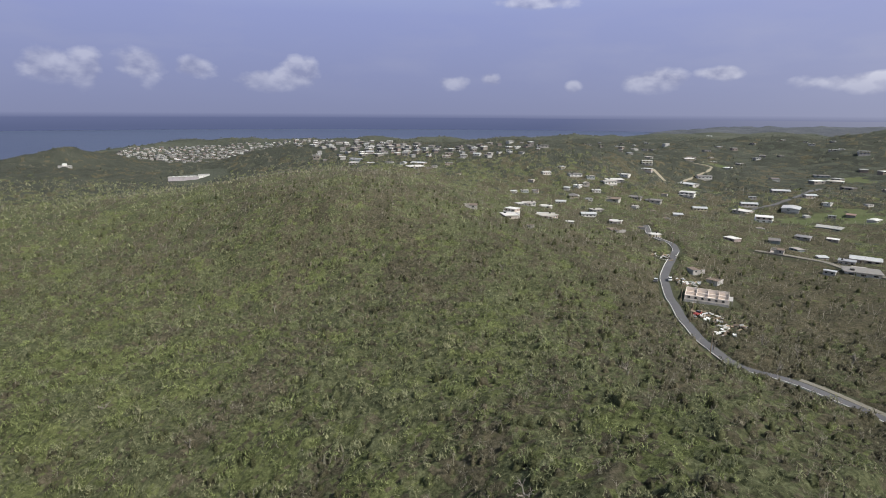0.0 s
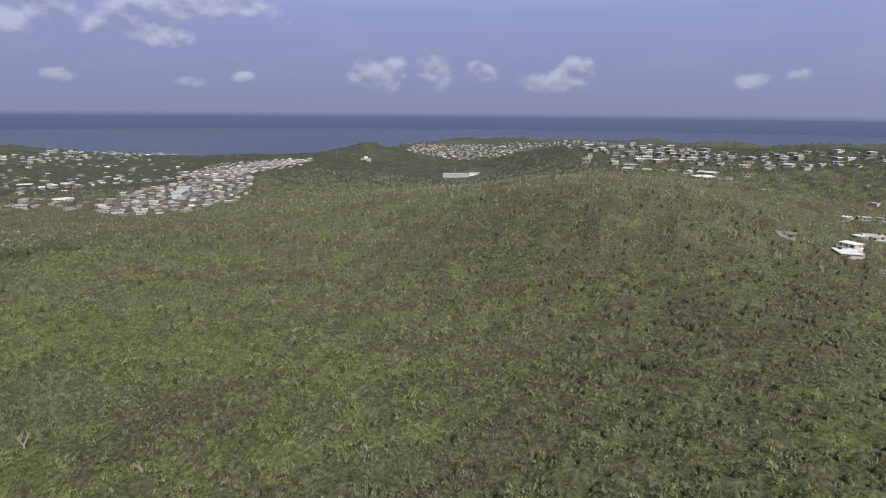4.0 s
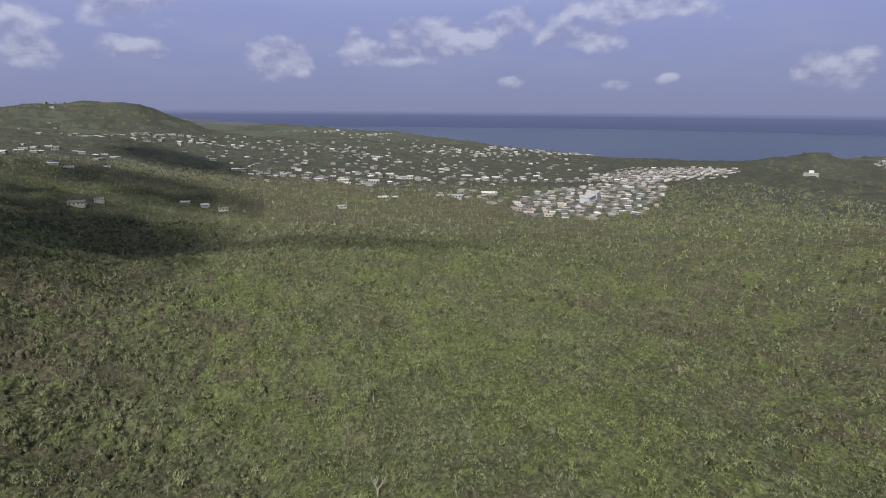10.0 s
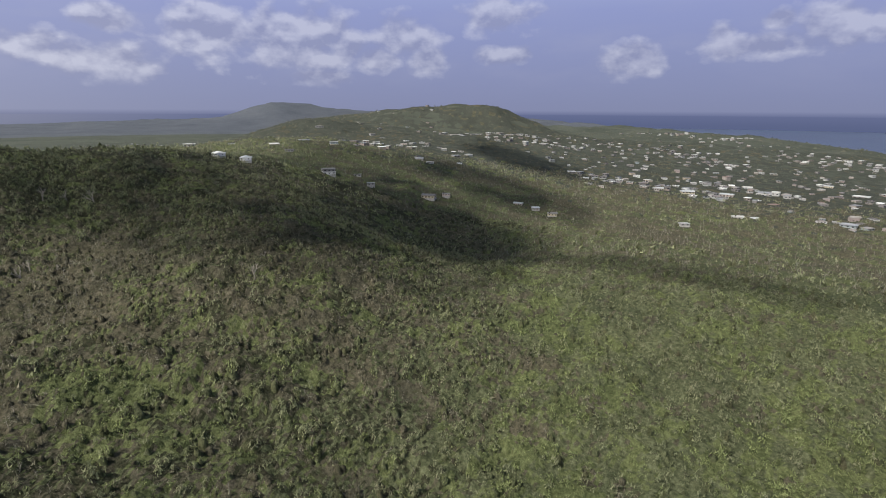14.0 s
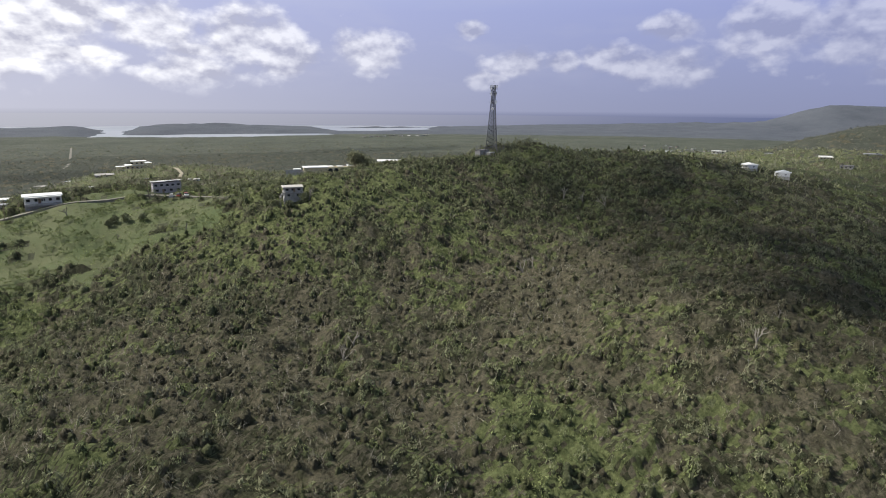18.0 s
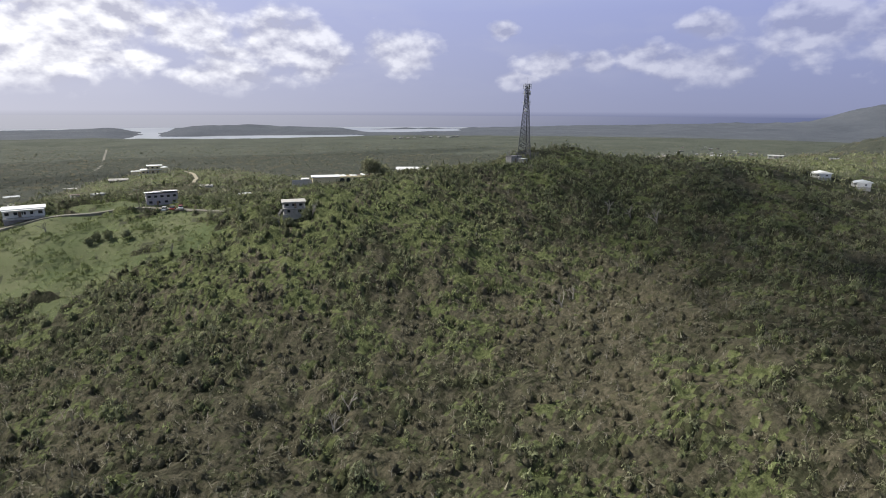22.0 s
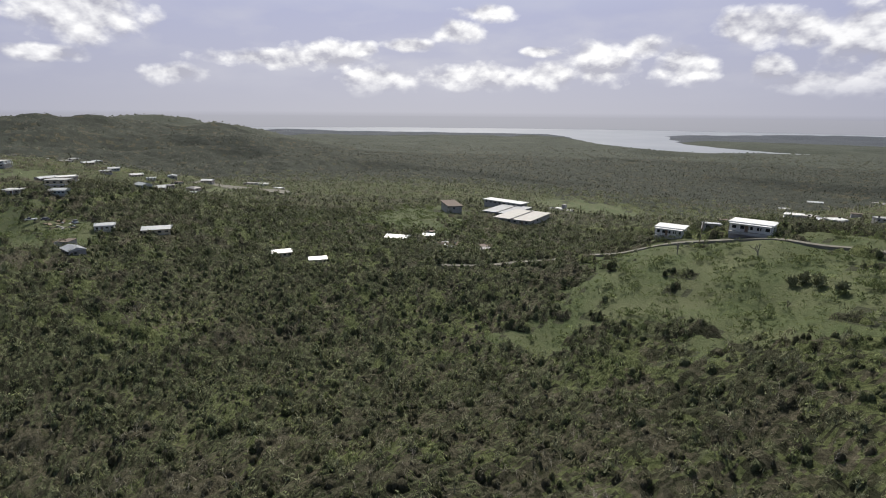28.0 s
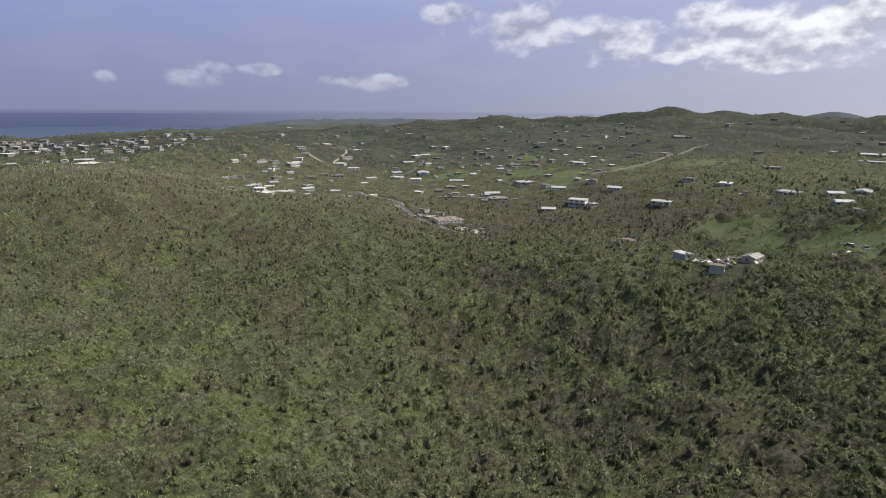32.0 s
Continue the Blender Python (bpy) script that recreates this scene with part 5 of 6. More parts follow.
    for k in range(9):
        a = -15 + k * 1.9
        bm = bmesh.new()
        box(bm, 0, -4.4, 0, 1.7, 4.4 - r.uniform(0, 4), 0.12)
        sheet = part("roof_sheet", bm, M_WHITE if k % 3 else M_RUST, e, "torn curled roof sheet")
        sheet.matrix_basis = pose(a, 0, 3.15 + r.uniform(0.0, 0.25), r.uniform(-6, 6), r.uniform(-7, 4), r.uniform(-4, 4))
    # dark panels on the solid wall stand in for the shade inside open arches
    for k in range(5):
        cx = -12.8 + k * 3.3
        bm = bmesh.new()
        outer = []
        for j in range(9):
            t = math.pi * j / 8
            outer.append((cx + 1.25 * math.cos(t), 1.5 + 1.1 * math.sin(t)))
        pts = [(cx + 1.25, 0.0)] + outer + [(cx - 1.25, 0.0)]
        fr = [bm.verts.new((px, 4.08, pz)) for px, pz in pts]
        bk = [bm.verts.new((px, 3.98, pz)) for px, pz in pts]
        bm.faces.new(fr)
        for j in range(len(pts)):
            bm.faces.new([fr[j], fr[(j + 1) % len(pts)], bk[(j + 1) % len(pts)], bk[j]])
        part("arch", bm, M_GLASS, e, "dark panel painted as a shaded arch opening")
    windows(e, 9, 8, 1.0, 2, sides=(-1,), ends=False)
    boxed("side_wall", (15.2, 2.0, -2, 25, 2.3, 2.0), M_CONCRETE, e, "grey boundary wall")
    boxed("annex", (16.5, -2.5, -1.0, 20.5, 1.9, 2.4), M_WHITE, e)
    return e


def long_bungalow(x, y, rot, w, label):
    e = thing("bungalow", x, y, at_ground(x, y, 7) + 0.1, rot, label, "house", "ridge bungalows")
    plinth(e, w, 8)
    walls(e, w, 8, 0, 3.0, M_WHITE)
    slab_roof(e, w, 8, 3.0, M_WHITE, 0.6)
    windows(e, w, 8, 0.9, 5, sills=True)
    door(e, w * 0.1, 4.0)
    boxed("veranda_floor", (-w / 2, 4.05, -0.8, w / 2, 6.0, 0.05), M_CONCRETE, e)
    for k in range(5):
        px = -w / 2 + 0.2 + k * (w - 0.6) / 4
        boxed("post", (px, 5.7, 0.05, px + 0.2, 5.9, 2.8), M_WHITE, e)
    boxed("veranda_roof", (-w / 2, 4.65, 2.8, w / 2, 6.2, 2.98), M_WHITE, e)
    return e


def villa():
    x, y = -111, -494
    e = thing("villa", x, y, at_ground(x, y, 12) + 0.6, 5, "cream hilltop villa with round corner, columns and white roof terraces", "house")
    plinth(e, 22, 13, 5)
    boxed("main_block", (-9, -5, 0, 9, 5, 3.4), M_CREAM, e)
    boxed("upper_block", (-7, -4, 3.7, 4, 4, 6.6), M_CREAM, e)
    boxed("roof", (-7.6, -4.6, 6.6, 4.6, 4.6, 6.9), M_WHITE, e)
    boxed("terrace", (-9.6, -5.6, 3.4, 9.6, 6.6, 3.69), M_WHITE, e)
    boxed("wing", (9.1, -3, -0.5, 16, 3, 2.4), M_CREAM, e)
    boxed("wing_roof", (9.0, -3.5, 2.4, 16.5, 3.5, 2.65), M_WHITE, e)
    bm = bmesh.new()
    bmesh.ops.create_cone(bm, cap_ends=True, segments=14, radius1=3.0, radius2=3.0, depth=5.2, matrix=Matrix.Translation((-8.5, 4.0, 2.6)))
    part("round_corner", bm, M_CREAM, e)
    bm = bmesh.new()
    bmesh.ops.create_cone(bm, cap_ends=True, segments=14, radius1=3.5, radius2=0.4, depth=1.0, matrix=Matrix.Translation((-8.5, 4.0, 5.75)))
    part("round_roof", bm, M_WHITE, e)
    for k in range(6):
        px = -4.0 + k * 2.4
        boxed("column", (px, 6.1, 0, px + 0.3, 6.4, 3.4), M_WHITE, e)
    windows(e, 18, 10, 1.0, 5)
    windows(e, 11, 8, 4.6, 3)
    return e


def hill_house(x, y, rot, label, mat):
    e = thing("hill_house", x, y, at_ground(x, y, 6) + 0.3, rot, label, "house", "houses on the dark ridge")
    plinth(e, 11, 9, 4)
    walls(e, 11, 9, 0, 3.2, M_WHITE)
    gable_roof(e, 9, 11, 3.2, mat, 1.7, 0.8, 1.2)
    windows(e, 11, 9, 1.1, 3, sills=True)
    door(e, 0, 4.5)
    porch(e, 8, 9, 0, 2.2, 2.7, 4, M_WHITE)
    return e


ridge_house().scale = (0.85, 0.85, 0.85)
slope_house().scale = (0.74, 0.74, 0.74)
arcade_house().scale = (0.85, 0.85, 0.85)
long_bungalow(-89, -228, 12, 13, "long white bungalow with a veranda beside the lane")
long_bungalow(-59, -228, 18, 10, "low white flat-roofed bungalow by the field")
long_bungalow(-251, -232, -20, 15, "grey-white bungalow on the saddle below the mast")
villa()
hill_house(-471, -148, 40, "white house with a veranda on the dark ridge", M_METAL).scale = (0.66, 0.66, 0.66)
hill_house(-462, -164, 60, "white-roofed house at the edge of the dark ridge", M_WHITE).scale = (0.66, 0.66, 0.66)
hill_house(-566, -382, 30, "pale box-like house beyond the saddle", M_ROOF)


# ---- the white-roofed shell beside the winding road ----
def roofless_store():
    x, y = 121, 229
    e = thing("roofless_store", x, y, at_ground(x, y, 13) + 0.2, -28, "large pinkish-white roofless concrete shell beside the winding road", "building")
    plinth(e, 25, 17, 4)
    boxed("floor_slab", (-12, -8, 0.0, 12, 8, 0.2), M_PINK, e, "pale pink concrete slab")
    for dims in ((-12.3, -8.3, 0, 12.3, -8.01, 2.6), (-12.3, 8.01, 0, 12.3, 8.3, 3.0), (-12.3, -8, 0, -12.01, 8, 3.0), (12.01, -8, 0, 12.3, 8, 2.2)):
        boxed("outer_wall", dims, M_PINK, e)
    for px in (-6, 0.5, 6.5):
        boxed("inner_wall", (px, -8.0, 0.2, px + 0.25, 8.0, 2.2), M_PINK, e)
    boxed("inner_wall", (-12.0, 1.2, 0.2, 12.0, 1.45, 2.0), M_PINK, e)
    boxed("porch_roof", (12.4, -8, 2.2, 14.4, 1, 2.4), M_CONCRETE, e)
    for k in range(3):
        boxed("post", (14.0, -7.8 + 4.1 * k, -1.5, 14.25, -7.55 + 4.1 * k, 2.2), M_CONCRETE, e)
    for k in range(6):
        boxed("window", (-10.5 + 3.8 * k, -8.36, 0.9, -9.1 + 3.8 * k, -8.0, 1.9), M_GLASS, e)
    return e


roofless_store().scale = (0.72, 0.74, 0.75)
for hx, hy, hr, hm, hl in ((134, 268, 10, None, "roofless block house with fallen rafters near the road bend"), (47, 33, -20, M_LILAC, "grey wrecked house with a torn roof among bare trees"), (136, 252, 40, None, "collapsed concrete house beside the road")):
    e = ruined_house(hl, hm)
    e.matrix_basis = pose(hx, hy, at_ground(hx, hy, 4) + 0.2, 0, 0, hr) @ Matrix.Diagonal((0.68, 0.68, 0.68, 1))
for hx, hy, hr, hk in ((38, 19, 15, 4), (53, 13, -5, 7), (84, 46, 20, 4), (90, 52, 60, 0)):
    CLEAR.append((hx, hy, 8))
    copy_thing(HOUSES[hk], pose(hx, hy, ground_z(hx, hy) + 0.5, 0, 0, hr) @ Matrix.Diagonal((0.55, 0.55, 0.55, 1)))


# ---- the school-like sheds on the southern field ----
def big_shed(x, y, rot, w, d, h, label, ridges=2, roof=M_ROOF):
    e = thing("warehouse", x, y, at_ground(x, y, 12) - 0.2, rot, label, "warehouse", "sheds on the field")
    plinth(e, w, d, 5)
    walls(e, w, d, 0, h, M_CONCRETE)
    bm = bmesh.new()
    box(bm, -w / 2 - 1.0, -d / 2 - 1.0, h, w / 2 + 1.0, d / 2 + 1.0, h + 0.35)
    part("roof", bm, roof, e, "broad flat roof")
    for k in range(ridges):
        px = -w / 2 + (k + 1) * w / (ridges + 1)
        boxed("roof_beam", (px - 0.5, -d / 2 - 0.9, h + 0.352, px + 0.5, d / 2 + 0.9, h + 0.8), M_CONCRETE, e)
    windows(e, w, d, h - 1.9, int(w / 4))
    door(e, w * 0.2, -d / 2)
    door(e, -w * 0.3, d / 2)
    CLEAR.append((x, y, max(w, d) * 0.55))
    return e


big_shed(84, -292, 20, 25, 34, 2.7, "wide low warehouse with a pale flat roof on the field", 1)
big_shed(108, -301, 20, 22, 32, 2.7, "second bay of the low warehouse, with a pale roof", 1)
big_shed(128, -318, 10, 34, 9, 4.4, "long white-roofed hall behind the warehouse", 0, M_WHITE)
big_shed(132, -268, -25, 26, 9, 5.0, "dark-walled hall with a grey flat roof on the field", 0, M_RUST)
e = thing("concrete_block", 110, -366, at_ground(110, -366, 5), 10, "wrecked concrete blockhouse amid scattered white debris", "ruin")
boxed("base", (-7, -4, -3, 7, 4, 0.7), M_CONCRETE, e)
boxed("turret", (-1.5, -1.5, 0.7, 1.5, 1.5, 4.6), M_CONCRETE, e)
boxed("fallen_slab", (3, -3, 0.7, 7.5, 2, 1.2), M_WHITE, e)


def factory():
    x, y = -304, 692
    at_ground(x, y, 20)
    e = thing("factory", x, y, ground_z(x, y) - 0.2, 20, "white factory hall with low wings far off in the scrub", "factory")
    e.scale = (0.58, 0.58, 0.5)
    boxed("hall", (0, -9, -6, 22, 9, 6.5), M_WHITE, e)
    boxed("hall_roof", (-0.8, -9.8, 6.5, 22.8, 9.8, 7.0), M_CONCRETE, e)
    boxed("wing", (-60, -12, -6, -0.2, 8, 3.0), M_LILAC, e)
    boxed("wing_roof", (-60.6, -12.6, 3.0, -0.9, 8.6, 3.5), M_CONCRETE, e)
    for px in (-52, -40, -28, -16):
        boxed("roof_vent", (px, -8, 3.502, px + 4, 4, 4.6), M_METAL, e)
    boxed("annex", (-34, 8.2, -6, -6, 20, 2.2), M_LILAC, e)
    boxed("annex_roof", (-34.5, 8.7, 2.2, -5.5, 20.5, 2.6), M_METAL, e)
    windows(e, 44, 18, 1.2, 9, sides=(-1,), ends=False)
    CLEAR.append((x, y, 36))


factory()
e = thing("headland_villa", -640, 940, at_ground(-640, 940, 12) + 2, 15, "white villa with a tower room below the green headland", "house")
e.scale = (0.68, 0.68, 0.68)
boxed("block", (-14, -6, -6, 14, 6, 5), M_CONCRETE, e)
boxed("tower_room", (-4, -4, 5, 4, 4, 10), M_WHITE, e)
boxed("roof", (-14.6, -6.6, 5, -4.1, 6.6, 5.5), M_ROOF, e)
windows(e, 28, 12, 1.5, 7)
e = thing("red_roofed_hall", -560, 960, at_ground(-560, 960, 12) + 1, 15, "long hall with a faded red roof near the coast", "hall")
boxed("wall", (-16, -7, -6, 16, 7, 4), M_WHITE, e)
gable_roof(e, 32, 14, 4, M_RED, 3.0, 0.8, 3.0)
windows(e, 32, 14, 1.5, 7)


e = thing("estate_school", -532, 434, at_ground(-532, 434, 16) + 0.4, 128, "long pale-blue two-part building beside a lawn in the estate", "building")
boxed("wing", (-20, -5, -3, 5, 5, 4.2), M_PALEBLUE, e)
boxed("hall", (5.1, -6, -3, 19, 6, 6.0), M_PALEBLUE, e)
boxed("wing_roof", (-20.5, -5.5, 4.2, 5.0, 5.5, 4.5), M_CONCRETE, e)
boxed("hall_roof", (4.8, -6.5, 6.0, 19.5, 6.5, 6.4), M_CONCRETE, e)
windows(e, 36, 12.2, 1.4, 8, ends=False)


# ---- radio mast ----
def radio_mast():
    x, y = -319.5, -237
    zb = at_ground(x, y, 7)
    e = thing("radio_mast", x, y, zb, 20, "tall grey lattice radio mast with aerials, standing on the hilltop", "radio mast")
    H, b, t = 38.0, 3.5, 1.2
    corner = lambda k, z: Vector(((b + (t - b) * min(z / 30.0, 1.0)) * (1, -1, 0)[k] , (b + (t - b) * min(z / 30.0, 1.0)) * (-0.6, -0.6, 1.1)[k], z))
    for k in range(3):
        bm = bmesh.new()
        zs = [0, 10, 20, 30, H]
        for z0, z1 in zip(zs, zs[1:]):
            bar(bm, corner(k, z0 - (1.5 if z0 == 0 else 0)), corner(k, z1), 0.24 - 0.02 * (z0 / 15), 6)
        part("leg", bm, M_STEEL, e)
    levels = [0.0]
    while levels[-1] < H - 2.0:
        levels.append(levels[-1] + 2.6 - 0.03 * levels[-1])
    for j in range(len(levels) - 1):
        for k in range(3):
            bm = bmesh.new()
            a, c = corner(k, levels[j]), corner((k + 1) % 3, levels[j + 1])
            bar(bm, a, c, 0.13)
            bar(bm, corner((k + 1) % 3, levels[j]), corner(k, levels[j + 1]), 0.13)
            bar(bm, corner(k, levels[j + 1]), c, 0.065)
            part("brace", bm, M_STEEL, e)
    for z, n, s in ((36.6, 6, 2.6), (33.0, 4, 2.2), (28.0, 4, 2.0)):
        bm = bmesh.new()
        for k in range(3):
            bar(bm, (corner(k, z).x * 2.0, corner(k, z).y * 2.0, z), (corner((k + 1) % 3, z).x * 2.0, corner((k + 1) % 3, z).y * 2.0, z), 0.07)
            bar(bm, corner(k, z), (corner(k, z).x * 2.0, corner(k, z).y * 2.0, z), 0.07)
        part("mounting_frame", bm, M_STEEL, e)
        for k in range(n):
            a = 2 * math.pi * k / n + z
            p = boxed("panel_aerial", (-0.17, -0.1, -s / 2, 0.17, 0.1, s / 2), M_ANTENNA, e, "pale upright panel aerial")
            p.matrix_basis = pose(2.1 * math.cos(a), 2.1 * math.sin(a), z, 0, 0, math.degrees(a) + 90)
    for z, a, r in ((24.0, 0.4, 0.9), (20.0, 2.6, 0.7), (28.0, 4.4, 0.6)):
        bm = bmesh.new()
        bmesh.ops.create_cone(bm, cap_ends=True, segments=16, radius1=r, radius2=r * 0.7, depth=0.45)
        d = part("dish", bm, M_ANTENNA, e, "round dish aerial")
        d.matrix_basis = pose(1.6 * math.cos(a), 1.6 * math.sin(a), z, 90, 0, math.degrees(a) + 90)
    bm = bmesh.new()
    for s in (-0.25, 0.25):
        bar(bm, (s, -1.2, 0), (s, -0.55, H), 0.04)
    for k in range(70):
        bar(bm, (-0.25, -1.2 + 0.65 * k / 70, k * 0.6 + 0.3), (0.25, -1.2 + 0.65 * k / 70, k * 0.6 + 0.3), 0.025, 3)
    part("ladder", bm, M_STEEL, e)
    bm = bmesh.new()
    bar(bm, (0, 0, H - 1), (0, 0, H + 2.6), 0.05)
    part("lightning_rod", bm, M_STEEL, e)
    # equipment huts and their yard
    for dx, dy, w, d, h, lab in ((5.5, -2.5, 9, 4.0, 3.2, "pale concrete equipment hut at the foot of the mast"), (5.5, 7.5, 4, 2.6, 2.4, "grey equipment cabinet beside the mast")):
        px, py = x + dx, y + dy
        s = thing("equipment_hut", px, py, at_ground(px, py, 3) + 0.3, 20, lab, "hut", "huts at the mast")
        boxed("wall", (-w / 2, -d / 2, -2.5, w / 2, d / 2, h), M_CONCRETE, s)
        boxed("roof", (-w / 2 - 0.2, -d / 2 - 0.2, h, w / 2 + 0.2, d / 2 + 0.2, h + 0.2), M_ROOF, s)
        door(s, 0.6, d / 2)
    f = thing("fence", x + 3, y + 3, zb, 20, "grey wire fence round the mast yard", "fence")
    for k in range(20):
        a = 2 * math.pi * k / 20
        p0 = (9 * math.cos(a), 8 * math.sin(a))
        bm = bmesh.new()
        bar(bm, (*p0, -3), (*p0, 2.2), 0.06)
        part("post", bm, M_STEEL, f)
    for z in (0.4, 1.2, 2.1):
        bm = bmesh.new()
        for k in range(20):
            a, c = 2 * math.pi * k / 20, 2 * math.pi * (k + 1) / 20
            bar(bm, (9 * math.cos(a), 8 * math.sin(a), z), (9 * math.cos(c), 8 * math.sin(c), z), 0.025, 3)
        part("wire", bm, M_STEEL, f)


radio_mast()


# ---- poles, vehicles, debris ----
def utility_pole(x, y, tilt, rot, h=9.5):
    e = thing("utility_pole", x, y, ground_z(x, y), rot, "weathered wooden utility pole at the roadside", "utility pole", "utility poles")
    e.matrix_basis = pose(x, y, ground_z(x, y), 0, tilt, rot)
    bm = bmesh.new()
    bar(bm, (0, 0, -1.5), (0, 0, h), 0.17, 8, 0.11)
    part("pole", bm, M_WOOD, e)
    boxed("crossarm", (-1.1, -0.07, h - 0.9, 1.1, 0.07, h - 0.74), M_WOOD, e)
    for k in (-0.95, -0.35, 0.35, 0.95):
        boxed("insulator", (k - 0.05, -0.05, h - 0.74, k + 0.05, 0.05, h - 0.52), M_ANTENNA, e)


for px, py, tl, rt in ((98, 196, 9, 30), (108, 226, 3, 40), (144, 320, -2, 30), (88, 160, -4, 70), (118, 118, 2, 60), (-130, -217, 3, 10), (-78, -213, -5, 10), (66, 26, 4, 20)):
    utility_pole(px, py, tl, rt)


def car(x, y, rot, pick_up=False):
    e = thing("car", x, y, ground_z(x, y) + 1.0, rot, "white pick-up truck parked by the debris" if pick_up else "parked saloon car beside the lane", "truck" if pick_up else "car", "parked cars")
    bm = bmesh.new()
    box(bm, -2.2, -0.88, 0.35, 2.2, 0.88, 0.95)
    bmesh.ops.bevel(bm, geom=bm.edges[:], offset=0.12, segments=2, affect="EDGES")
    part("body", bm, M_CAR, e)
    bm = bmesh.new()
    x0, x1 = (-0.1, 1.3) if pick_up else (-1.4, 1.0)
    a = [bm.verts.new(p) for p in ((x0, -0.8, 0.93), (x1 + 0.3, -0.8, 0.93), (x1 + 0.3, 0.8, 0.93), (x0, 0.8, 0.93), (x0 + 0.35, -0.68, 1.5), (x1 - 0.3, -0.68, 1.5), (x1 - 0.3, 0.68, 1.5), (x0 + 0.35, 0.68, 1.5))]
    for f in ((3, 2, 1, 0), (4, 5, 6, 7), (0, 1, 5, 4), (1, 2, 6, 5), (2, 3, 7, 6), (3, 0, 4, 7)):
        bm.faces.new([a[k] for k in f])
    part("cabin_glass", bm, M_GLASS, e)
    boxed("roof", (x0 + 0.3, -0.7, 1.49, x1 - 0.25, 0.7, 1.56), M_CAR, e)
    for wx in (-1.4, 1.4):
        for wy in (-0.85, 0.85):
            bm = bmesh.new()
            bmesh.ops.create_cone(bm, cap_ends=True, segments=12, radius1=0.34, radius2=0.34, depth=0.22, matrix=Matrix.Translation((wx, wy, 0.34)) @ Matrix.Rotation(math.pi / 2, 4, "X"))
            part("wheel", bm, M_TYRE, e)
    CLEAR.append((x, y, 3.2))


for cx, cy, cr, cp in ((-139, -212, 85, False), (-142, -211.5, 80, False), (-145, -211, 95, False), (106, 206, 40, True), (104, 245, 60, False), (110, -10, 20, False), (118, -4, 80, False), (113, 250, 70, False), (118, -32, 30, False), (122, -27, 80, True), (109, -42, 10, False)):
    car(cx, cy, cr, cp)


def debris(x, y, r, n, seed):
    e = thing("debris_pile", x, y, ground_z(x, y), 0, "heap of storm debris, boards and bent sheet metal on bare ground", "debris", "debris heaps")
    q = random.Random(seed)
    for k in range(n):
        a, s = q.uniform(0, 6.28), math.sqrt(q.random()) * r
        w, l = q.uniform(0.3, 1.3), q.uniform(0.8, 3.0)
        dx, dy = s * math.cos(a), s * math.sin(a)
        b = boxed(q.choice(("board", "sheet", "board", "block")), (-l / 2, -w / 2, 0, l / 2, w / 2, q.uniform(0.06, 0.5)), q.choice((M_WOOD, M_RUST, M_WHITE, M_CONCRETE, M_WOOD, M_METAL)), e)
        b.matrix_basis = pose(dx, dy, ground_z(x + dx, y + dy) - ground_z(x, y) + 0.9, q.uniform(-25, 25), q.uniform(-25, 25), q.uniform(0, 180))
    CLEAR.append((x, y, r * 0.8))


for dx, dy, dr, dn, ds in ((109, 205, 6, 40, 1), (113, 194, 6, 30, 2), (121, 250, 6, 34, 3), (107, 186, 4, 14, 4), (44, 24, 5, 26, 5), (112, -356, 12, 26, 6), (-170, -298, 8, 20, 7), (36, -190, 9, 24, 8), (128, 295, 7, 26, 9), (96, 56, 6, 18, 10), (104, 0, 9, 22, 11), (110, -38, 7, 20, 12), (46, 16, 6, 20, 13), (60, 20, 5, 14, 14)):
    debris(dx, dy, dr, dn, ds)


# ---- trees that stand out ----
def tree(x, y, h, spread, seed, leaves, mat, label, trunk=M_TRUNK, name="tree"):
    q = np.random.RandomState(seed)
    e = thing(name, x, y, ground_z(x, y), 0, label, "tree", "single trees")
    bm = bmesh.new()
    tips = []

    def limb(p, d, l, r, depth):
        n = p + d * l
        bar(bm, p, n, r, 5, r * 0.62)
        tips.append(n)
        if depth == 0:
            return
        for _ in range(3 if depth > 1 else 2):
            v = (d + Vector(q.uniform(-0.8, 0.8, 3)) + Vector((0, 0, 0.25))).normalized()
            limb(p + d * l * q.uniform(0.6, 1.0), v, l * q.uniform(0.55, 0.8), r * 0.58, depth - 1)

    limb(Vector((0, 0, -1)), Vector((q.uniform(-0.1, 0.1), q.uniform(-0.1, 0.1), 1)).normalized(), h * 0.42, spread * 0.05 + 0.06, 3)
    part("trunk", bm, trunk, e)
    if leaves:
        t = np.array([tuple(v) for v in tips])
        c = t[q.randint(0, len(t), leaves)] + q.normal(0, spread * 0.13, (leaves, 3))
        V, F = sprays(q, c, np.full(leaves, 0.55), np.full(leaves, 0.75))
        me = bpy.data.meshes.new("crown")
        me.from_pydata(V.tolist(), [], F.tolist())
        me.materials.append(mat)
        new("crown", me).parent = e
    CLEAR.append((x, y, 1.0))


def sprays(q, c, width, length, up=0.55):
    """Triangular leaf sprays at the points c, pointing all ways but mostly up."""
    n = len(c)
    d = q.normal(0, 0.6, (n, 3)) + [0, 0, up]
    d /= np.linalg.norm(d, axis=1)[:, None]
    s = np.cross(d, q.normal(0, 1, (n, 3)))
    s /= np.linalg.norm(s, axis=1)[:, None] + 1e-9
    V = np.empty((n, 3, 3))
    V[:, 0] = c - s * width[:, None] / 2
    V[:, 1] = c + s * width[:, None] / 2
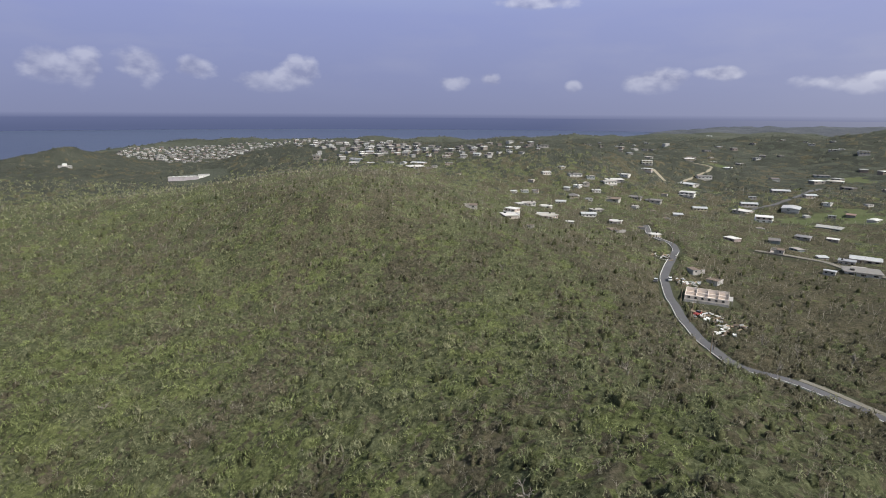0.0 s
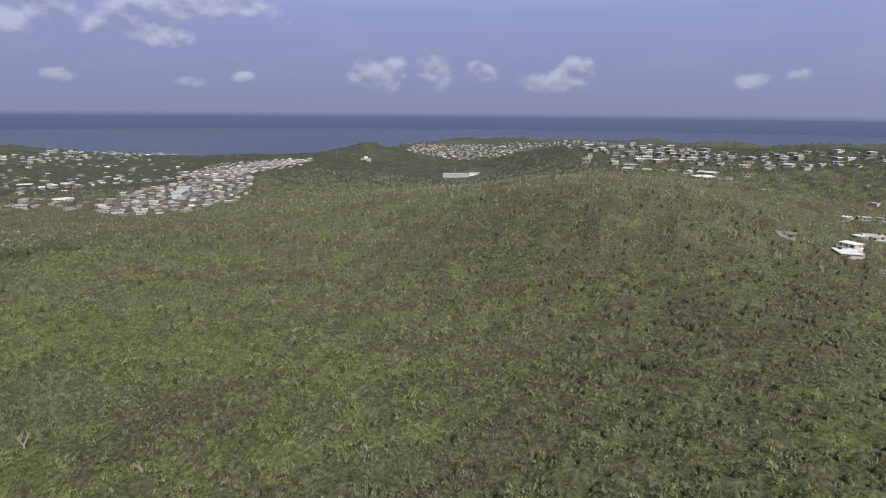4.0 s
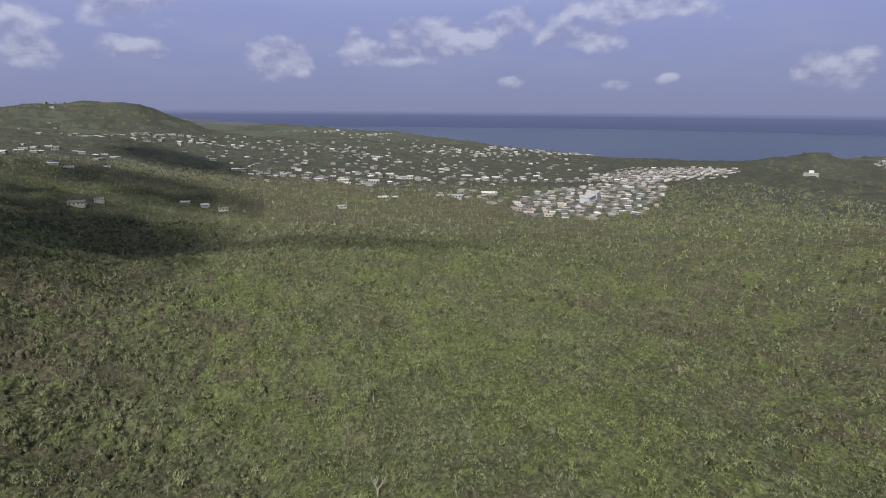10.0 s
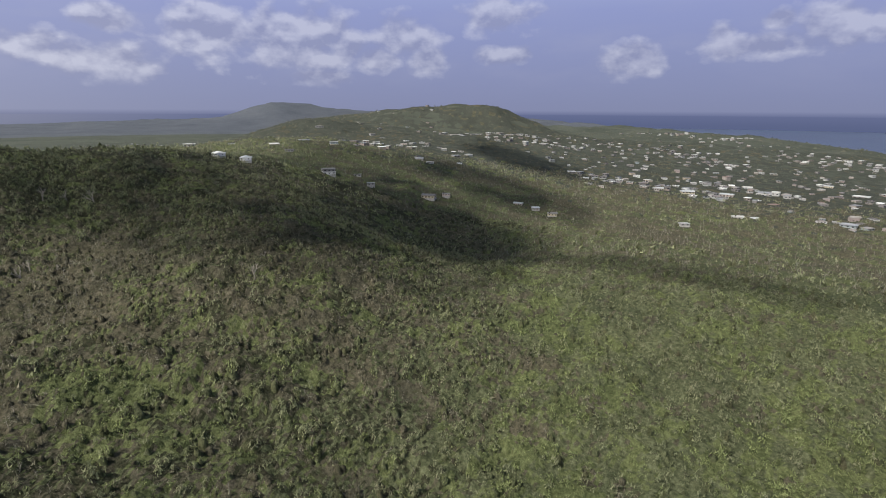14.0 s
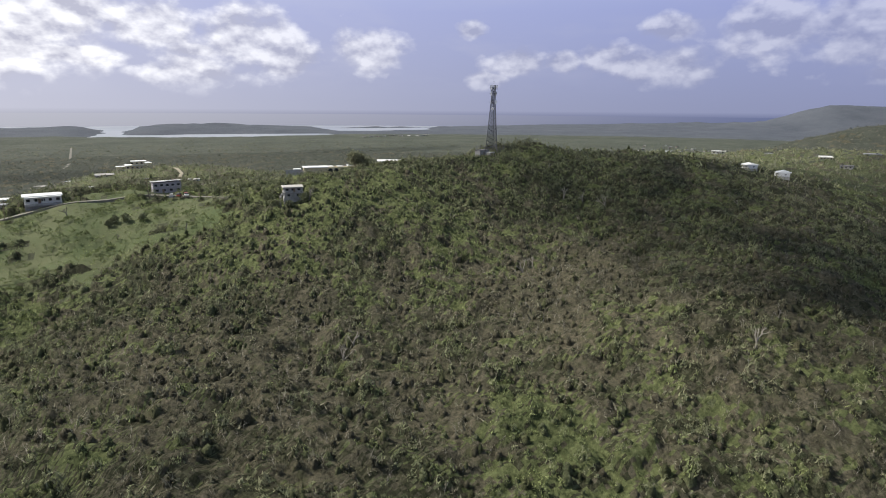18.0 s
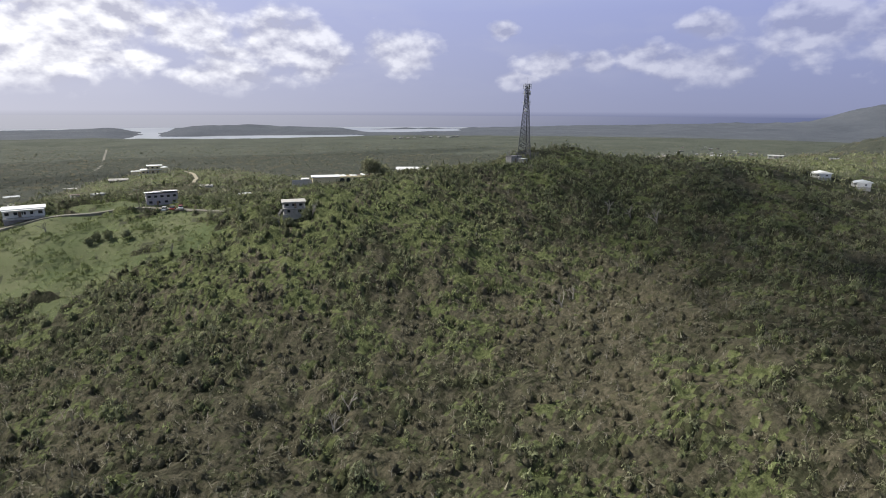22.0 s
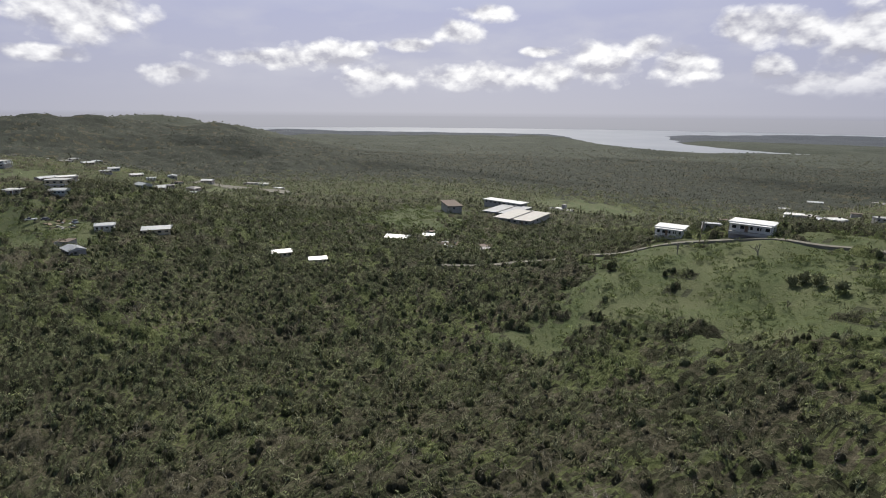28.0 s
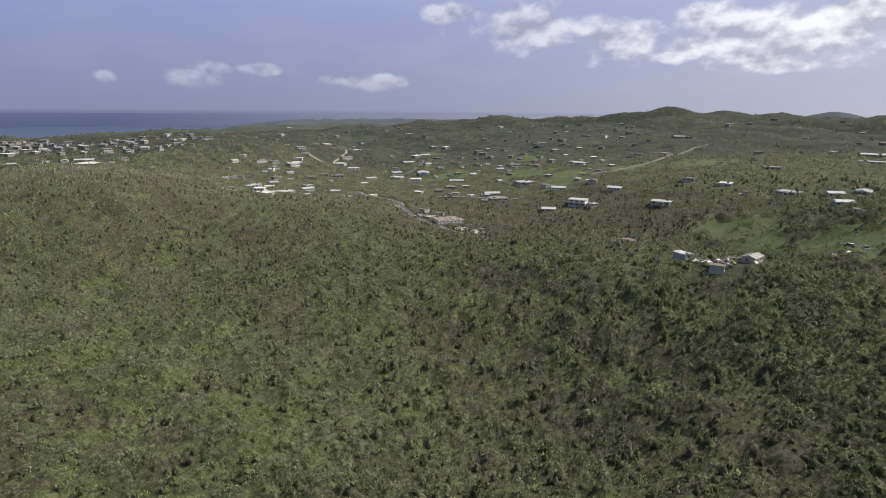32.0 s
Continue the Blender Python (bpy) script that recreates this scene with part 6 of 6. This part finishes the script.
    V[:, 2] = c + d * length[:, None]
    return V.reshape(-1, 3), np.arange(3 * n).reshape(-1, 3)


tree(-221, -203, 12, 9, 1, 2600, M_GREEN, "large dark leafy tree behind the long house")
tree(-229, -207, 9, 7, 2, 1500, M_GREEN, "leafy tree beside the long house")
for k, (tx, ty, th) in enumerate(((-254, -104, 8), (-261, -108, 7), (-262, -97, 6), (-309, -152, 9), (-325, -140, 10), (-318, -148, 8), (-181, -78, 7), (-176, -72, 8), (-188, -158, 7), (-177, -158, 6.5), (-143, -170, 5), (-100, -207, 6), (-119, -182, 4), (-75, -205, 6), (-268, -22, 8), (-176, 104, 7), (-95, 138, 6), (40, 40, 6), (28, 20, 7), (112, 172, 8), (120, 165, 7), (128, 190, 7), (104, 150, 6), (150, 215, 8), (135, 160, 8))):
    tree(tx, ty, th, th * 0.7, 40 + k, 0, None, "bleached leafless tree stripped by the storm", M_BARK, "dead_tree")

snag = random.Random(91)
for k in range(46):
    a, d = snag.uniform(0, 6.283), 60 + 230 * math.sqrt(snag.random())
    tx, ty, th = -120 + d * math.cos(a), d * math.sin(a), snag.uniform(3.5, 6.5)
    tree(tx, ty, th, th * 0.8, 140 + k, 0, None, "bare white snag standing out of the scrub", M_BARK, "dead_tree")

for k, (tx, ty, th) in enumerate(((-186, -157, 4.2), (-180, -156, 3.6), (-175, -159, 4.4), (-191, -161, 4.0), (-174, -167, 4.6), (-193, -168, 3.8), (-150, -224, 3.6), (-126, -237, 4.0), (-198, -199, 4.4), (-206, -197, 3.8), (-222, -196, 4.2), (-118, -194, 3.4), (-121.5, -192.5, 3.8), (-115.8, -192, 3.0), (-128, -190, 3.2))):
    tree(tx, ty, th, th * 1.1, 300 + k, 420, M_GREEN, "leafy green shrub crowding the ridge houses", M_TRUNK, "shrub")


# ---- scrub that covers the hills ----
G = np.random.RandomState(77)
cell = 20.0
clear_grid = {}
for cx, cy, cr in CLEAR:
    for gx in range(int((cx - cr) // cell), int((cx + cr) // cell) + 1):
        for gy in range(int((cy - cr) // cell), int((cy + cr) // cell) + 1):
            clear_grid.setdefault((gx, gy), []).append((cx, cy, cr))


def free_of_things(x, y):
    keep = np.ones(len(x), bool)
    kx, ky = np.floor(x / cell).astype(int), np.floor(y / cell).astype(int)
    order = {}
    for k, key in enumerate(zip(kx.tolist(), ky.tolist())):
        if key in clear_grid:
            order.setdefault(key, []).append(k)
    for key, ks in order.items():
        ks = np.array(ks)
        for cx, cy, cr in clear_grid[key]:
            keep[ks] &= (x[ks] - cx) ** 2 + (y[ks] - cy) ** 2 > cr * cr
    return keep


def lumps(x, y, size, seed, low, high, share=1.0):
    """Rounded hummocks, one to a jittered cell of the given size."""
    ix, iy = np.floor(x / size), np.floor(y / size)
    z = np.zeros(np.shape(x))

    def roll(a, b, k):
        return np.mod(np.sin(a * 127.1 + b * 311.7 + k * 74.7 + seed) * 43758.5453, 1.0)

    for i in (-1, 0, 1):
        for j in (-1, 0, 1):
            a, b = ix + i, iy + j
            px, py = (a + 0.1 + 0.8 * roll(a, b, 1)) * size, (b + 0.1 + 0.8 * roll(a, b, 2)) * size
            wide = size * (0.5 + 0.45 * roll(a, b, 3))
            h = np.where(roll(a, b, 5) < share, low + (high - low) * roll(a, b, 4) ** 1.6, 0.0)
            z = np.maximum(z, h * np.maximum(1 - ((x - px) ** 2 + (y - py) ** 2) / wide ** 2, 0.0) ** 0.7)
    return z


def canopy(x, y):
    """Height of the vine cover over the ground."""
    rad = np.hypot(x + 105, y + 5)
    near, far = smooth(520, 260, rad), smooth(260, 620, rad)
    bushy = smooth(-0.8, 0.9, waves(x, y, 60, 83) + 0.5 * waves(x, y, 23, 84) + 0.9 * smooth(60, -60, y) - 0.3)
    z = 0.25 + near * (lumps(x, y, 3.3, 3, 0.2, 1.6) + lumps(x, y, 5.6, 8, 0.4, 2.1, 0.8) * bushy)
    return z + far * lumps(x, y, 10.0, 5, 0.5, 3.0, 0.85)


def spots(r0, r1, step, wild=0.5):
    """Jittered grid points of a ring of land round the hills."""
    n = int(2 * r1 / step) + 1
    gx, gy = np.meshgrid(np.arange(n) * step - r1, np.arange(n) * step - r1)
    x, y = gx.ravel() + G.uniform(-wild, wild, gx.size) * step, gy.ravel() + G.uniform(-wild, wild, gx.size) * step
    rad = np.hypot(x, y)
    ok = (rad >= r0) & (rad < r1)
    x, y = x[ok] - 105, y[ok] - 5
    ok = (grassy(x, y) < 0.06) & (shore(x, y) > 10)
    x, y = x[ok], y[ok]
    ok = np.ones(len(x), bool)
    for cx, cy, rx, ry, a, left in BUILT:
        ok &= (oval(x, y, cx, cy, rx, ry, a) < 0) | (G.random_sample(len(x)) < left)
    x, y = x[ok], y[ok]
    ok = free_of_things(x, y)
    return x[ok], y[ok]


def dryness(x, y):
    """How storm-stripped the scrub is, from fresh to bare."""
    d = 0.20 * waves(x, y, 75, 61) + 0.26 * waves(x, y, 24, 62) + 0.22 * waves(x, y, 9, 65) + 0.12 * waves(x, y, 230, 63)
    for cx, cy, r, a in ((-60, 420, 130, 0.5), (-150, -80, 45, 0.55), (-90, -115, 50, 0.5), (-262, -105, 22, 0.9), (-235, -60, 60, 0.35), (-280, 0, 60, 0.3), (170, 230, 90, 0.7), (150, 120, 80, 0.5), (-205, 240, 30, 0.5), (-138, 122, 16, 0.9), (-20, 20, 60, 0.2), (-200, 160, 60, -0.5), (-330, 220, 80, -0.45), (-300, 120, 60, -0.3), (-190, -140, 40, -0.6), (-330, -230, 90, -0.3), (0, -70, 60, -0.35), (30, 150, 60, -0.35), (-20, -150, 60, -0.2), (-45, -32, 42, 0.35), (-205, -65, 18, 0.55), (-240, -89, 16, 0.5), (-192, -42, 14, 0.6), (-215, -30, 30, -0.35), (-500, 250, 160, 0.5), (-600, 100, 200, 0.5), (350, 380, 260, 0.65)):
        d = d + a * np.exp(-((x - cx) ** 2 + (y - cy) ** 2) / (2 * r * r))
    return d


def lushness(x, y):
    """How far bright young vines have taken over."""
    v = 0.5 * waves(x, y, 70, 81) + 0.4 * waves(x, y, 21, 82) + 0.3 * waves(x, y, 8, 85)
    for cx, cy, r, a in LUSH:
        v = v + a * np.exp(-((x - cx) ** 2 + (y - cy) ** 2) / (2 * r * r))
    return v


LUSH = ((-230, 150, 110, 0.6), (-195, -150, 42, 1.1), (-245, -125, 26, 0.9), (-225, -25, 30, 0.7), (-110, 110, 40, 0.5), (-2, 110, 45, 0.5), (-130, 195, 60, 0.5))


def bushes(x, y, per, wide, tall, leaf_w, leaf_l, wild=0.45, up=0.9):
    """Leaf sprays of many bushes: per sprays each, lying on a rounded crown."""
    n = len(x)
    z = height(x, y) + 0.6 * canopy(x, y)
    size = G.uniform(0.5, 1.4, n) * (1 + 0.2 * waves(x, y, 13, 71))
    a, q = G.uniform(0, 6.283, (n, per)), G.random_sample((n, per)) ** 0.62
    top = 0.7 * np.sqrt(np.maximum(1 - q * q, 0.0)) + 0.3 * (1 - q)
    deep = G.uniform(0.78, 1.06, (n, per))
    sx, sz = (wide * size)[:, None] * deep, (tall * size)[:, None] * deep
    c = np.stack([x[:, None] + sx * q * np.cos(a), y[:, None] + sx * q * np.sin(a), z[:, None] + sz * (0.22 + 0.78 * top)], -1).reshape(-1, 3)
    face = np.stack([(0.35 + q) * np.cos(a), (0.35 + q) * np.sin(a), 0.3 + 0.6 * top], -1).reshape(-1, 3)
    face /= np.linalg.norm(face, axis=1)[:, None]
    face += G.normal(0, wild, face.shape)
    face /= np.linalg.norm(face, axis=1)[:, None]
    d = G.normal(0, 0.4, face.shape) + [0, 0, up]
    d -= face * (d * face).sum(1)[:, None]
    d /= np.linalg.norm(d, axis=1)[:, None] + 1e-9
    s = np.cross(d, face)
    m = np.repeat(size, per)
    w, l = (leaf_w * m * G.uniform(0.6, 1.4, n * per))[:, None], (leaf_l * m * G.uniform(0.6, 1.4, n * per))[:, None]
    V = np.stack([c - s * w / 2 - d * l * 0.3, c + s * w / 2 - d * l * 0.3, c + d * l * 0.7], 1)
    return V.reshape(-1, 3), np.arange(3 * n * per).reshape(-1, 3)


def mounds(x, y, wide, tall, rings=2, raised=0.0):
    """The dense inner crown of each bush: an uneven faceted mound."""
    n = len(x)
    z = height(x, y) + raised * canopy(x, y)
    size = G.uniform(0.6, 1.3, n) * (1 + 0.2 * waves(x, y, 13, 71))
    turn = G.uniform(0, 6.283, n)
    levels = ((1.0, -0.05, 0.0), (0.78, 0.6, 0.785)) if rings == 2 else ((1.0, -0.05, 0.0),)
    V = np.empty((n, 4 * rings + 1, 3))
    for k, (rad, up, off) in enumerate(levels):
        for j in range(4):
            a = turn + off + 1.5708 * j + G.uniform(-0.3, 0.3, n)
            q = wide * size * rad * G.uniform(0.65, 1.3, n)
            V[:, 4 * k + j] = np.stack([x + q * np.cos(a), y + q * np.sin(a), z + tall * size * up * G.uniform(0.75, 1.25, n)], -1)
    V[:, -1] = np.stack([x + G.normal(0, 0.2, n) * wide, y + G.normal(0, 0.2, n) * wide, z + tall * size], -1)
    f, t = [], 4 * rings
    for j in range(4):
        i = (j + 1) % 4
        if rings == 2:
            f += [(j, i, 4 + j), (i, 4 + i, 4 + j), (4 + j, 4 + i, t)]
        else:
            f += [(j, i, t)]
    F = np.array(f)[None] + (np.arange(n) * (t + 1))[:, None, None]
    return V.reshape(-1, 3), F.reshape(-1, 3)


def twigs(x, y, per, wide, tall, thick):
    """Leafless brush: thin spikes that fan out from each root."""
    n = len(x)
    z = height(x, y)
    size = G.uniform(0.6, 1.3, n)[:, None]
    a, lean = G.uniform(0, 6.283, (n, per)), G.random_sample((n, per)) ** 0.7
    foot = np.stack([x[:, None] + 0.35 * wide * size * np.cos(a), y[:, None] + 0.35 * wide * size * np.sin(a), z[:, None] + 0 * a], -1).reshape(-1, 3)
    up = tall * size * G.uniform(0.5, 1.0, (n, per)) * (1 - 0.35 * lean)
    tip = np.stack([x[:, None] + wide * size * (0.35 + lean) * np.cos(a), y[:, None] + wide * size * (0.35 + lean) * np.sin(a), z[:, None] + up], -1).reshape(-1, 3)
    b = G.uniform(0, 6.283, n * per)
    side = np.stack([np.cos(b), np.sin(b), 0 * b], -1) * thick * G.uniform(0.6, 1.4, n * per)[:, None]
    mid = foot * 0.45 + tip * 0.55
    V = np.stack([foot, mid + side, tip], 1)
    return V.reshape(-1, 3), np.arange(3 * n * per).reshape(-1, 3)


def sow(name, sets, mat, label, category="scrub"):
    V, F, base = [], [], 0
    for v, f in sets:
        V.append(v)
        F.append(f + base)
        base += len(v)
    return soup(name, np.concatenate(V), np.concatenate(F), mat, label, category)


def thin(x, y, share):
    """Leave gaps in the cover."""
    k = G.random_sample(len(x)) < share
    return x[k], y[k]


# a carpet of vines and low growth lies over all the scrub
ring_r = [14.0]
while ring_r[-1] < 1500:
    ring_r.append(ring_r[-1] + max(1.35, 0.0085 * ring_r[-1]))
CR, CA = np.meshgrid(np.array(ring_r), np.linspace(0, 2 * np.pi, 1041)[:-1], indexing="ij")
CA = CA + G.uniform(-0.0018, 0.0018, CA.shape)
CX, CY = -105 + CR * np.cos(CA), -5 + CR * np.sin(CA)
lift = canopy(CX, CY)
for cx, cy, rx, ry, a, left in BUILT:
    lift = np.where(oval(CX, CY, cx, cy, rx, ry, a) > 0, lift * left, lift)
for cx, cy, rx, ry, a in ESTATES:
    lift = np.where(oval(CX, CY, cx, cy, rx, ry, a) > 0, -0.9, lift)
open_grass, coast = smooth(-0.06, 0.1, grassy(CX, CY)), smooth(30, 6, shore(CX, CY))
lift = lift * (1 - open_grass) - 0.7 * open_grass - 2.0 * coast
lift = np.where(free_of_things(CX.ravel(), CY.ravel()).reshape(CX.shape), lift, -0.9)
nC = CX.shape[1]
gi, gj = np.meshgrid(np.arange(CX.shape[0] - 1), np.arange(nC), indexing="ij")
quads = np.stack([gi * nC + gj, (gi + 1) * nC + gj, (gi + 1) * nC + (gj + 1) % nC, gi * nC + (gj + 1) % nC], -1).reshape(-1, 4)
quads = quads[(lift.ravel()[quads] > -0.65).any(1)]
me = bpy.data.meshes.new("vine_carpet")
me.vertices.add(CX.size)
me.vertices.foreach_set("co", np.stack([CX, CY, height(CX, CY) + lift], -1).astype(np.float32).ravel())
me.loops.add(quads.size)
me.loops.foreach_set("vertex_index", quads.astype(np.int32).ravel())
me.polygons.add(len(quads))
me.polygons.foreach_set("loop_start", np.arange(0, quads.size, 4, dtype=np.int32))
me.polygons.foreach_set("use_smooth", np.ones(len(quads), bool))
me.update(calc_edges=True)
for m in (M_CARPET, M_CARPET_FRESH, M_CARPET_DRY, M_CARPET_HAZY, M_CARPET_SHADE):
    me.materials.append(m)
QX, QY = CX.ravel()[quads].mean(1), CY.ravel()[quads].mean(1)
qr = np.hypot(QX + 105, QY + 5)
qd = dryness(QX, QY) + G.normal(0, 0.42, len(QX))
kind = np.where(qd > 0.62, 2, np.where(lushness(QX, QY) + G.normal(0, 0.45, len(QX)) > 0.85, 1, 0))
# many southern faces take the copy with shade in its colour
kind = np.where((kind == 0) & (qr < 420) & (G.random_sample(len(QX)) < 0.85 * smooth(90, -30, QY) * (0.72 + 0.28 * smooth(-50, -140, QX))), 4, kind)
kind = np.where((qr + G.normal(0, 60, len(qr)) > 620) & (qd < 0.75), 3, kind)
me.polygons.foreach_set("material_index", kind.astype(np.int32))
tagged(new("vine_carpet", me), "low tangled vines and regrowth smothering the hills", "scrub", kind="stuff")

ux, uy = thin(*spots(0, 340, 4.2, 0.7), 0.85)
nx, ny = thin(*spots(0, 330, 1.9, 0.8), 0.95)
# leaves crown the hummocks; dips stay bare, darkened carpet showing in the south
crown = canopy(nx, ny) + G.normal(0, 0.25, len(nx)) > 0.5 + 0.35 * smooth(60, -60, ny)
nx, ny = nx[crown], ny[crown]
nd = dryness(nx, ny) + G.normal(0, 0.16, len(nx))
mx, my = thin(*spots(330, 700, 4.4, 0.85), 0.9)
md = dryness(mx, my) + G.normal(0, 0.25, len(mx)) + 0.2
fresh = (nd < 0.3) & (lushness(nx, ny) > 0.75)
dry = (nd > 0.5) & ~fresh
leafy_spots = ~fresh & ~dry
ud = dryness(ux, uy) + G.normal(0, 0.3, len(ux))
ul = ((lushness(ux, uy) < 0.75) | (G.random_sample(len(ux)) < 0.3)) & (G.random_sample(len(ux)) < 0.45 + 0.6 * smooth(80, -40, uy))
ux, uy, ud = ux[ul], uy[ul], ud[ul]
lx, ly, dx, dy, vx, vy = nx[leafy_spots], ny[leafy_spots], nx[dry], ny[dry], nx[fresh], ny[fresh]
tall_green, mid_green = ud < 0.45, md < 0.45
south = ly < 40 + 30 * waves(lx, ly, 40, 86)
# southern bushes given the dark leaf colour in place of real shade
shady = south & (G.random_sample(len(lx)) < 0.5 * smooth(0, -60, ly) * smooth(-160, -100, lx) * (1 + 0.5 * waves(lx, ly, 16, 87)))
south &= ~shady
sow("green_scrub", [bushes(lx[south], ly[south], 17, 0.85, 1.7, 0.19, 0.6, 0.55, 1.4), bushes(lx[~south & ~shady], ly[~south & ~shady], 11, 0.9, 1.3, 0.18, 0.65, 0.5, 1.4), bushes(ux[tall_green], uy[tall_green], 26, 1.1, 2.7, 0.21, 0.75, 0.5, 1.5), bushes(mx[mid_green], my[mid_green], 4, 1.5, 2.4, 0.6, 1.6, 0.5, 1.0)], M_GREEN, "dense dull green scrub regrowing over the hills")
hx, hy = thin(*spots(0, 310, 2.5, 0.95), 0.9)
draped = G.random_sample(len(hx)) < (0.22 + 0.43 * smooth(60, -60, hy)) * (1 + 0.6 * waves(hx, hy, 9, 88))
draped &= grassy(hx, hy) < -0.1
hx, hy = hx[draped], hy[draped]
tone = dryness(hx, hy) + G.normal(0, 0.3, len(hx))
green = tone < 0.48
sow("draped_bushes", [mounds(hx[green], hy[green], 0.85, 1.5, 2, 0.6)], M_CARPET, "bushes draped in green vines, dark on their shaded sides")
sow("withered_bushes", [mounds(hx[~green], hy[~green], 0.85, 1.5, 2, 0.6)], M_CARPET_DRY, "withered brown bushes among the vines")
sow("vine_leaves", [bushes(hx[green], hy[green], 15, 0.95, 1.75, 0.19, 0.55, 0.5, 1.2)], M_LIME, "young leaves on the vine-draped bushes")
sow("withered_leaves", [bushes(hx[~green], hy[~green], 13, 0.95, 1.75, 0.17, 0.6, 0.5, 1.2)], M_DRY, "dry leaves and tendrils on withered bushes")
sx, sy = thin(*spots(0, 420, 5.4, 0.9), 0.42)
sow("dark_shrubs", [mounds(sx, sy, 0.75, 2.0, 2, 0.4), bushes(sx, sy, 16, 0.85, 2.3, 0.2, 0.7, 0.5, 1.6), bushes(lx[shady], ly[shady], 16, 0.85, 1.8, 0.19, 0.6, 0.55, 1.4)], M_SHRUB, "scattered darker shrubs standing out of the vines, and southern bushes coloured dark for shade")
sow("dry_scrub", [twigs(dx, dy, 9, 0.8, 1.9, 0.08), twigs(lx[::2], ly[::2], 3, 0.5, 2.1, 0.055), bushes(dx, dy, 4, 1.1, 1.4, 0.25, 0.9, 0.6), twigs(ux[~tall_green], uy[~tall_green], 16, 1.0, 3.0, 0.09), twigs(mx[~mid_green], my[~mid_green], 5, 1.2, 3.2, 0.2)], M_DRY, "grey-brown leafless scrub stripped by the storm")
sow("vine_scrub", [bushes(vx, vy, 13, 1.1, 1.35, 0.2, 0.7, 0.6, 1.2)], M_LIME, "low bright green vines smothering the scrub")
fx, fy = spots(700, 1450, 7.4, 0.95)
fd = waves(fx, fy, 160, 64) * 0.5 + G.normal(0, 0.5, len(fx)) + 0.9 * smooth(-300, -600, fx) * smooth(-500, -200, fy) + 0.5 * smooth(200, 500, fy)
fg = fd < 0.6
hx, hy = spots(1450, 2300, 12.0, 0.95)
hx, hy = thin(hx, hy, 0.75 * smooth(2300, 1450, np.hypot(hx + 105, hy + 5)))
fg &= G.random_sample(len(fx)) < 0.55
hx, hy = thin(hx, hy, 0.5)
sow("far_woods", [mounds(fx[fg], fy[fg], 2.6, 2.4, 1), bushes(fx[fg], fy[fg], 2, 2.6, 2.6, 0.8, 2.0, 0.6), mounds(hx, hy, 4.0, 2.6, 1)], M_HAZY_LEAF, "distant green woodland on hills and plain, dulled in colour for haze", "woodland")
fb = (fd > 0.6) & (G.random_sample(len(fx)) < 0.7)
sow("stripped_woods", [twigs(fx[fb], fy[fb], 4, 2.0, 4.0, 0.4)], M_STRIPPED, "distant grey-brown woodland stripped of its leaves", "woodland")


def sticks(x, y, h, thick, branches):
    """Leafless stems with a few bent branches, as thin three-sided spikes."""
    n = len(x)
    z = height(x, y)
    hh = h * G.uniform(0.55, 1.35, n)
    foot = np.stack([x, y, z], -1)
    lean = np.stack([G.normal(0, 0.27, n), G.normal(0, 0.27, n), np.ones(n)], -1)
    P = [(foot, foot + lean * hh[:, None], np.full(n, thick))]
    for _ in range(branches):
        p = foot + lean * (hh * G.uniform(0.4, 0.85, n))[:, None]
        d = np.stack([G.normal(0, 0.7, n), G.normal(0, 0.7, n), G.uniform(0.3, 1.0, n)], -1)
        P.append((p, p + d * (hh * G.uniform(0.2, 0.42, n))[:, None], np.full(n, thick * 0.6)))
    a = np.concatenate([p[0] for p in P])
    b = np.concatenate([p[1] for p in P])
    t = np.concatenate([p[2] for p in P])
    m = len(a)
    V = np.empty((m, 4, 3))
    for k in range(3):
        V[:, k] = a + t[:, None] * np.array([math.cos(2.094 * k), math.sin(2.094 * k), 0])
    V[:, 3] = b
    f = np.arange(m)[:, None] * 4
    F = np.concatenate([f + [0, 1, 3], f + [1, 2, 3], f + [2, 0, 3]])
    return V.reshape(-1, 3), F


pickn = (nd > 0.05) & (G.random_sample(len(nx)) < 0.06 + 0.26 * (nd > 0.6))
pickm = G.random_sample(len(mx)) < 0.2 + 0.5 * (md > 0.55)
sow("bare_stems", [sticks(nx[pickn], ny[pickn], 3.2, 0.06, 4), sticks(mx[pickm], my[pickm], 4.6, 0.11, 1)], M_BARK, "bleached bare stems and branches of storm-stripped trees", "dead trees")
# tufts on the open grass
tx, ty = G.uniform(-170, 190, 50000), G.uniform(-330, 60, 50000)
ok = (grassy(tx, ty) > 0.02)
ok[ok] &= free_of_things(tx[ok], ty[ok])
tx, ty = tx[ok], ty[ok]
rank = waves(tx, ty, 17, 91) + 0.6 * waves(tx, ty, 6, 92) > 0.55
sow("grass_tufts", [bushes(tx, ty, 7, 0.7, 0.5, 0.16, 0.55, 0.8), bushes(tx[rank], ty[rank], 12, 1.1, 0.9, 0.3, 0.7, 0.7)], M_LIME, "rough tufts of pasture grass", "grass")

for o in HOUSES + TOWN:
    for c in list(o.children_recursive) + [o]:
        bpy.data.objects.remove(c)
